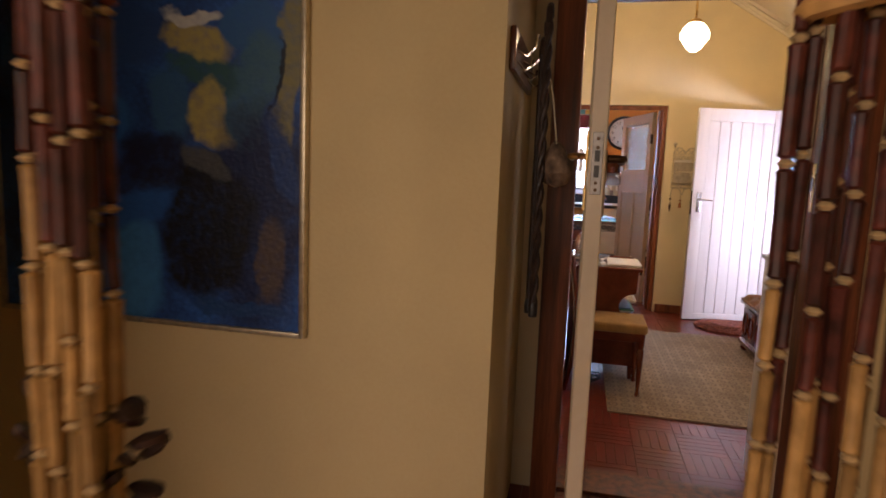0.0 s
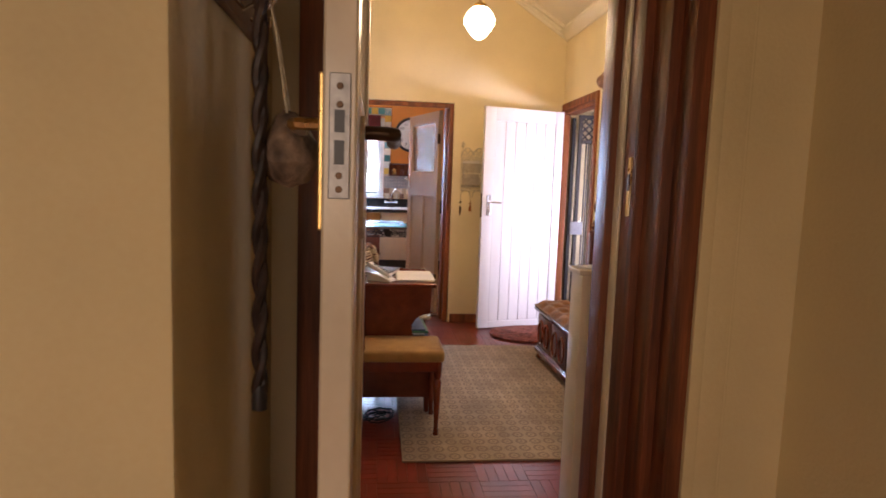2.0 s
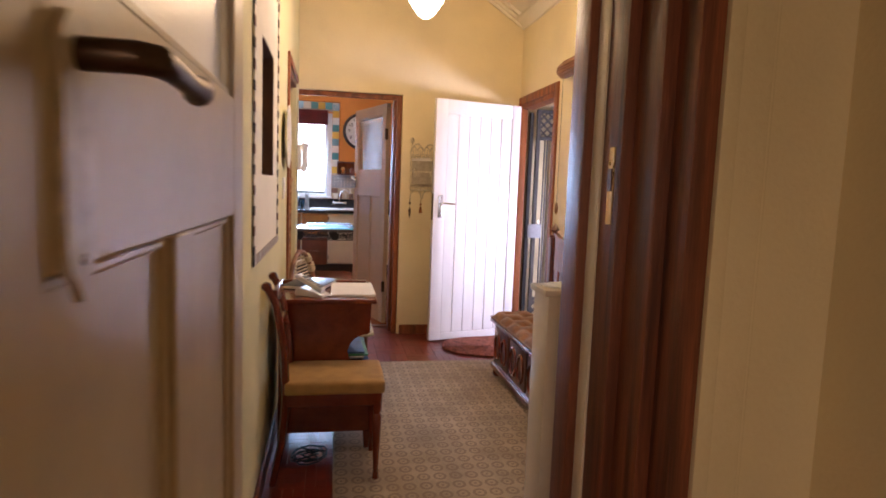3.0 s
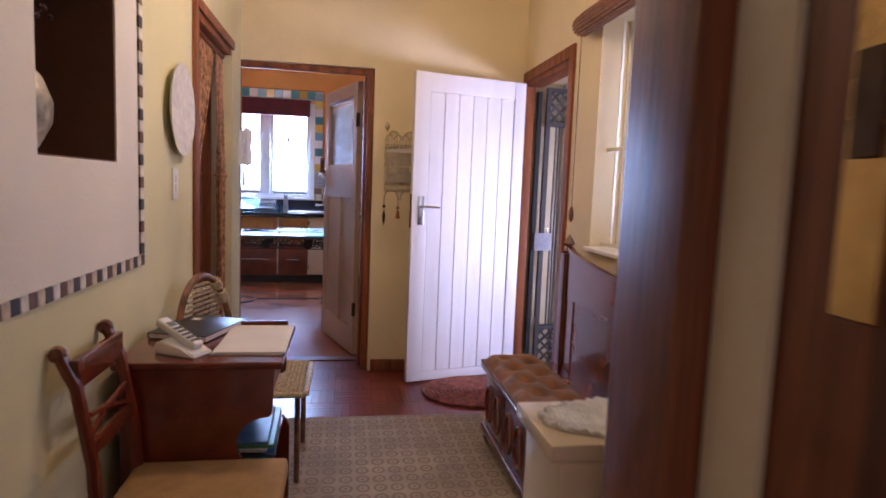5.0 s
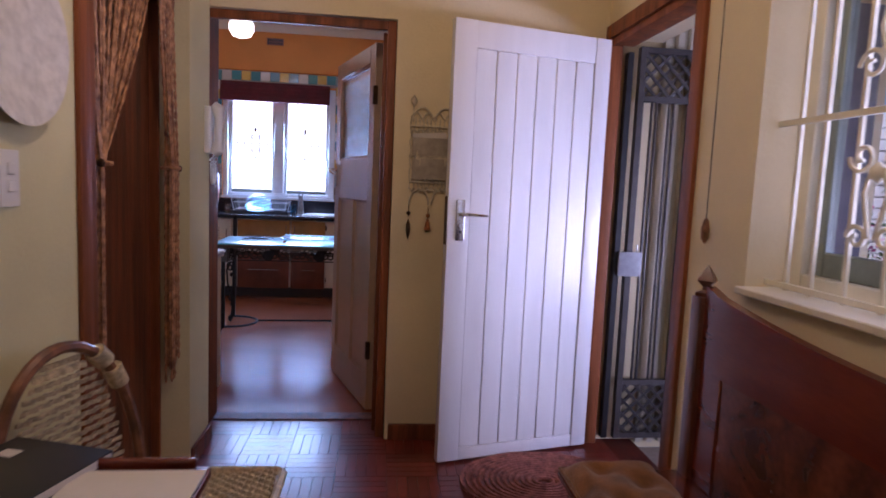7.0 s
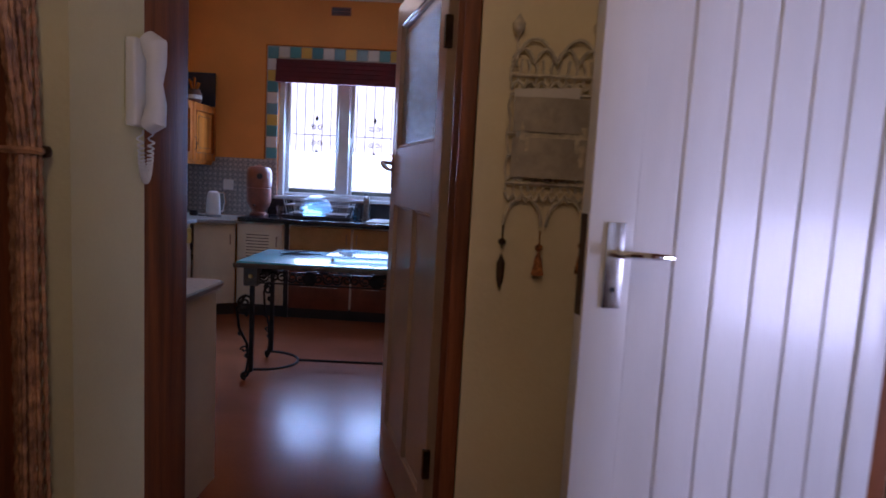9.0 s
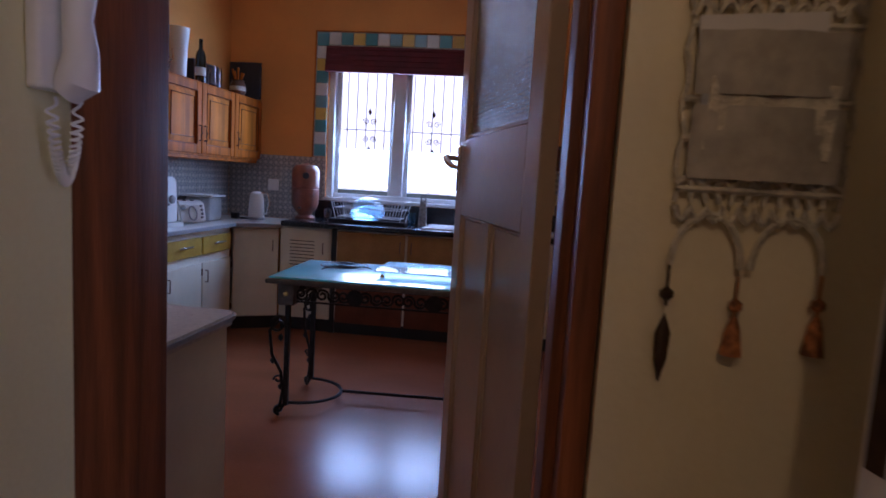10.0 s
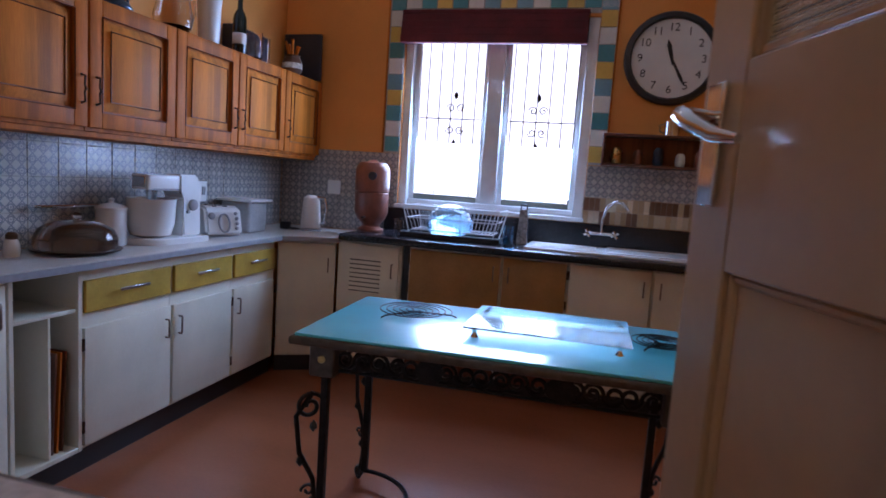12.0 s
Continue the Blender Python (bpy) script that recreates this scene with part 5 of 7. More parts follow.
part("carcass", bx((0.001, 0.018, 0.11), (dl, 0.30, 0.845)), UNIT_WHITE, dg)
d = part("door", bx((0.008, -0.002, 0.125), (dl - 0.008, 0.016, 0.833), 0.004, 2), UNIT_WHITE, dg)
pull(d, pose(dl - 0.05, -0.001, 0.70), 0.085)
part("kick_board", bx((0.0, 0.05, 0.0), (dl, 0.065, 0.11)), BLACK, dg)

FY = 10.06
BROWN_FRONT = material("red_brown_drawer_paint", (0.17, 0.05, 0.024), 0.4, vary=0.15, scale=6)
lv = thing("louvred_unit", pose(-1.105, FY, 0), "cream base unit with a louvred door", "cabinet", "kitchen base units")
part("carcass", bx((0.001, 0.018, 0.11), (0.43, 0.55, 0.865)), UNIT_WHITE, lv)
d = part("door", bx((0.012, -0.002, 0.125), (0.412, 0.016, 0.85), 0.004, 2), UNIT_WHITE, lv)
pull(d, pose(0.375, -0.001, 0.70), 0.085)
for k in range(8):
    bm = B()
    prism(bm, [(-0.010, 0.0), (-0.002, 0.0), (-0.002, 0.020), (-0.004, 0.020)], 0.09, 0.30, "x")
    part("louvre", bm, UNIT_WHITE, d, "", pose(0, 0, 0.56 + 0.028 * k))
    part("slot", bx((0.092, -0.0035, 0.5525 + 0.028 * k), (0.298, -0.0015, 0.5595 + 0.028 * k)), BLACK, d)
gapp = tagged(part("dark_appliance_gap", bx((-0.672, FY + 0.03, 0.0), (-0.63, FY + 0.5, 0.865)), BLACK), "black side of an appliance between the units", "appliance")
for x0, x1, mt, lb in ((-0.627, -0.049, OCHRE, "ochre base unit under the sink counter"), (-0.049, 0.34, OCHRE, "ochre base unit under the sink counter"),
                       (0.34, 0.803, UNIT_WHITE, "cream base unit under the sink"), (0.803, 1.27, UNIT_WHITE, "cream base unit under the sink"), (1.27, 1.75, UNIT_WHITE, "cream base unit under the sink")):
    su = unit_z("sink_unit", pose(x0, FY, 0), x1 - x0, 0.865, lb, mt, None, x0 in (-0.627, 0.34), 0.55, low=0.53 if mt is OCHRE else 0.125)
    if mt is OCHRE:
        d = part("drawer", bx((0.010, -0.002, 0.10), (x1 - x0 - 0.010, 0.016, 0.50), 0.004, 2), BROWN_FRONT, su, "red-brown lower drawer front")
        part("grip", bx((0.12, -0.008, 0.30), (x1 - x0 - 0.12, -0.002, 0.309), 0.002), STEEL, d, "thin steel grip")
tagged(part("far_kick_board", bx((-1.10, FY + 0.05, 0.0), (1.75, FY + 0.065, 0.11)), BLACK), "black kick board under the sink units", "kick board")

# worktops
bm = B()
prism(bm, [(KIT_L + 0.002, 7.15), (FX + 0.035, 7.15), (FX + 0.035, 9.862), (-1.09, FY - 0.035), (-1.05, 10.618), (KIT_L + 0.002, 10.618)], 0.848, 0.880, "z")
tagged(part("left_worktop", bm, LAMINATE), "grey-white laminate worktop along the kitchen wall", "worktop")
bm = B()
for a, b in (((FX + 0.036, 7.15), (FX + 0.036, 9.862)), ((FX + 0.036, 9.862), (-1.092, FY - 0.034))):
    tube(bm, [(a[0], a[1], 0.864), (b[0], b[1], 0.864)], 0.0165, 4)
tagged(part("worktop_edging", bm, LAM_EDGE), "grey laminate edging of the worktop", "edging")
tagged(part("black_worktop", bx((-1.085, FY - 0.04, 0.868), (1.78, 10.618, 0.91), 0.006, 2), GRANITE), "black polished stone worktop under the window", "worktop")
tagged(part("black_upstand", bx((-1.0, 10.592, 0.911), (1.78, 10.617, 1.066), 0.003), GRANITE), "black stone upstand behind the sink", "upstand")

# counter beside the door
pen = thing("side_counter", pose(-1.84, 6.665, 0), "cream cupboard with a rounded laminate counter beside the kitchen door", "counter")
part("body", bx((0.003, 0.0, 0.0), (1.785, 0.44, 0.822), 0.003), UNIT_WHITE, pen)
bm = B()
o = [(0.003, 0.0), (1.805, 0.0), (1.805, 0.42)] + [(1.755 + 0.05 * math.cos(a), 0.42 + 0.05 * math.sin(a)) for a in [math.pi / 2 * q / 6 for q in range(1, 7)]] + [(0.003, 0.47)]
prism(bm, o, 0.822, 0.858, "z")
part("top", bm, LAMINATE, pen)
bm = B()
tube(bm, [(p[0], p[1], 0.84) for p in o[1:]], 0.019, 6, flat=0.35)
part("edging", bm, LAM_EDGE, pen, "grey edging strip")
jar = thing("spread_jar", pose(-0.26, 6.90, 0.858), "jar of brown spread with a red lid and red label", "jar")
bm = B()
lathe(bm, [(0.038, 0.0), (0.042, 0.006), (0.042, 0.085), (0.034, 0.10)], seg=20)
part("glass", bm, material("brown_spread", (0.30, 0.14, 0.045), 0.15, vary=0.1), jar)
bm = B()
lathe(bm, [(0.0425, 0.022), (0.0432, 0.024), (0.0432, 0.07), (0.0425, 0.072)], seg=20)
part("label", bm, material("red_label", (0.5, 0.03, 0.025), 0.4, vary=0.2, scale=40), jar, "red paper label")
bm = B()
lathe(bm, [(0.037, 0.096), (0.039, 0.098), (0.039, 0.116), (0.036, 0.119), (0.0, 0.119)], seg=20)
part("lid", bm, material("red_lid", (0.48, 0.02, 0.02), 0.35), jar, "red screw lid")

# ---- pine wall cabinets ----
def pine_cabinet(y, label, hinge_far, w=0.515, z0=1.385, h=0.54):
    ob = thing("wall_cabinet", pose(-1.56, y, z0, 0, 0, 90), label, "cabinet", "pine wall cabinets")
    part("carcass", bx((0.0005, 0.002, 0.0), (w - 0.0005, 0.275, h), 0.002), PINE_DARK, ob)
    d = part("door", bx((0.006, -0.004, 0.02), (w - 0.006, 0.0015, h - 0.012)), PINE_DARK, ob)
    f = 0.068
    for lo, hi in (((0.004, 0.016), (f, h - 0.008)), ((w - f, 0.016), (w - 0.004, h - 0.008)), ((f, 0.016), (w - f, 0.016 + f)), ((f, h - 0.008 - f), (w - f, h - 0.008))):
        part("door_frame", bx((lo[0], -0.022, lo[1]), (hi[0], -0.003, hi[1]), 0.006, 2), PINE_DARK, d)
    bm = B()
    a, b, c, e = f + 0.006, w - f - 0.006, f + 0.024, h - f - 0.016
    k = 0.042
    lo = [bm.verts.new(p) for p in ((a, -0.0042, c), (b, -0.0042, c), (b, -0.0042, e), (a, -0.0042, e))]
    hi = [bm.verts.new(p) for p in ((a + k, -0.021, c + k), (b - k, -0.021, c + k), (b - k, -0.021, e - k), (a + k, -0.021, e - k))]
    bm.faces.new(hi)
    for i in range(4):
        j = (i + 1) % 4
        bm.faces.new((lo[i], lo[j], hi[j], hi[i]))
    part("raised_panel", bm, PINE, d, "lighter raised pine panel")
    bm = B()
    for (xa, za, xb, zb), y in (((f - 0.001, f + 0.015, w - f + 0.001, h - f - 0.007), -0.0225), ((a + k - 0.004, c + k - 0.004, b - k + 0.004, e - k + 0.004), -0.0215)):
        tube(bm, [(xa, y, za), (xb, y, za), (xb, y, zb), (xa, y, zb)], 0.0042, 4, True)
    part("moulding", bm, PINE_STAIN, d, "dark stained moulding line")
    bm = B()
    x = 0.036 if hinge_far else w - 0.036
    tube(bm, [(x, -0.022, 0.11), (x, -0.042, 0.115), (x, -0.038, 0.15), (x, -0.046, 0.165), (x, -0.038, 0.18), (x, -0.042, 0.215), (x, -0.022, 0.22)], [0.006, 0.004, 0.004, 0.006, 0.004, 0.004, 0.006], 6)
    part("handle", bm, BRONZE, d, "dark bronze handle")
    return ob


for k, far in enumerate((False, True, False, True, False, True, True)):
    pine_cabinet(7.03 + 0.5145 * k, "honey pine wall cabinet with a raised panel door", far, 0.513)
tagged(part("cabinet_light_rail", bx((-1.838, 7.03, 1.362), (-1.566, 10.60, 1.3845), 0.002), PINE_DARK), "pine strip under the wall cabinets", "trim")
# pine standing in shade: the darker frame tone puts that shade into the colour
sc = thing("side_wall_cabinet", pose(-1.83, 6.665, 1.37), "pine wall cabinet over the side counter, coloured darker for its shade", "cabinet")
part("carcass", bx((0.0, 0.0, 0.0), (1.67, 0.262, 0.75), 0.003), PINE_DARK, sc)
for k in range(3):
    part("door", bx((0.01 + 0.555 * k, 0.262, 0.01), (0.55 + 0.555 * k, 0.28, 0.74), 0.004, 2), PINE_DARK, sc)

# ---- things on the wall cabinets ----
TOPZ = 1.925
NAVY = material("navy_board", (0.022, 0.026, 0.045), 0.4, vary=0.1)
lan = thing("lantern", pose(-1.66, 8.84, TOPZ), "dark blue hurricane lantern on the wall cabinets", "lantern")
BLUE = material("dark_blue_enamel", (0.03, 0.06, 0.11), 0.35, 0.2, vary=0.15, scale=20)
bm = B()
lathe(bm, [(0.065, 0.0), (0.068, 0.02), (0.05, 0.045), (0.03, 0.055)], seg=18)
part("tank", bm, BLUE, lan)
bm = B()
lathe(bm, [(0.032, 0.055), (0.048, 0.09), (0.045, 0.13), (0.03, 0.16)], seg=18)
part("chimney", bm, CLEAR, lan, "clear glass chimney")
bm = B()
lathe(bm, [(0.034, 0.16), (0.036, 0.18), (0.02, 0.20), (0.02, 0.22), (0.0, 0.225)], seg=16)
part("cap", bm, BLUE, lan)
for s in (-1, 1):
    bm = B()
    tube(bm, [(0, 0.05 * s, 0.03), (0, 0.066 * s, 0.06), (0, 0.066 * s, 0.17), (0, 0.03 * s, 0.20)], 0.006, 6)
    part("side_tube", bm, BLUE, lan)
jug = thing("glass_jug", pose(-1.64, 9.18, TOPZ), "clear glass jug on the wall cabinets", "jug")
bm = B()
lathe(bm, [(0.06, 0.0), (0.085, 0.02), (0.095, 0.07), (0.08, 0.13), (0.075, 0.17), (0.071, 0.17), (0.076, 0.13), (0.09, 0.07), (0.08, 0.024), (0.0, 0.008)], seg=22)
part("bowl", bm, CLEAR, jug)
bm = B()
tube(bm, [(0.075, 0.0, 0.15), (0.12, 0.0, 0.14), (0.125, 0.0, 0.08), (0.09, 0.0, 0.04)], 0.006, 6)
part("handle", bm, CLEAR, jug)
wv = thing("white_vase", pose(-1.67, 9.50, TOPZ), "tall white ceramic vase on the wall cabinets", "vase")
bm = B()
lathe(bm, [(0.05, 0.0), (0.055, 0.02), (0.062, 0.20), (0.075, 0.34), (0.078, 0.352), (0.07, 0.352), (0.06, 0.22)], seg=24)
part("body", bm, material("white_ceramic", (0.78, 0.75, 0.70), 0.3, vary=0.04), wv)
bo = thing("wine_bottle", pose(-1.60, 9.68, TOPZ), "dark wine bottle with a pale label on the wall cabinets", "bottle")
bm = B()
lathe(bm, [(0.036, 0.0), (0.038, 0.01), (0.038, 0.19), (0.03, 0.22), (0.015, 0.245), (0.014, 0.31), (0.016, 0.315), (0.0, 0.316)], seg=18)
part("glass", bm, material("dark_bottle_glass", (0.01, 0.014, 0.01), 0.1, vary=0.1), bo)
bm = B()
lathe(bm, [(0.0382, 0.05), (0.0388, 0.051), (0.0388, 0.11), (0.0382, 0.111)], seg=18)
part("label", bm, PAPER, bo, "pale paper label")
cb = tagged(part("storage_box", bx((-1.80, 9.80, TOPZ), (-1.72, 10.20, TOPZ + 0.20), 0.004), NAVY), "dark navy box lying on the wall cabinets", "box")
cb2 = tagged(part("dark_board", bx((-1.82, 10.56, TOPZ + 0.001), (-1.53, 10.585, 2.245), 0.003), NAVY), "dark navy board standing on the wall cabinets", "board")
for k, (x, y, r, h) in enumerate(((-1.62, 9.86, 0.05, 0.16), (-1.66, 10.02, 0.045, 0.17))):
    g = thing("glass_vase", pose(x, y, TOPZ), "clear glass vase on the wall cabinets", "vase", "glass vases")
    bm = B()
    lathe(bm, [(r * 0.9, 0.0), (r, 0.01), (r, h), (r * 0.94, h), (r * 0.94, 0.014), (0.0, 0.012)], seg=18)
    part("glass", bm, CLEAR, g)
cr = thing("utensil_crock", pose(-1.64, 10.36, TOPZ), "brown stoneware crock with a white band holding wooden utensils", "crock")
bm = B()
lathe(bm, [(0.05, 0.0), (0.068, 0.03), (0.066, 0.09), (0.05, 0.12), (0.054, 0.13), (0.046, 0.13), (0.044, 0.10)], seg=20)
part("pot", bm, material("brown_stoneware", (0.16, 0.07, 0.035), 0.3, vary=0.2), cr)
bm = B()
lathe(bm, [(0.0685, 0.04), (0.070, 0.042), (0.068, 0.075), (0.0665, 0.077)], seg=20)
part("band", bm, material("white_band", (0.7, 0.66, 0.58), 0.4, vary=0.2, scale=50), cr, "white lettered band")
for k in range(5):
    bm = B()
    rod(bm, (0, 0, 0.05), (0.05 * math.cos(k * 1.3), 0.05 * math.sin(k * 1.3), 0.19 + 0.01 * k), 0.006, 0.010, 6)
    part("spoon", bm, PINE_DARK, cr)

# ---- things on the left worktop ----
WT = 0.880
ENAMEL = material("white_enamel", (0.80, 0.80, 0.78), 0.25, vary=0.03, coat=0.2)
GREYP = material("grey_plastic", (0.30, 0.30, 0.31), 0.4, vary=0.06)
mx = thing("stand_mixer", pose(-1.63, 9.10, WT, 0, 0, -6), "white stand mixer with a large white bowl", "mixer")
bm = B()
prism(bm, [(0.11 * math.cos(a), -0.06 + 0.13 * math.sin(a)) for a in [math.pi + math.pi * q / 12 for q in range(13)]] + [(0.11, 0.22), (-0.11, 0.22)], 0.0, 0.032, "z")
bmesh.ops.bevel(bm, geom=bm.edges[:], offset=0.006, segments=2, affect="EDGES")
part("base", bm, ENAMEL, mx)
bm = B()
prism(bm, [(0.085, 0.030), (0.215, 0.030), (0.195, 0.30), (0.185, 0.345), (0.06, 0.345), (0.06, 0.26), (0.10, 0.22)], -0.062, 0.062, "x")
bmesh.ops.bevel(bm, geom=bm.edges[:], offset=0.010, segments=2, affect="EDGES")
col = part("column", bm, ENAMEL, mx)
bm = B()
box(bm, (-0.055, -0.135, 0.262), (0.055, 0.08, 0.338), 0.016, 3)
hd = part("head", bm, ENAMEL, mx)
part("head_cap", bx((-0.042, -0.139, 0.275), (0.042, -0.133, 0.327), 0.003), STEEL, hd)
part("head_trim", bx((0.0545, -0.10, 0.262), (0.0575, 0.07, 0.272), 0.001), GREYP, hd, "grey trim line")
bm = B()
lathe(bm, [(0.06, 0.032), (0.092, 0.045), (0.108, 0.10), (0.114, 0.215), (0.118, 0.222), (0.110, 0.222), (0.102, 0.11), (0.0, 0.045)], (0, -0.06, 0), 30)
part("bowl", bm, ENAMEL, mx, "white mixing bowl")
bm = B()
rod(bm, (0, -0.06, 0.16), (0, -0.06, 0.265), 0.012, 0.03, 10)
part("beater", bm, STEEL, mx)
bm = B()
lathe(bm, [(0.030, 0.0), (0.028, 0.012), (0.022, 0.016), (0.0, 0.016)], (0.062, 0.148, 0.19), 20, "x")
part("dial", bm, GREYP, col)
bm = B()
lathe(bm, [(0.010, 0.0), (0.009, 0.008), (0.0, 0.009)], (0.062, 0.115, 0.155), 12, "x")
part("button", bm, GREYP, col)
cn = thing("canister", pose(-1.70, 8.86, WT), "white ceramic canister with a knobbed lid", "canister")
bm = B()
lathe(bm, [(0.06, 0.0), (0.066, 0.008), (0.066, 0.16), (0.06, 0.168), (0.0, 0.168)], seg=24)
part("body", bm, ENAMEL, cn)
bm = B()
lathe(bm, [(0.069, 0.165), (0.069, 0.178), (0.04, 0.192), (0.014, 0.198), (0.010, 0.205), (0.016, 0.215), (0.0, 0.222)], seg=24)
part("lid", bm, ENAMEL, cn)
ck = thing("cake_dome", pose(-1.63, 8.60, WT), "glass cake dome on a dark plate", "cake dome")
bm = B()
lathe(bm, [(0.12, 0.0), (0.17, 0.012), (0.175, 0.018), (0.0, 0.014)], seg=30)
part("plate", bm, BRONZE, ck, "dark metal plate")
bm = B()
lathe(bm, [(0.155, 0.018), (0.158, 0.06), (0.14, 0.10), (0.09, 0.128), (0.02, 0.136), (0.0, 0.136)], seg=30)
lathe(bm, [(0.008, 0.136), (0.02, 0.15), (0.022, 0.16), (0.0, 0.17)], seg=12)
part("dome", bm, glass_material("smoky_glass", (0.75, 0.68, 0.6)), ck, "smoky glass dome")
gj = thing("glass_storage_jar", pose(-1.72, 8.22, WT), "clear glass storage jar with a dark lid", "jar")
bm = B()
lathe(bm, [(0.045, 0.0), (0.05, 0.01), (0.05, 0.12), (0.04, 0.14), (0.036, 0.14), (0.045, 0.118), (0.045, 0.014), (0.0, 0.012)], seg=20)
part("glass", bm, CLEAR, gj)
bm = B()
lathe(bm, [(0.042, 0.14), (0.044, 0.142), (0.044, 0.16), (0.0, 0.165)], seg=20)
part("lid", bm, BLACK, gj)
ad = thing("plug_adapter", pose(-1.60, 10.28, WT), "small black adapter with its cable on the worktop", "adapter")
part("block", bx((-0.03, -0.025, 0), (0.03, 0.025, 0.05), 0.006, 2), BLACK, ad)
bm = B()
tube(bm, [(0.03, 0, 0.02), (0.06, -0.02, 0.004), (0.10, 0.02, 0.004), (0.07, 0.06, 0.004), (-0.02, 0.06, 0.004), (-0.10, 0.10, 0.05)], 0.004, 5)
part("cable", bm, BLACK, ad)
sh = thing("salt_shaker", pose(-1.69, 8.36, WT), "small white salt shaker with dark cap", "shaker")
bm = B()
lathe(bm, [(0.026, 0.0), (0.03, 0.01), (0.028, 0.05), (0.02, 0.068)], seg=14)
part("body", bm, ENAMEL, sh)
bm = B()
lathe(bm, [(0.021, 0.068), (0.021, 0.085), (0.012, 0.095), (0.0, 0.096)], seg=14)
part("cap", bm, BRONZE, sh)
rail = thing("towel_rail", pose(-1.838, 8.55, 1.06), "chrome towel rail on the tiled wall", "rail")
bm = B()
tube(bm, [(0.0, 0, 0), (0.05, 0, 0), (0.06, 0.02, 0), (0.06, 0.30, 0), (0.05, 0.32, 0), (0.0, 0.32, 0)], 0.007, 8)
part("bar", bm, CHROME, rail)
ts = thing("toaster", pose(-1.66, 9.60, WT, 0, 0, 55), "white rounded toaster with dials on its sloping front", "toaster")
bm = B()
prism(bm, [(-0.135, 0.012), (0.13, 0.008), (0.135, 0.12), (0.11, 0.165), (-0.055, 0.172), (-0.09, 0.155)], -0.105, 0.105, "x")
bmesh.ops.bevel(bm, geom=bm.edges[:], offset=0.016, segments=3, affect="EDGES")
tbody = part("body", bm, ENAMEL, ts)
FRONT = pose(0, -0.1145, 0.09, 72, 0, 0)
bm = B()
tube(bm, [(0.030 * math.cos(a), -0.012 + 0.052 * math.sin(a), 0.003) for a in [2 * math.pi * q / 20 for q in range(20)]], 0.006, 6, True)
part("lever_surround", bm, GREYP, tbody, "grey oval surround", FRONT)
for x, y, r in ((-0.068, 0.03, 0.020), (0.068, 0.045, 0.010), (0.072, 0.015, 0.010), (0.072, -0.015, 0.010), (0.068, -0.042, 0.010)):
    bm = B()
    lathe(bm, [(r, 0.0), (r * 0.9, 0.008), (r * 0.6, 0.011), (0.0, 0.011)], (x, y, 0), 14)
    part("knob", bm, GREYP, tbody, "grey knob", FRONT)
for x in (-0.035, 0.025):
    part("slot", bx((x - 0.012, -0.05, 0.166), (x + 0.012, 0.09, 0.1725)), BLACK, ts)
pc = thing("plastic_container", pose(-1.69, 9.92, WT), "grey-white lidded plastic container", "container")
part("tub", bx((-0.10, -0.10, 0), (0.10, 0.10, 0.19), 0.018, 3), material("translucent_grey_plastic", (0.45, 0.45, 0.44), 0.35), pc)
part("lid", bx((-0.125, -0.125, 0.19), (0.125, 0.125, 0.205), 0.006, 2), WHITE_PLASTIC, pc)
kt = thing("kettle", pose(-1.42, 10.30, WT), "white and steel electric kettle", "kettle")
bm = B()
lathe(bm, [(0.07, 0.0), (0.075, 0.012), (0.06, 0.02)], seg=22)
part("base", bm, GREYP, kt)
bm = B()
lathe(bm, [(0.066, 0.02), (0.068, 0.05), (0.058, 0.19), (0.05, 0.225), (0.03, 0.24), (0.0, 0.243)], seg=22)
part("body", bm, WHITE_PLASTIC, kt)
bm = B()
tube(bm, [(0.045, 0.0, 0.23), (0.10, 0.0, 0.225), (0.115, 0.0, 0.15), (0.10, 0.0, 0.06), (0.064, 0, 0.05)], 0.011, 8)
part("handle", bm, STEEL, kt, "steel handle")
sk = thing("wall_socket", pose(-1.828, 9.655, 1.12), "white double wall socket on the tiles", "socket")
part("plate", bx((0, -0.06, -0.06), (0.012, 0.06, 0.06), 0.003), WHITE_PLASTIC, sk)
for y in (-0.028, 0.028):
    part("outlet", bx((0.0115, y - 0.016, -0.02), (0.014, y + 0.016, 0.03), 0.002), GREYP, sk)
sk2 = thing("wall_socket", pose(-1.40, 10.606, 1.18, 0, 0, -90), "white single wall socket on the tiles", "socket")
part("plate", bx((0, -0.05, -0.05), (0.010, 0.05, 0.05), 0.003), WHITE_PLASTIC, sk2)
part("outlet", bx((0.0095, -0.02, -0.02), (0.012, 0.02, 0.02), 0.002), WHITE_PLASTIC, sk2)

# ---- things on the black worktop ----
BT = 0.911
TERRA = material("glazed_terracotta", (0.27, 0.095, 0.058), 0.3, vary=0.12, scale=14, coat=0.3)
ur = thing("water_filter_urn", pose(-1.0, 10.34, BT), "brown stoneware water filter urn in two stacked parts", "urn")
bm = B()
lathe(bm, [(0.085, 0.0), (0.088, 0.015), (0.06, 0.035), (0.062, 0.05), (0.095, 0.085), (0.112, 0.13), (0.114, 0.255), (0.108, 0.262)], seg=26)
lower = part("lower_vessel", bm, TERRA, ur)
bm = B()
rod(bm, (0.0, -0.112, 0.10), (0.0, -0.15, 0.10), 0.008, seg=8)
part("tap", bm, BLACK, lower)
bm = B()
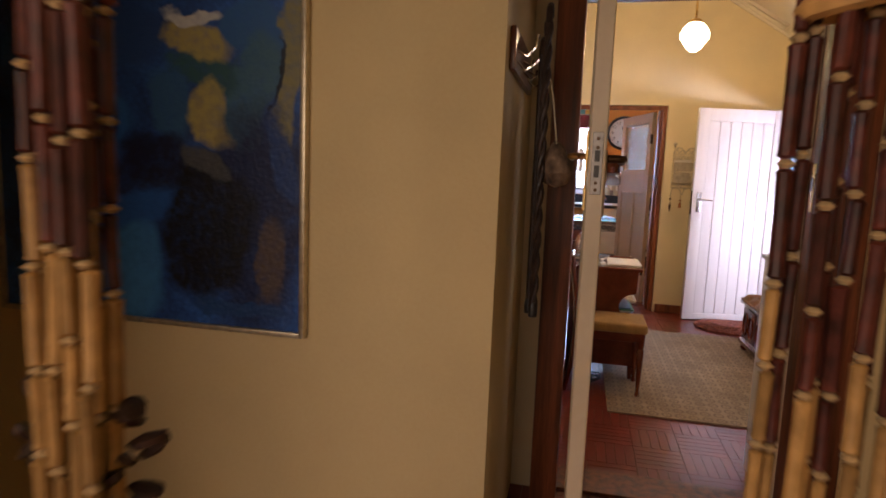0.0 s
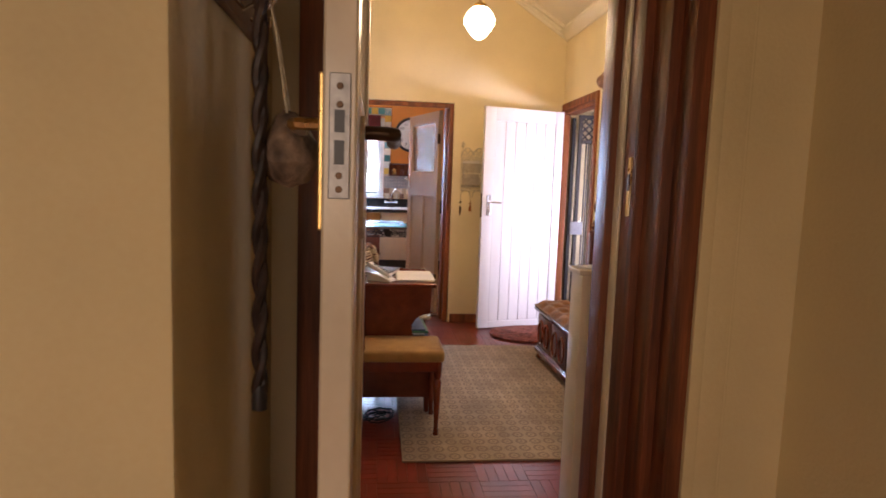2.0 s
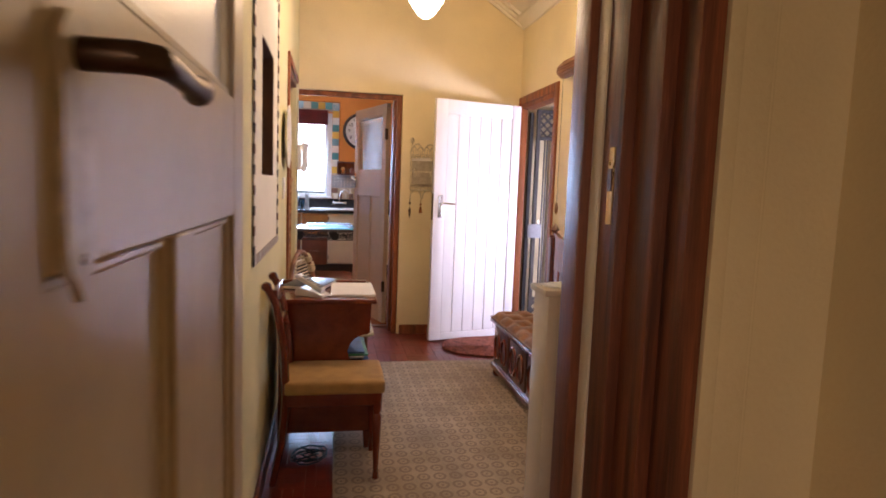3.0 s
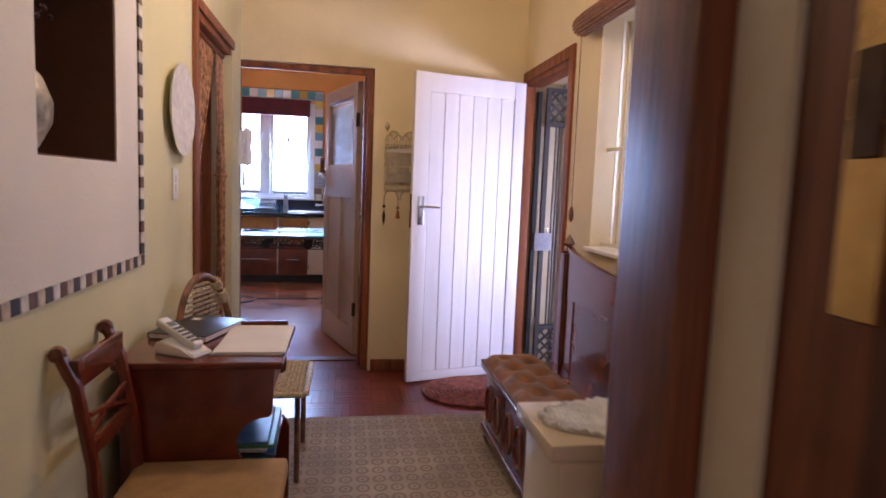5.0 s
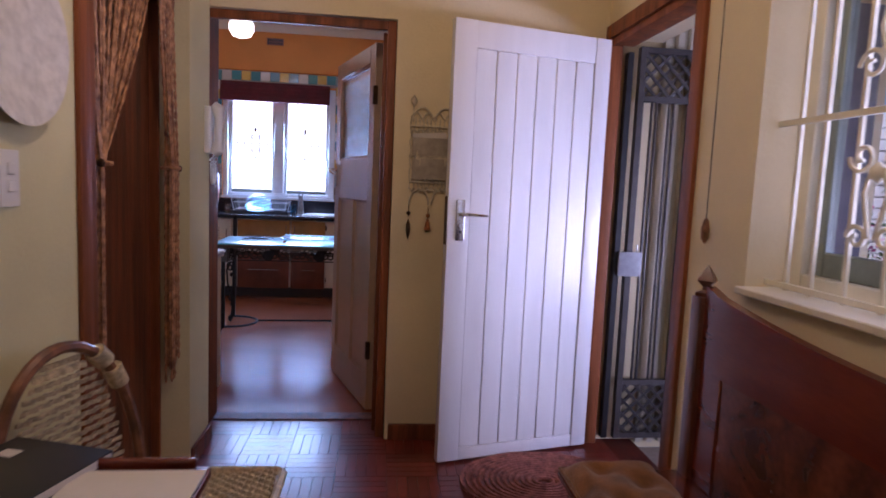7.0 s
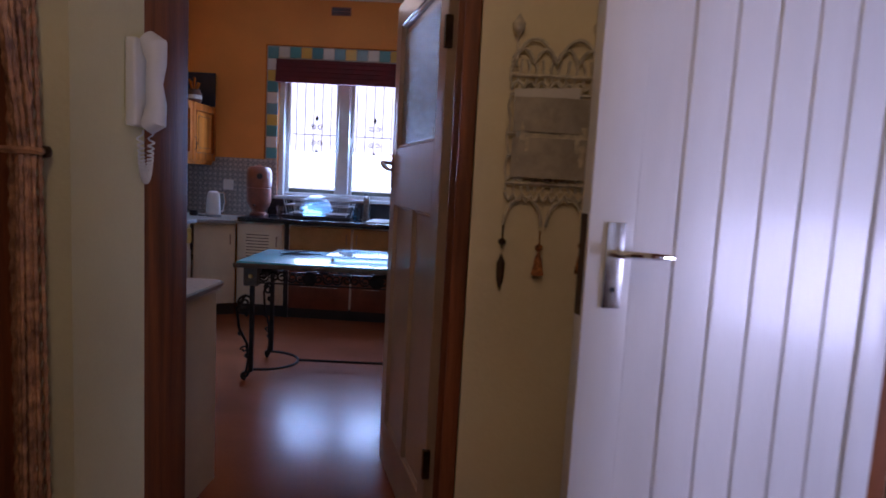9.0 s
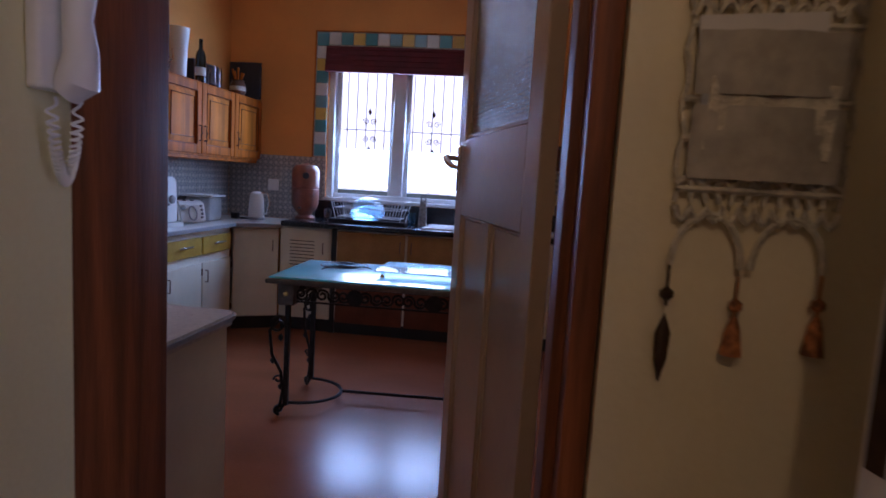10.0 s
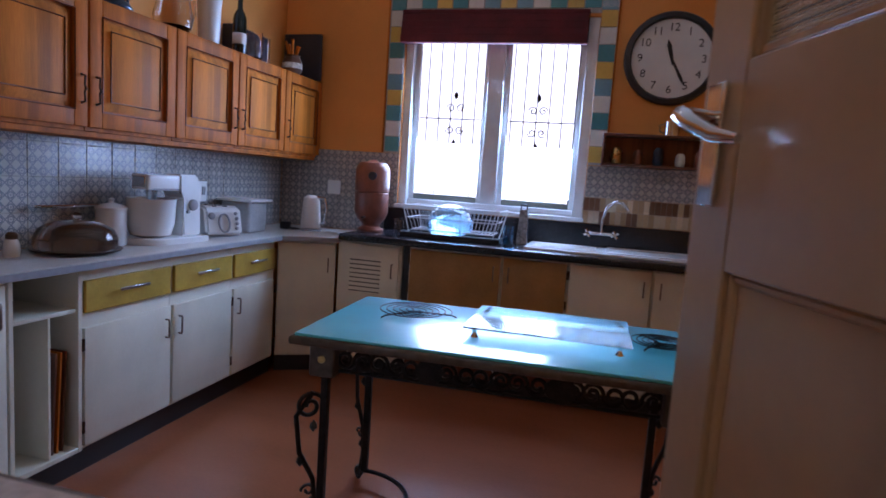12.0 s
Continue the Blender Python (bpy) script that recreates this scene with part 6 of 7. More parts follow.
lathe(bm, [(0.108, 0.262), (0.115, 0.27), (0.116, 0.40), (0.108, 0.43), (0.10, 0.44)], seg=26)
up = part("upper_vessel", bm, TERRA, ur)
bm = B()
lathe(bm, [(0.10, 0.44), (0.09, 0.455), (0.03, 0.465), (0.02, 0.475), (0.0, 0.478)], seg=26)
part("lid", bm, TERRA, ur)
bm = B()
lathe(bm, [(0.028, 0.0), (0.026, 0.004), (0.0, 0.005)], (0, 0, 0), 16)
part("badge", bm, NAVY, up, "dark oval badge", pose(0.04, -0.111, 0.37, 90, 0, 20))


def tumbler(x, y, z, r, h, mat, label):
    g = thing("glass_tumbler", pose(x, y, z), label, "glass", "drinking glasses")
    bm = B()
    lathe(bm, [(r * 0.85, 0.0), (r, h), (r * 0.93, h), (r * 0.8, 0.010), (0.0, 0.009)], seg=18)
    part("glass", bm, mat, g)


tumbler(-0.755, 10.22, BT, 0.034, 0.11, CLEAR, "clear glass tumbler on the black worktop")
tumbler(-0.055, 10.27, BT, 0.036, 0.12, glass_material("blue_glass", (0.45, 0.75, 0.95)), "blue tinted glass tumbler on the black worktop")
rk = thing("dish_rack", pose(-0.42, 10.37, BT), "white wire dish rack on a black tray", "dish rack")
bm = B()
box(bm, (-0.32, -0.17, 0.0), (0.32, 0.17, 0.012), 0.004)
for lo, hi in (((-0.32, -0.17), (0.32, -0.155)), ((-0.32, 0.155), (0.32, 0.17)), ((-0.32, -0.155), (-0.305, 0.155)), ((0.305, -0.155), (0.32, 0.155))):
    box(bm, (lo[0], lo[1], 0.012), (hi[0], hi[1], 0.032), 0.003)
part("tray", bm, BLACK, rk, "black drip tray")
WIRE = material("white_coated_wire", (0.75, 0.77, 0.80), 0.3, vary=0.03)
for z, gx, gy in ((0.05, 0.26, 0.125), (0.125, 0.285, 0.145), (0.20, 0.31, 0.165)):
    bm = B()
    tube(bm, [(-gx, -gy, z), (gx, -gy, z), (gx, gy, z), (-gx, gy, z)], 0.004, 6, True)
    part("rim_wire", bm, WIRE, rk)
for k in range(22):
    x = -0.25 + 0.0238 * k
    bm = B()
    tube(bm, [(x * 1.18, -0.165, 0.20), (x, -0.125, 0.05), (x, 0.125, 0.05), (x * 1.18, 0.165, 0.20)], 0.0022, 4)
    part("wire", bm, WIRE, rk)
for sx in (-1, 1):
    for sy in (-1, 1):
        bm = B()
        rod(bm, (0.27 * sx, 0.13 * sy, 0.012), (0.31 * sx, 0.165 * sy, 0.20), 0.004)
        part("corner_wire", bm, WIRE, rk)
bw = thing("mixing_bowl", pose(-0.45, 10.36, BT + 0.055, 25, 0, 0), "clear bluish bowl draining upside down in the dish rack", "bowl")
bm = B()
lathe(bm, [(0.155, 0.03), (0.15, 0.06), (0.12, 0.12), (0.07, 0.155), (0.0, 0.16), (0.0, 0.154), (0.066, 0.15), (0.115, 0.115), (0.145, 0.058), (0.15, 0.03)], seg=28)
part("shell", bm, glass_material("pale_blue_glass", (0.7, 0.88, 1.0), 0.15), bw)
gr = thing("box_grater", pose(0.01, 10.44, BT), "steel grater standing by the dish rack", "grater")
bm = B()
prism(bm, [(-0.035, 0.0), (0.035, 0.0), (0.024, 0.22), (-0.024, 0.22)], -0.025, 0.025, "y")
part("body", bm, material("dull_steel", (0.35, 0.34, 0.33), 0.4, 0.9, vary=0.2, scale=60), gr)
bm = B()
tube(bm, [(-0.02, 0, 0.22), (-0.018, 0, 0.25), (0.018, 0, 0.25), (0.02, 0, 0.22)], 0.006, 6)
part("handle", bm, BLACK, gr)
sn = thing("sink", pose(0.06, 10.13, BT), "white ceramic sink with a ribbed drainer", "sink")
bm = B()
box(bm, (0.0, 0.0, -0.001), (1.10, 0.42, 0.014), 0.006, 3)
part("drainer", bm, ENAMEL, sn)
for k in range(11):
    part("rib", bx((0.04, 0.05 + 0.03 * k, 0.0135), (0.42, 0.062 + 0.03 * k, 0.018), 0.002), ENAMEL, sn)
bm = B()
for lo, hi in (((0.48, 0.03), (1.06, 0.05)), ((0.48, 0.37), (1.06, 0.39)), ((0.48, 0.05), (0.50, 0.37)), ((1.04, 0.05), (1.06, 0.37))):
    box(bm, (lo[0], lo[1], 0.013), (hi[0], hi[1], 0.022), 0.004)
part("basin_rim", bm, ENAMEL, sn)
fc = thing("kitchen_tap", pose(0.50, 10.592, 1.01), "chrome wall mixer tap with a swan neck", "tap")
bm = B()
tube(bm, [(-0.085, -0.05, 0), (0.085, -0.05, 0)], 0.012, 10)
part("body", bm, CHROME, fc)
for s in (-1, 1):
    bm = B()
    rod(bm, (0.085 * s, 0.0, 0), (0.085 * s, -0.05, 0), 0.010, seg=10)
    part("inlet", bm, CHROME, fc)
    bm = B()
    for a in range(4):
        rod(bm, (0.085 * s, -0.075, 0), (0.085 * s + 0.026 * math.cos(a * math.pi / 2 + 0.5), -0.078, 0.026 * math.sin(a * math.pi / 2 + 0.5)), 0.007, 0.008, 6)
    rod(bm, (0.085 * s, -0.05, 0), (0.085 * s, -0.085, 0), 0.011, seg=8)
    part("tap_head", bm, CHROME, fc)
bm = B()
tube(bm, [(0, -0.05, 0.0), (0.0, -0.05, 0.09), (0.02, -0.06, 0.165), (0.065, -0.075, 0.21), (0.115, -0.09, 0.205), (0.15, -0.10, 0.165), (0.155, -0.105, 0.15)], 0.009, 10)
part("spout", bm, CHROME, fc)

# ---- clock and shelf ----
ck2 = thing("wall_clock", pose(0.818, 10.618, 2.122, 90, 0, 0), "large round wall clock with black rim and white dial", "clock")
bm = B()
lathe(bm, [(0.28, 0.0), (0.285, 0.02), (0.275, 0.04), (0.25, 0.045), (0.24, 0.03), (0.24, 0.012)], seg=56)
part("rim", bm, BLACK, ck2, "black rim")
bm = B()
lathe(bm, [(0.245, 0.006), (0.245, 0.014), (0.0, 0.014)], seg=56)
dial = part("dial", bm, material("clock_dial", (0.78, 0.78, 0.76), 0.5, vary=0.03), ck2, "white dial")
for k in range(1, 13):
    cu = bpy.data.curves.new("numeral", "FONT")
    cu.body, cu.size, cu.align_x, cu.align_y, cu.extrude = str(k), 0.068, "CENTER", "CENTER", 0.0008
    tmp = new("numeral", cu)
    me = bpy.data.meshes.new_from_object(tmp.evaluated_get(bpy.context.evaluated_depsgraph_get()))
    bpy.data.objects.remove(tmp)
    me.materials.append(BLACK)
    ob = new("numeral", me)
    a = math.pi / 2 - k * math.pi / 6
    ob.parent, ob.location = dial, (0.188 * math.cos(a), 0.188 * math.sin(a), 0.0155)
for l, w, ang in ((0.12, 0.014, 345), (0.19, 0.010, 152)):
    bm = B()
    prism(bm, [(-w / 2, -0.04), (w / 2, -0.04), (w, l * 0.7), (0.0, l), (-w, l * 0.7)], 0.018, 0.020, "z")
    part("hand", bm, BLACK, ck2, "", pose(0, 0, 0.002 if l > 0.15 else 0.0, 0, 0, -ang))
shf = thing("wall_shelf", pose(0.455, 10.618, 1.443), "small brown wooden wall shelf with a back board", "shelf")
part("top_board", bx((0.0, -0.13, 0.185), (0.75, 0.0, 0.203), 0.003), DARK_WOOD, shf)
part("bottom_board", bx((0.0, -0.13, 0.0), (0.75, 0.0, 0.018), 0.003), DARK_WOOD, shf)
for x in (0.0, 0.732):
    part("side_board", bx((x, -0.13, 0.018), (x + 0.018, 0.0, 0.185), 0.003), DARK_WOOD, shf)
part("back_board", bx((0.018, -0.012, 0.018), (0.732, -0.001, 0.185)), FRAME_WOOD, shf)
for k, (x, r, h, mt) in enumerate(((0.09, 0.035, 0.10, BRASS), (0.22, 0.03, 0.09, TERRA), (0.34, 0.032, 0.11, BLUE), (0.47, 0.03, 0.08, UNIT_WHITE), (0.58, 0.03, 0.10, TERRA))):
    cup = thing("spice_pot", pose(0.455 + x, 10.54, 1.462), "small pot standing in the wall shelf", "pot", "pots in the shelf")
    bm = B()
    lathe(bm, [(r * 0.8, 0.0), (r, 0.02), (r * 0.9, h * 0.8), (r * 0.5, h), (0.0, h)], seg=14)
    part("body", bm, mt, cup)
mug = thing("metal_mug", pose(0.86, 10.54, 1.647), "dull metal mug on top of the wall shelf", "mug")
bm = B()
lathe(bm, [(0.045, 0.0), (0.045, 0.085), (0.041, 0.085), (0.041, 0.006), (0.0, 0.005)], seg=18)
part("cup", bm, STEEL, mug)
bm = B()
tube(bm, [(-0.044, 0, 0.07), (-0.075, 0, 0.06), (-0.07, 0, 0.025), (-0.044, 0, 0.015)], 0.005, 6)
part("handle", bm, STEEL, mug)
av = thing("air_vent", pose(-0.335, 10.617, 2.885), "terracotta air brick high on the wall", "vent")
part("frame", bx((-0.095, -0.006, -0.04), (0.095, 0.0, 0.04), 0.002), TERRA, av)
for i in range(8):
    for j in range(2):
        part("hole", bx((-0.083 + 0.0215 * i, -0.0075, -0.03 + 0.033 * j), (-0.068 + 0.0215 * i, -0.0055, -0.005 + 0.033 * j)), BLACK, av)
kl = thing("kitchen_lamp", pose(-0.36, 9.0, 3.08), "lit white globe lamp on a rod from the kitchen ceiling", "lamp")
bm = B()
lathe(bm, [(0.04, -0.34), (0.08, -0.36), (0.108, -0.41), (0.108, -0.46), (0.08, -0.51), (0.0, -0.535)], seg=26)
g = part("globe", bm, glow_material("lit_white_globe", (1.0, 0.86, 0.62), 5.0), kl, "glowing white globe")
g.visible_shadow = False
bm = B()
lathe(bm, [(0.045, 0.0), (0.045, -0.015), (0.008, -0.03), (0.008, -0.32), (0.04, -0.335), (0.04, -0.345)], seg=14)
part("rod", bm, BRASS, kl)

# ---- iron table with a glass top ----
TEAL_GLASS = material("blue_green_glass_top", (0.10, 0.80, 1.0), 0.36, vary=0.04, spec=0.9, coat=1.0, wear=0.03)
TRIM_DARK = material("dark_grey_table_frame", (0.10, 0.082, 0.066), 0.45, vary=0.2, scale=20, bump=0.1)
tb = thing("iron_table", pose(0.20, 8.615, 0.0, 0, 0, 2), "dark wrought-iron table with a blue glass top", "table")
LX, LY = 0.635, 0.345
part("glass_top", bx((-LX + 0.008, -LY + 0.008, 0.762), (LX - 0.008, LY - 0.008, 0.772), 0.003, 2), TEAL_GLASS, tb, "blue-green glass top")
part("top_frame", bx((-LX - 0.008, -LY - 0.008, 0.735), (LX + 0.008, LY + 0.008, 0.7615), 0.010, 3), TRIM_DARK, tb)
bx0, by0 = LX - 0.075, 0.225
for sx in (-1, 1):
    for sy in (-1, 1):
        blk = part("corner_block", bx((sx * bx0 - 0.045, sy * by0 - 0.045, 0.61), (sx * bx0 + 0.045, sy * by0 + 0.045, 0.735), 0.006), TRIM_DARK, tb)
        bm = B()
        lathe(bm, [(0.014, 0.0), (0.011, -0.006), (0.0, -0.008)], (sx * bx0, sy * (by0 + 0.045) if sy > 0 else -by0 - 0.045, 0.672), 10, "y")
        part("stud", bm, BRASS, blk)
        part("leg", bx((sx * bx0 - 0.013, sy * by0 - 0.013, 0.05), (sx * bx0 + 0.013, sy * by0 + 0.013, 0.61), 0.002), IRON, tb)
        bm = B()
        u, v = (sx * 0.8, sy * 0.6, 0), (0, 0, 1)
        o = Vector((sx * bx0, sy * by0, 0))
        scroll(bm, o + Vector(u) * 0.05 + Vector((0, 0, 0.50)), 0.05, 1.5, math.pi, -1, (u, v), 0.008)
        tube(bm, [o + Vector(u) * 0.04 + Vector((0, 0, 0.55)), o + Vector(u) * 0.095 + Vector((0, 0, 0.47)), o + Vector(u) * 0.08 + Vector((0, 0, 0.34)), o + Vector(u) * 0.03 + Vector((0, 0, 0.24)),
                  o + Vector(u) * 0.018 + Vector((0, 0, 0.14)), o + Vector(u) * 0.03 + Vector((0, 0, 0.06)), o + Vector(u) * 0.055 + Vector((0, 0, 0.022))], 0.009, 6)
        scroll(bm, o + Vector(u) * 0.035 + Vector((0, 0, 0.033)), 0.028, 1.2, -math.pi / 2, 1, (u, v), 0.009)
        tube(bm, [o + Vector((0, 0, 0.07)), o + Vector(u) * 0.02 + Vector((0, 0, 0.04))], 0.010, 6)
        scroll(bm, o + Vector(u) * 0.045 + Vector((0, 0, 0.20)), 0.024, 1.1, 0, 1, (u, v), 0.006)
        for z, q in ((0.43, 0.035), (0.31, 0.075), (0.16, 0.03)):
            lathe(bm, [(0.0, -0.022), (0.014, -0.006), (0.012, 0.008), (0.0, 0.022)], o + Vector(u) * q + Vector((0, 0, z)), 7)
        part("leg_scroll", bm, IRON, tb)
for sy in (-1, 1):
    n = 9
    for k in range(n):
        x = -bx0 + 0.10 + k * (2 * bx0 - 0.20) / (n - 1)
        bm = B()
        sg = 1 if k % 2 else -1
        scroll(bm, (x - 0.032, sy * by0, 0.668), 0.034, 1.5, 0, sg, ((1, 0, 0), (0, 0, 1)), 0.007)
        scroll(bm, (x + 0.032, sy * by0, 0.668), 0.034, 1.5, math.pi, sg, ((1, 0, 0), (0, 0, 1)), 0.007)
        part("frieze_scroll", bm, IRON, tb)
    for x in (-0.2, 0.22):
        bm = B()
        lathe(bm, [(0.045, -0.008), (0.042, 0.008), (0.02, 0.016), (0.0, 0.014)], (x, sy * by0, 0.668), 18, "y")
        part("rosette", bm, IRON, tb)
    part("frieze_rail", bx((-bx0 + 0.045, sy * by0 - 0.006, 0.622), (bx0 - 0.045, sy * by0 + 0.006, 0.631), 0.001), IRON, tb)
for sx in (-1, 1):
    for k in range(5):
        y = -by0 + 0.09 + k * (2 * by0 - 0.18) / 4
        bm = B()
        scroll(bm, (sx * bx0, y, 0.668), 0.036, 1.5, 0, 1 if k % 2 else -1, ((0, 1, 0), (0, 0, 1)), 0.007)
        part("frieze_scroll", bm, IRON, tb)
    part("frieze_rail", bx((sx * bx0 - 0.006, -by0 + 0.045, 0.622), (sx * bx0 + 0.006, by0 - 0.045, 0.631), 0.001), IRON, tb)
bm = B()
ring = [(-bx0 + 0.005 + 0.235 * math.sin(a), -by0 * 0.92 * math.cos(a) + 0.01, 0.055) for a in [math.pi * q / 26 for q in range(27)]]
tube(bm, [(-bx0, -by0, 0.07)] + ring + [(-bx0, by0, 0.07)], 0.009, 6)
part("stretcher_ring", bm, IRON, tb)
bm = B()
tube(bm, [(bx0, -by0, 0.07), (bx0 - 0.20, -0.18, 0.055), (bx0 - 0.21, 0.09, 0.055), (bx0, by0, 0.07)], 0.009, 6)
part("stretcher_yoke", bm, IRON, tb)
bm = B()
tube(bm, [(-bx0 + 0.235, 0.05, 0.055), (bx0 - 0.21, 0.07, 0.055)], 0.009, 6)
part("stretcher_bar", bm, IRON, tb)


def trivet(x, y, label, r=0.145):
    t = thing("wire_trivet", pose(x, y, 0.776), label, "trivet", "wire trivets")
    bm = B()
    pts = [((r * (1 - 0.85 * q / 150)) * math.cos(q * 0.21), (r * (1 - 0.85 * q / 150)) * math.sin(q * 0.21), 0.010) for q in range(151)]
    tube(bm, pts, 0.0022, 5)
    part("spiral", bm, IRON, t)
    for k in range(3):
        a = k * 2.1
        bm = B()
        tube(bm, [(r * 1.15 * math.cos(a), r * 1.15 * math.sin(a), 0.0), (r * math.cos(a), r * math.sin(a), 0.006), (0, 0, 0.005)], 0.0032, 4)
        part("spoke", bm, IRON, t)


trivet(-0.16, 8.72, "black spiral wire trivet on the glass table")
trivet(0.735, 8.70, "black spiral wire trivet on the glass table", 0.11)
gt = thing("glass_tray", pose(0.355, 8.655, 0.772, 0, 0, 1), "frosted glass serving board on small metal feet", "serving board")
part("board", bx((-0.272, -0.19, 0.032), (0.272, 0.19, 0.040), 0.003, 2), glass_material("tinted_clear_glass", (0.78, 0.96, 1.0), 0.14), gt).visible_shadow = False
for sx in (-1, 1):
    for sy in (-1, 1):
        bm = B()
        lathe(bm, [(0.014, 0.0), (0.007, 0.012), (0.007, 0.022), (0.013, 0.032)], (0.235 * sx, 0.155 * sy, 0), 12)
        part("foot", bm, CHROME, gt)


# ---- passage: door with its lock edge ----
pdoor = panel_door("passage_door", pose(0.213, 2.085, 0.012, 0, 0, -90), "cream painted passage door with obscure glass standing open", 0.838, 2.03, 1.44, 1.255, CREAM_PAINT, glass_material("obscure_glass", (0.95, 0.9, 0.75), 0.3, 0.8))
ep = part("lock_edge", bx((0.838, -0.0125, 1.295), (0.8415, 0.0125, 1.44), 0.001), material("dull_lock_steel", (0.36, 0.35, 0.34), 0.45, 0.8, vary=0.15, scale=50), pdoor, "steel lock edge with screws and latch")
for z, h in ((1.372, 0.026), (1.335, 0.028)):
    part("latch", bx((0.8410, -0.006, z), (0.8425, 0.006, z + h)), BLACK, ep)
for z in (1.306, 1.322, 1.368 + 0.036, 1.425):
    bm = B()
    lathe(bm, [(0.0045, 0.0), (0.0035, 0.0012), (0.0, 0.0013)], (0.8413, 0.0, z), 8, "x")
    part("screw", bm, BRONZE, ep)
bk = part("brass_plate", bx((0.772, -0.027, 1.255), (0.815, -0.0205, 1.445), 0.002), BRASS, pdoor, "long brass handle plate")
bm = B()
tube(bm, [(0.79, -0.022, 1.385), (0.79, -0.055, 1.385), (0.775, -0.062, 1.385), (0.68, -0.06, 1.383)], [0.008, 0.008, 0.008, 0.007], 8)
part("lever", bm, BRASS, bk, "brass lever")
IVORY = material("ivory_enamel_plate", (0.78, 0.70, 0.56), 0.35, vary=0.12, scale=30, coat=0.3)
bm = B()
prism(bm, [(0.686, 1.27), (0.692, 1.255), (0.701, 1.248), (0.709, 1.236), (0.717, 1.248), (0.726, 1.255), (0.732, 1.27), (0.732, 1.392), (0.722, 1.405), (0.696, 1.405), (0.686, 1.392)], 0.0205, 0.027, "y")
fk = part("ivory_plate", bm, IVORY, pdoor, "worn ivory handle plate with a notched foot")
for z in (1.262, 1.39):
    bm = B()
    lathe(bm, [(0.004, 0.0), (0.003, 0.0015), (0.0, 0.0018)], (0.709, 0.0268, z), 8, "y")
    part("screw", bm, STEEL, fk)
bm = B()
tube(bm, [(0.709, 0.024, 1.383), (0.709, 0.058, 1.383), (0.700, 0.068, 1.383), (0.675, 0.070, 1.382), (0.64, 0.070, 1.381), (0.612, 0.070, 1.380), (0.600, 0.070, 1.380), (0.593, 0.070, 1.380)], [0.010, 0.010, 0.010, 0.0085, 0.008, 0.009, 0.012, 0.009], 12)
part("lever", bm, BRONZE, fk, "dark bronze lever with a ringed end")

# ---- hooks, canes and pouch in the recess ----
rack = thing("hook_rack", pose(-0.039, 1.62, 1.70), "dark wooden coat rack with metal hooks in the recess", "coat rack")
part("board", bx((0.0, -0.10, -0.06), (0.018, 0.45, 0.06), 0.004, 2), DARK_WOOD, rack)
for k in range(3):
    y = -0.05 + 0.17 * k
    bm = B()
    tube(bm, [(0.018, y, 0.0), (0.045, y, -0.015), (0.07, y, 0.01), (0.075, y, 0.045)], 0.004, 6)
    tube(bm, [(0.018, y, -0.03), (0.04, y, -0.055), (0.058, y, -0.045), (0.06, y, -0.025)], 0.004, 6)
    part("hook", bm, CHROME, rack, "bent metal hook")
STICK = material("dark_carved_wood", (0.035, 0.018, 0.012), 0.5, vary=0.3, scale=25, bump=0.3, bump_scale=60)
for k, (x, y, z0, z1, tw) in enumerate(((0.062, 1.575, 0.925, 1.78, 1), (0.036, 1.735, 0.90, 1.72, 0))):
    c = thing("walking_stick", pose(x, y, 0), "dark twisted wooden walking stick hanging from a hook" if tw else "plain dark wooden walking stick hanging from a hook", "walking stick", "hanging sticks")
    bm = B()
    n = 70
    for s in ((0, math.pi) if tw else (0,)):
        tube(bm, [((0.006 if tw else 0.0) * math.cos(0.55 * q + s), (0.006 if tw else 0.0) * math.sin(0.55 * q + s), z0 + 0.03 + (z1 - z0 - 0.03) * q / n) for q in range(n + 1)], 0.0085 if tw else 0.010, 7)
    part("shaft", bm, STICK, c)
    bm = B()
    lathe(bm, [(0.013, 0.0), (0.014, 0.02), (0.011, 0.045)], (0, 0, z0), 10)
    part("ferrule", bm, BLACK, c)
    bm = B()
    tube(bm, [(0, 0, z1), (0.0, 0.01, z1 + 0.04), (0.0, 0.04, z1 + 0.055), (0.0, 0.07, z1 + 0.03)], 0.010, 8)
    part("crook", bm, STICK, c)
HIDE = material("mottled_hide", (0.22, 0.15, 0.10), 0.8, vary=0.5, scale=22, dark=(0.04, 0.025, 0.02), bump=0.7, bump_scale=50)
po = thing("hide_pouch", pose(0.105, 1.62, 1.32), "mottled hide pouch hanging on a pale string", "pouch")
bm = B()
lathe(bm, [(0.0, -0.01), (0.035, 0.005), (0.052, 0.035), (0.048, 0.07), (0.025, 0.11), (0.012, 0.125)], seg=16, squash=1.25)
for v in bm.verts:
    v.co += Vector((noise.noise(v.co * 30), noise.noise(v.co * 30 + Vector((5, 0, 0))), noise.noise(v.co * 30 + Vector((0, 9, 0))))) * 0.008
part("bag", bm, HIDE, po)
bm = B()
tube(bm, [(0.0, -0.02, 0.10), (-0.02, -0.03, 0.25), (-0.04, -0.045, 0.36)], 0.002, 5)
tube(bm, [(0.0, 0.05, 0.08), (-0.02, 0.0, 0.25), (-0.04, -0.04, 0.36)], 0.002, 5)
part("string", bm, CORD, po)

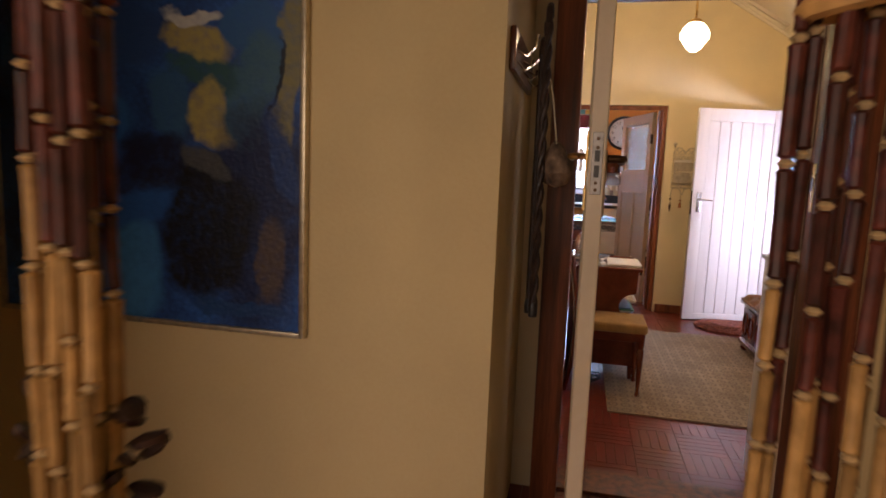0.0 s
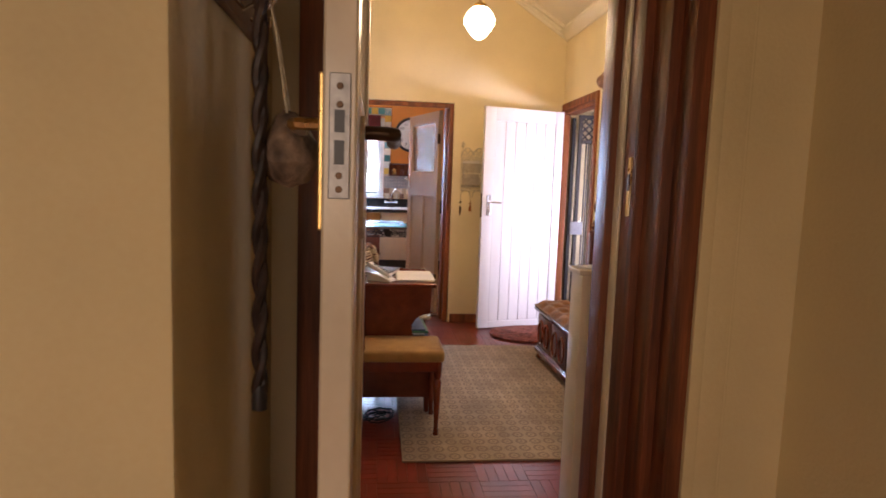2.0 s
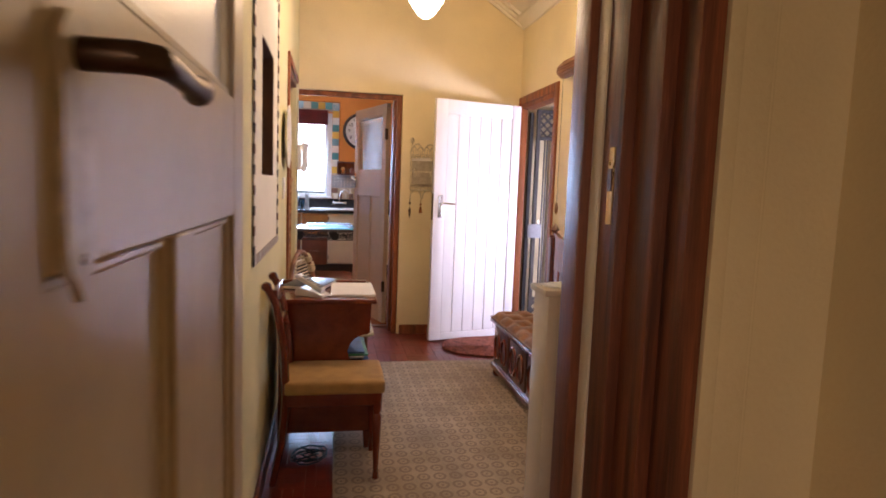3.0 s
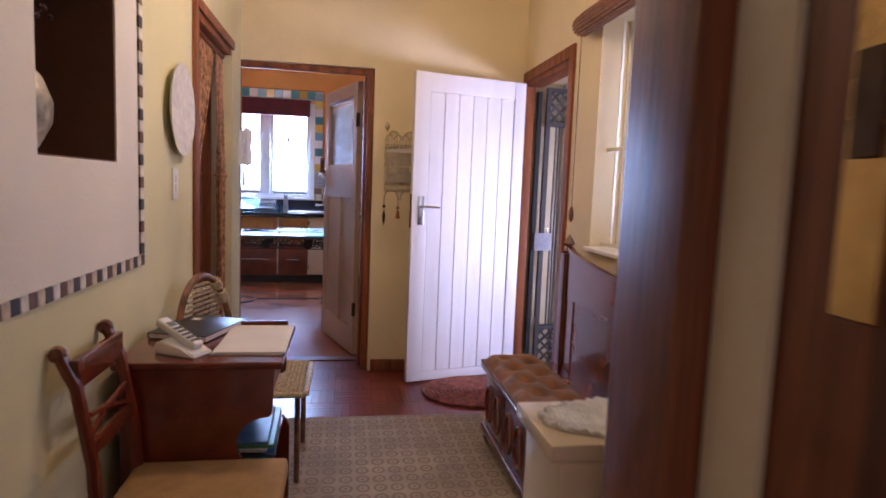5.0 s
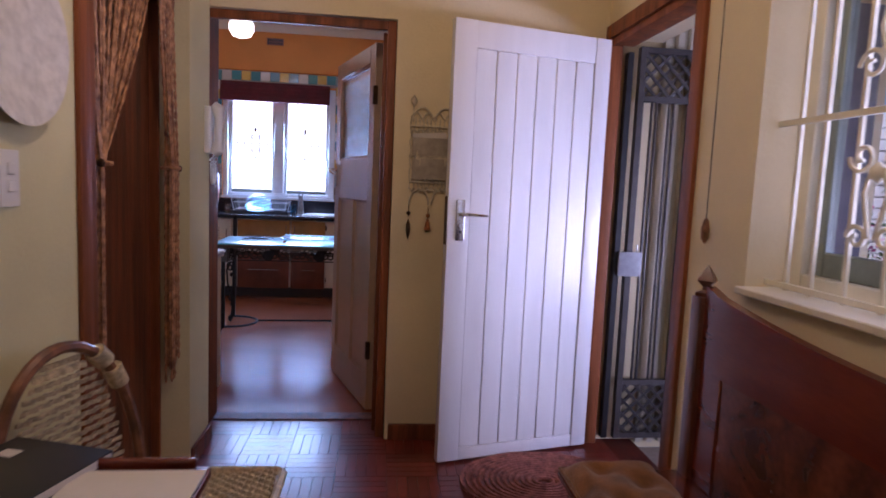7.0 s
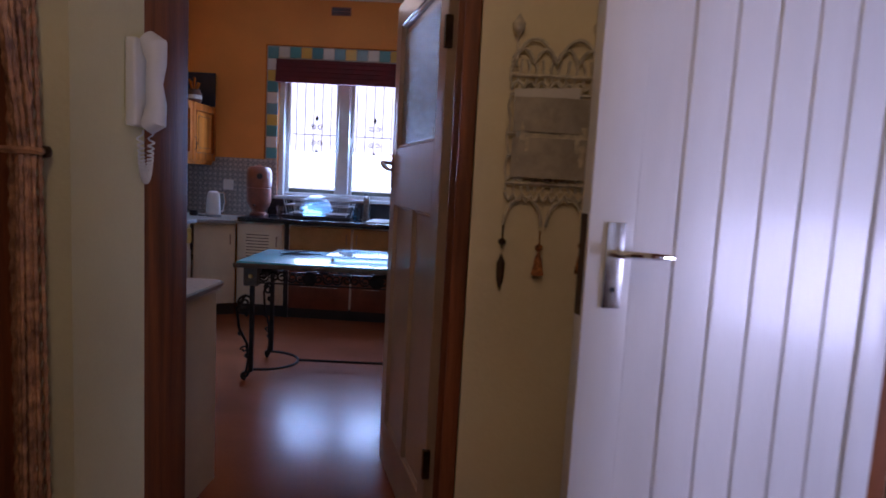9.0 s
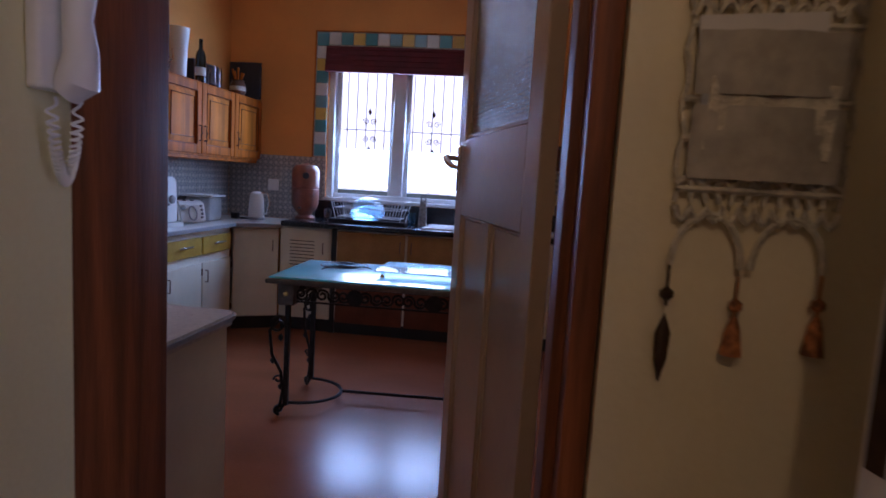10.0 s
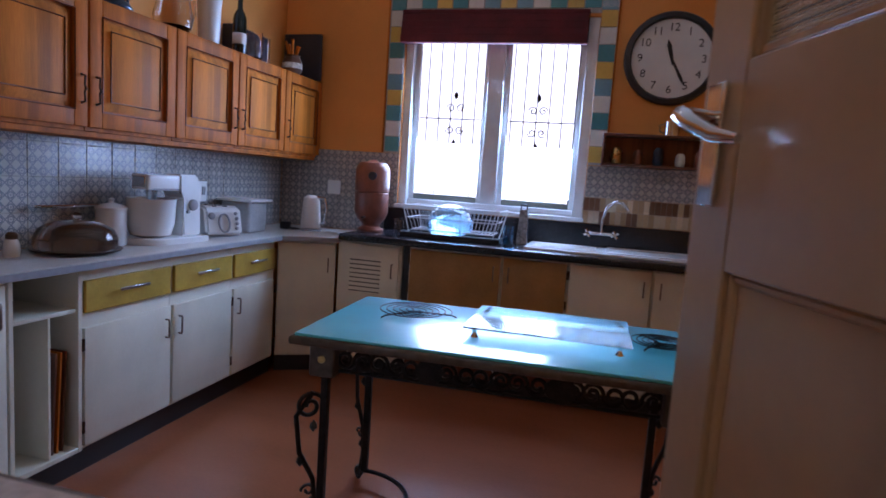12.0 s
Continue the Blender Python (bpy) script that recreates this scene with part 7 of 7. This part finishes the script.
# ---- painting ----
pic = thing("framed_painting", pose(-1.158, 1.438, 0.832), "large abstract blue painting in a thin silver-gold frame", "painting")
PW, PH = 0.555, 1.42
CANVAS = material("blue_painted_canvas", (0.022, 0.10, 0.38), 0.5, vary=0.4, scale=2.6, dark=(0.008, 0.022, 0.09), bump=0.25, bump_scale=70, warp=1.6)
part("canvas", bx((-PW + 0.012, -0.018, 0.012), (PW - 0.012, -0.002, PH - 0.012)), CANVAS, pic)
SILVER = material("silver_gold_frame", (0.62, 0.55, 0.40), 0.35, 0.7, vary=0.1, scale=30)
for lo, hi in (((-PW, 0.0), (-PW + 0.016, PH)), ((PW - 0.016, 0.0), (PW, PH)), ((-PW + 0.016, 0.0), (PW - 0.016, 0.016)), ((-PW + 0.016, PH - 0.016), (PW - 0.016, PH))):
    part("frame_bar", bx((lo[0], -0.032, lo[1]), (hi[0], -0.001, hi[1]), 0.003, 2), SILVER, pic)


ct = CANVAS.node_tree


def cnode(kind, **settings):
    n = ct.nodes.new(kind)
    for k, v in settings.items():
        n.inputs[int(k[1:])].default_value = v
    return n


def cmath(op, a, b=0.0, clamp=False):
    q = ct.nodes.new("ShaderNodeMath")
    q.operation, q.use_clamp = op, clamp
    for i, v in enumerate((a, b)):
        if isinstance(v, (int, float)):
            q.inputs[i].default_value = v
        else:
            ct.links.new(v, q.inputs[i])
    return q.outputs[0]


# brushed coordinates: the paint's outlines waver at two sizes
place = cnode("ShaderNodeTexCoord")
sweep, hair = cnode("ShaderNodeTexNoise", i2=4.0, i3=3.0), cnode("ShaderNodeTexNoise", i2=38.0, i3=3.0)
at = place.outputs["Object"]
for noisy, amount in ((sweep, 0.20), (hair, 0.03)):
    ct.links.new(place.outputs["Object"], noisy.inputs[0])
    shift, add = ct.nodes.new("ShaderNodeVectorMath"), ct.nodes.new("ShaderNodeVectorMath")
    shift.operation, add.operation = "MULTIPLY_ADD", "ADD"
    ct.links.new(noisy.outputs["Color"], shift.inputs[0])
    shift.inputs[1].default_value, shift.inputs[2].default_value = (amount,) * 3, (-amount / 2,) * 3
    ct.links.new(at, add.inputs[0]), ct.links.new(shift.outputs[0], add.inputs[1])
    at = add.outputs[0]
parts_of = ct.nodes.new("ShaderNodeSeparateXYZ")
ct.links.new(at, parts_of.inputs[0])
cx_, cz_ = parts_of.outputs[0], parts_of.outputs[2]
CP = ct.nodes["Principled BSDF"]
paint = [CP.inputs["Base Color"].links[0].from_socket]


def dab(x, z, rx, rz, turn, colour, soft=0.30):
    """A soft-edged patch of paint, an oval about x and z, with a broken inner tone."""
    c, w = math.cos(radians(turn)), math.sin(radians(turn))
    dx, dz = cmath("SUBTRACT", cx_, x), cmath("SUBTRACT", cz_, z)
    u = cmath("DIVIDE", cmath("ADD", cmath("MULTIPLY", dx, c), cmath("MULTIPLY", dz, w)), rx)
    v = cmath("DIVIDE", cmath("SUBTRACT", cmath("MULTIPLY", dz, c), cmath("MULTIPLY", dx, w)), rz)
    d = cmath("SQRT", cmath("ADD", cmath("MULTIPLY", u, u), cmath("MULTIPLY", v, v)))
    cover = cmath("DIVIDE", cmath("SUBTRACT", 1.0 + soft / 2, d), soft, True)
    cover = cmath("MULTIPLY", cover, cmath("ADD", 0.38, hair.outputs[0]), True)
    mix = ct.nodes.new("ShaderNodeMix")
    mix.data_type = "RGBA"
    mix.inputs["B"].default_value = (*colour, 1)
    ct.links.new(cover, mix.inputs["Factor"]), ct.links.new(paint[0], mix.inputs["A"])
    paint[0] = mix.outputs["Result"]


dab(-0.086, 0.898, 0.191, 0.108, 0, (0.02, 0.07, 0.25))
dab(-0.172, 0.608, 0.141, 0.121, 0, (0.03, 0.15, 0.48))
dab(-0.022, 0.386, 0.211, 0.072, 8, (0.02, 0.12, 0.46))
dab(-0.055, 0.151, 0.120, 0.173, -12, (0.05, 0.24, 0.58))
dab(-0.261, 0.301, 0.042, 0.143, 8, (0.1, 0.34, 0.68))
dab(0.116, 0.682, 0.070, 0.123, 28, (0.03, 0.12, 0.28))
dab(0.391, 0.905, 0.108, 0.096, 0, (0.03, 0.13, 0.36))
dab(0.506, 0.803, 0.048, 0.299, -4, (0.26, 0.25, 0.12))
dab(0.383, 0.725, 0.062, 0.158, -14, (0.05, 0.15, 0.24))
dab(0.226, 0.777, 0.128, 0.056, -25, (0.03, 0.11, 0.13))
dab(0.205, 0.868, 0.127, 0.052, -28, (0.42, 0.37, 0.13))
dab(0.255, 0.657, 0.064, 0.096, 18, (0.4, 0.35, 0.12))
dab(0.187, 0.952, 0.102, 0.024, -6, (0.62, 0.66, 0.66))
dab(0.064, 0.530, 0.119, 0.084, 0, (0.008, 0.014, 0.05))
dab(0.404, 0.351, 0.148, 0.330, 0, (0.008, 0.02, 0.085))
dab(0.486, 0.517, 0.043, 0.148, 12, (0.012, 0.055, 0.22))
dab(0.219, 0.313, 0.147, 0.214, -8, (0.004, 0.006, 0.012))
dab(0.441, 0.216, 0.051, 0.120, 12, (0.1, 0.075, 0.07))
dab(0.341, 0.069, 0.183, 0.032, -3, (0.012, 0.06, 0.2))
dab(0.230, 0.515, 0.074, 0.041, -20, (0.08, 0.09, 0.1))
dab(0.453, 0.777, 0.010, 0.110, -4, (0.004, 0.008, 0.02))
for k in range(4):
    dab(-0.172, 0.608, 0.085 - 0.021 * k, 0.085 - 0.021 * k, 0, ((0.008, 0.02, 0.10), (0.04, 0.17, 0.52), (0.01, 0.03, 0.14), (0.16, 0.30, 0.52))[k], 0.2)
ct.links.new(paint[0], CP.inputs["Base Color"])

# ---- bamboo strings in the opening ----
BAM_DARK = material("dark_stained_bamboo", (0.10, 0.022, 0.013), 0.48, vary=0.35, scale=30, piece=0.4, spec=0.3)
BAM_PALE = material("pale_bamboo", (0.46, 0.27, 0.09), 0.48, vary=0.2, scale=25, piece=0.3, spec=0.3)
KNOT = material("pale_cord_knot", (0.50, 0.36, 0.18), 0.7, vary=0.2, scale=60)


def bamboo_mesh(name, r, l, mat):
    bm = B()
    lathe(bm, [(r * 0.6, 0.0), (r * 1.02, 0.002), (r * 0.93, 0.006), (r * 0.9, l * 0.5), (r * 0.94, l - 0.006), (r * 1.05, l - 0.002), (r * 0.6, l)], seg=9)
    return mesh_of(name, bm, mat)


BAM = {(k, i): bamboo_mesh("bamboo_piece", 0.0050 + 0.0006 * i, 0.052 + 0.012 * i, (BAM_DARK, BAM_PALE)[k]) for k in (0, 1) for i in (0, 1, 2)}
bm = B()
lathe(bm, [(0.003, 0.0), (0.0065, 0.003), (0.003, 0.006)], seg=8)
BEADM = mesh_of("knot", bm, KNOT)


def bamboo_curtain(m, label, strings, z_change, z_end, seed):
    ob = thing("bamboo_curtain", m, label, "bamboo curtain")
    rnd = random.Random(seed)
    for x, y in strings:
        z, zc, ze = 2.08 - rnd.uniform(0, 0.03), z_change + rnd.uniform(-0.10, 0.06), z_end + rnd.uniform(-0.05, 0.05)
        i = 0
        while z > ze:
            i = rnd.choice((0, 1, 2))
            l = 0.052 + 0.012 * i
            z -= l + 0.007
            p = new("bamboo_piece", BAM[(1 if z < zc else 0, i)])
            p.parent, p.matrix_basis = ob, pose(x + rnd.uniform(-0.0015, 0.0015), y + rnd.uniform(-0.0015, 0.0015), z, rnd.uniform(-1.5, 1.5), rnd.uniform(-1.5, 1.5), rnd.uniform(0, 360))
            k = new("knot", BEADM)
            k.parent, k.location = ob, (x, y, z + l + 0.0005)
    return ob


left = bamboo_curtain(pose(-0.150, 0.115, 0), "dark and pale bamboo string curtain gathered beside the opening", [(-0.026 + 0.0046 * k, 0.016 * math.sin(k * 2.1)) for k in range(12)], 1.245, 1.06, 5)
right = bamboo_curtain(pose(0.362, 0.235, 0), "dark bamboo string curtain with pale ends tied beside the opening", [(-0.044 + 0.0112 * k, 0.013 * math.sin(k * 2.3)) for k in range(13)], 1.22, 0.55, 8)
for ob, x, z, r in ((right, 0.02, 1.47, 0.062), (left, 0.0, 1.475, 0.045)):
    bm = B()
    tube(bm, [(x + r * math.cos(a), 0.028 * math.sin(a), z + 0.010 * math.cos(a)) for a in [2 * math.pi * q / 20 for q in range(20)]], 0.008, 7, True)
    part("tie_ring", bm, BAM_PALE, ob, "pale cane tie ring")
rnd = random.Random(2)
for k in range(35):
    bm = B()
    lathe(bm, [(0.0, -0.006), (0.014, -0.003), (0.017, 0.002), (0.0, 0.006)], (0, 0, 0), 9, "z", 0.55)
    part("carved_bead", bm, STICK, left, "dark carved wooden bead", pose(-0.042 + 0.021 * (k % 5), 0.012 + 0.012 * math.sin(k), 1.175 - 0.018 * (k // 5) - 0.01 * (k % 2), rnd.uniform(-40, 40), rnd.uniform(-40, 40), rnd.uniform(0, 180)))
setting("trim_curtain_pole", bx((-0.95, 0.09, 2.076), (1.10, 0.27, 2.098), 0.004), JAMB_WOOD, "wooden pole over the opening")


# ---- tiles ----
def tile_pattern(m, dark, repeat):
    """Small printed rings and diamonds over each tile."""
    t = m.node_tree
    n, link = t.nodes, t.links.new
    co, sep = n.new("ShaderNodeTexCoord"), n.new("ShaderNodeSeparateXYZ")
    link(co.outputs["Object"], sep.inputs[0])

    def calc(op, a, b=0.0):
        q = n.new("ShaderNodeMath")
        q.operation = op
        for i, v in enumerate((a, b)):
            if isinstance(v, (int, float)):
                q.inputs[i].default_value = v
            else:
                link(v, q.inputs[i])
        return q.outputs[0]

    def cell(axis):
        f = calc("FRACT", calc("DIVIDE", sep.outputs[axis], repeat))
        return calc("ABSOLUTE", calc("SUBTRACT", f, 0.5))
    x, z = cell(0), cell(2)
    d = calc("SQRT", calc("ADD", calc("MULTIPLY", x, x), calc("MULTIPLY", z, z)))
    diamond = calc("ADD", x, z)
    mark = calc("MAXIMUM", calc("LESS_THAN", calc("ABSOLUTE", calc("SUBTRACT", d, 0.25)), 0.06), calc("LESS_THAN", calc("ABSOLUTE", calc("SUBTRACT", diamond, 0.5)), 0.075))
    mark = calc("MAXIMUM", mark, calc("LESS_THAN", d, 0.08))
    b = n["Principled BSDF"]
    old = b.inputs["Base Color"].links[0].from_socket
    mix = n.new("ShaderNodeMix")
    mix.data_type = "RGBA"
    mix.inputs["B"].default_value = (*dark, 1)
    link(calc("MULTIPLY", mark, 0.8), mix.inputs["Factor"]), link(old, mix.inputs["A"]), link(mix.outputs["Result"], b.inputs["Base Color"])


PRINTED = material("printed_grey_tile", (0.50, 0.46, 0.40), 0.25, vary=0.05, piece=0.06, coat=0.2)
tile_pattern(PRINTED, (0.16, 0.17, 0.20), 0.05)
GROUT = material("grey_grout", (0.42, 0.39, 0.34), 0.9, vary=0.1, scale=30)
TS = 0.15


def tile_field(name, m, nx, nz, label, top=None, wide=None):
    """A bed of grout with separate tiles on it; x runs along the wall, y comes out of it, z up."""
    h = top if top else nz * TS
    bed = tagged(part(name, bx((0, -0.004, 0), (wide or nx * TS, 0.0, h)), GROUT, None, "", m), label, "tiles", "", "structure")
    meshes = {}
    for i in range(nx):
        for j in range(nz):
            hh = min(TS, h - j * TS)
            ww = min(TS, (wide or nx * TS) - i * TS)
            key = (round(hh, 3), round(ww, 3))
            if key not in meshes:
                meshes[key] = mesh_of("tile", bx((0.0015, -0.009, 0.0015), (ww - 0.0015, -0.0041, hh - 0.0015), 0.0012), PRINTED)
            t = new("tile", meshes[key])
            t.parent, t.location = bed, (i * TS, 0, j * TS)


tile_field("trim_tiles_left", pose(-1.8395, 7.05, 0.882, 0, 0, 90), 24, 4, "printed grey and white wall tiles behind the worktop", 0.48, 3.555)
tile_field("trim_tiles_far", pose(-1.835, 10.6195, 0.882), 7, 4, "printed grey and white wall tiles beside the window", 0.566, 0.912)
tile_field("trim_tiles_right", pose(0.373, 10.6195, 1.237), 10, 2, "printed grey and white wall tiles under the shelf", 0.205, 1.42)

# coloured border round the kitchen window
BORDER = [material("border_tile_" + n, c, 0.25, vary=0.08, piece=0.12, coat=0.2) for n, c in (("teal", (0.10, 0.33, 0.36)), ("white", (0.72, 0.70, 0.64)), ("blue", (0.22, 0.42, 0.50)), ("yellow", (0.72, 0.48, 0.10)))]
bt = [mesh_of("tile", bx((0.002, -0.010, 0.002), (0.104, -0.0041, 0.104), 0.0015), c) for c in BORDER]
bm = B()
for lo, hi in (((-1.042, 1.45), (-0.925, 2.54)), ((0.372, 1.445), (0.478, 2.54)), ((-0.925, 2.40), (0.372, 2.54))):
    box(bm, (lo[0], 10.615, lo[1]), (hi[0], 10.6195, hi[1]))
bbed = tagged(part("trim_window_border", bm, GROUT), "coloured tile border round the kitchen window", "tiles", "", "structure")


def border(x, z, k):
    t = new("tile", bt[k % 4])
    t.parent, t.location = bbed, (x, 10.6192, z)


for k in range(10):
    border(-1.034, 1.46 + 0.1065 * k, (0, 1, 0, 3, 2, 1, 0, 3, 1, 0)[k])
for k in range(10):
    border(0.372, 1.46 + 0.1065 * k, (3, 1, 0, 1, 2, 3, 0, 1, 3, 2)[k])
for k in range(14):
    border(-1.034 + 0.1082 * k, 2.43, (2, 1, 0, 3, 0, 1, 2, 3)[k % 8])
setting("trim_border_edge", bx((-1.052, 10.606, 1.45), (-1.043, 10.6195, 2.55)), PINE_DARK, "thin wooden edge of the tile border")
setting("trim_border_edge_right", bx((0.479, 10.606, 1.65), (0.488, 10.6195, 2.55)), PINE_DARK, "thin wooden edge of the tile border")
setting("trim_border_edge_top", bx((-1.052, 10.606, 2.541), (0.488, 10.6195, 2.55)), PINE_DARK, "thin wooden edge of the tile border")

# mosaic of wood-toned sticks behind the tap
STONES = [material("stick_mosaic_" + n, c, 0.4, vary=0.12, piece=0.2) for n, c in (("sand", (0.50, 0.36, 0.20)), ("brown", (0.18, 0.09, 0.045)), ("pale", (0.62, 0.52, 0.36)))]
mbed = tagged(part("trim_stick_mosaic", bx((0.37, 10.614, 1.068), (1.78, 10.6195, 1.236)), GROUT), "wood-toned stick mosaic behind the tap", "tiles", "", "structure")
sm = [mesh_of("tile", bx((0.001, -0.012, 0.001), (0.0335, -0.0055, 0.082), 0.001), c) for c in STONES]
rnd = random.Random(21)
for i in range(41):
    for j in range(2):
        t = new("tile", sm[rnd.randrange(3)])
        t.parent, t.location = mbed, (0.372 + 0.0342 * i, 10.6195, 1.069 + 0.0835 * j)

# ---- parquet: squares of five fingers, turned by turns ----
FINGER = {}
for turn in (0, 1):
    lo, hi = ((0.0006, 0.0006, 0.0), (0.0454, 0.2294, 0.0115)) if turn == 0 else ((0.0006, 0.0006, 0.0), (0.2294, 0.0454, 0.0115))
    FINGER[turn] = bx(lo, hi, 0.0008)
SQ = 0.23
fmesh = {t: mesh_of("parquet_block", FINGER[t], PARQUET) for t in (0, 1)}
floor = bpy.data.objects["floor_hall_bed"]
rest = {0: [], 1: []}
for i in range(-14, 9):
    for j in range(-11, 29):
        x, y = 0.06 + i * SQ, 0.10 + j * SQ
        if x + SQ > 2.29 or y + SQ > 6.60 or (y < 2.6 and not -1.4 < x < 1.45) or (y >= 2.6 and x < -0.2) or y < -2.3:
            continue
        turn = (i + j) % 2
        near = (5.2 < y < 6.55 and 0.0 <= x < 2.1) or (1.4 < y < 3.3 and 0.0 <= x < 1.2)
        for k in range(5):
            p = (x + 0.046 * k, y, -0.012) if turn == 0 else (x, y + 0.046 * k, -0.012)
            if near:
                ob = new("parquet_block", fmesh[turn])
                ob.parent, ob.location = floor, p
            else:
                rest[turn].append(p)
verts, faces = [], []
for turn, places in rest.items():
    vs = [tuple(v.co) for v in fmesh[turn].vertices]
    fs = [tuple(p.vertices) for p in fmesh[turn].polygons]
    for p in places:
        o = len(verts)
        verts += [(a + p[0], b + p[1], c + p[2]) for a, b, c in vs]
        faces += [tuple(o + q for q in f) for f in fs]
me = bpy.data.meshes.new("parquet_field")
me.from_pydata(verts, [], faces)
me.materials.append(PARQUET)
fld = new("parquet_field", me)
fld.parent = floor
tagged(fld, "red-brown parquet blocks laid in squares", "", "", "stuff")
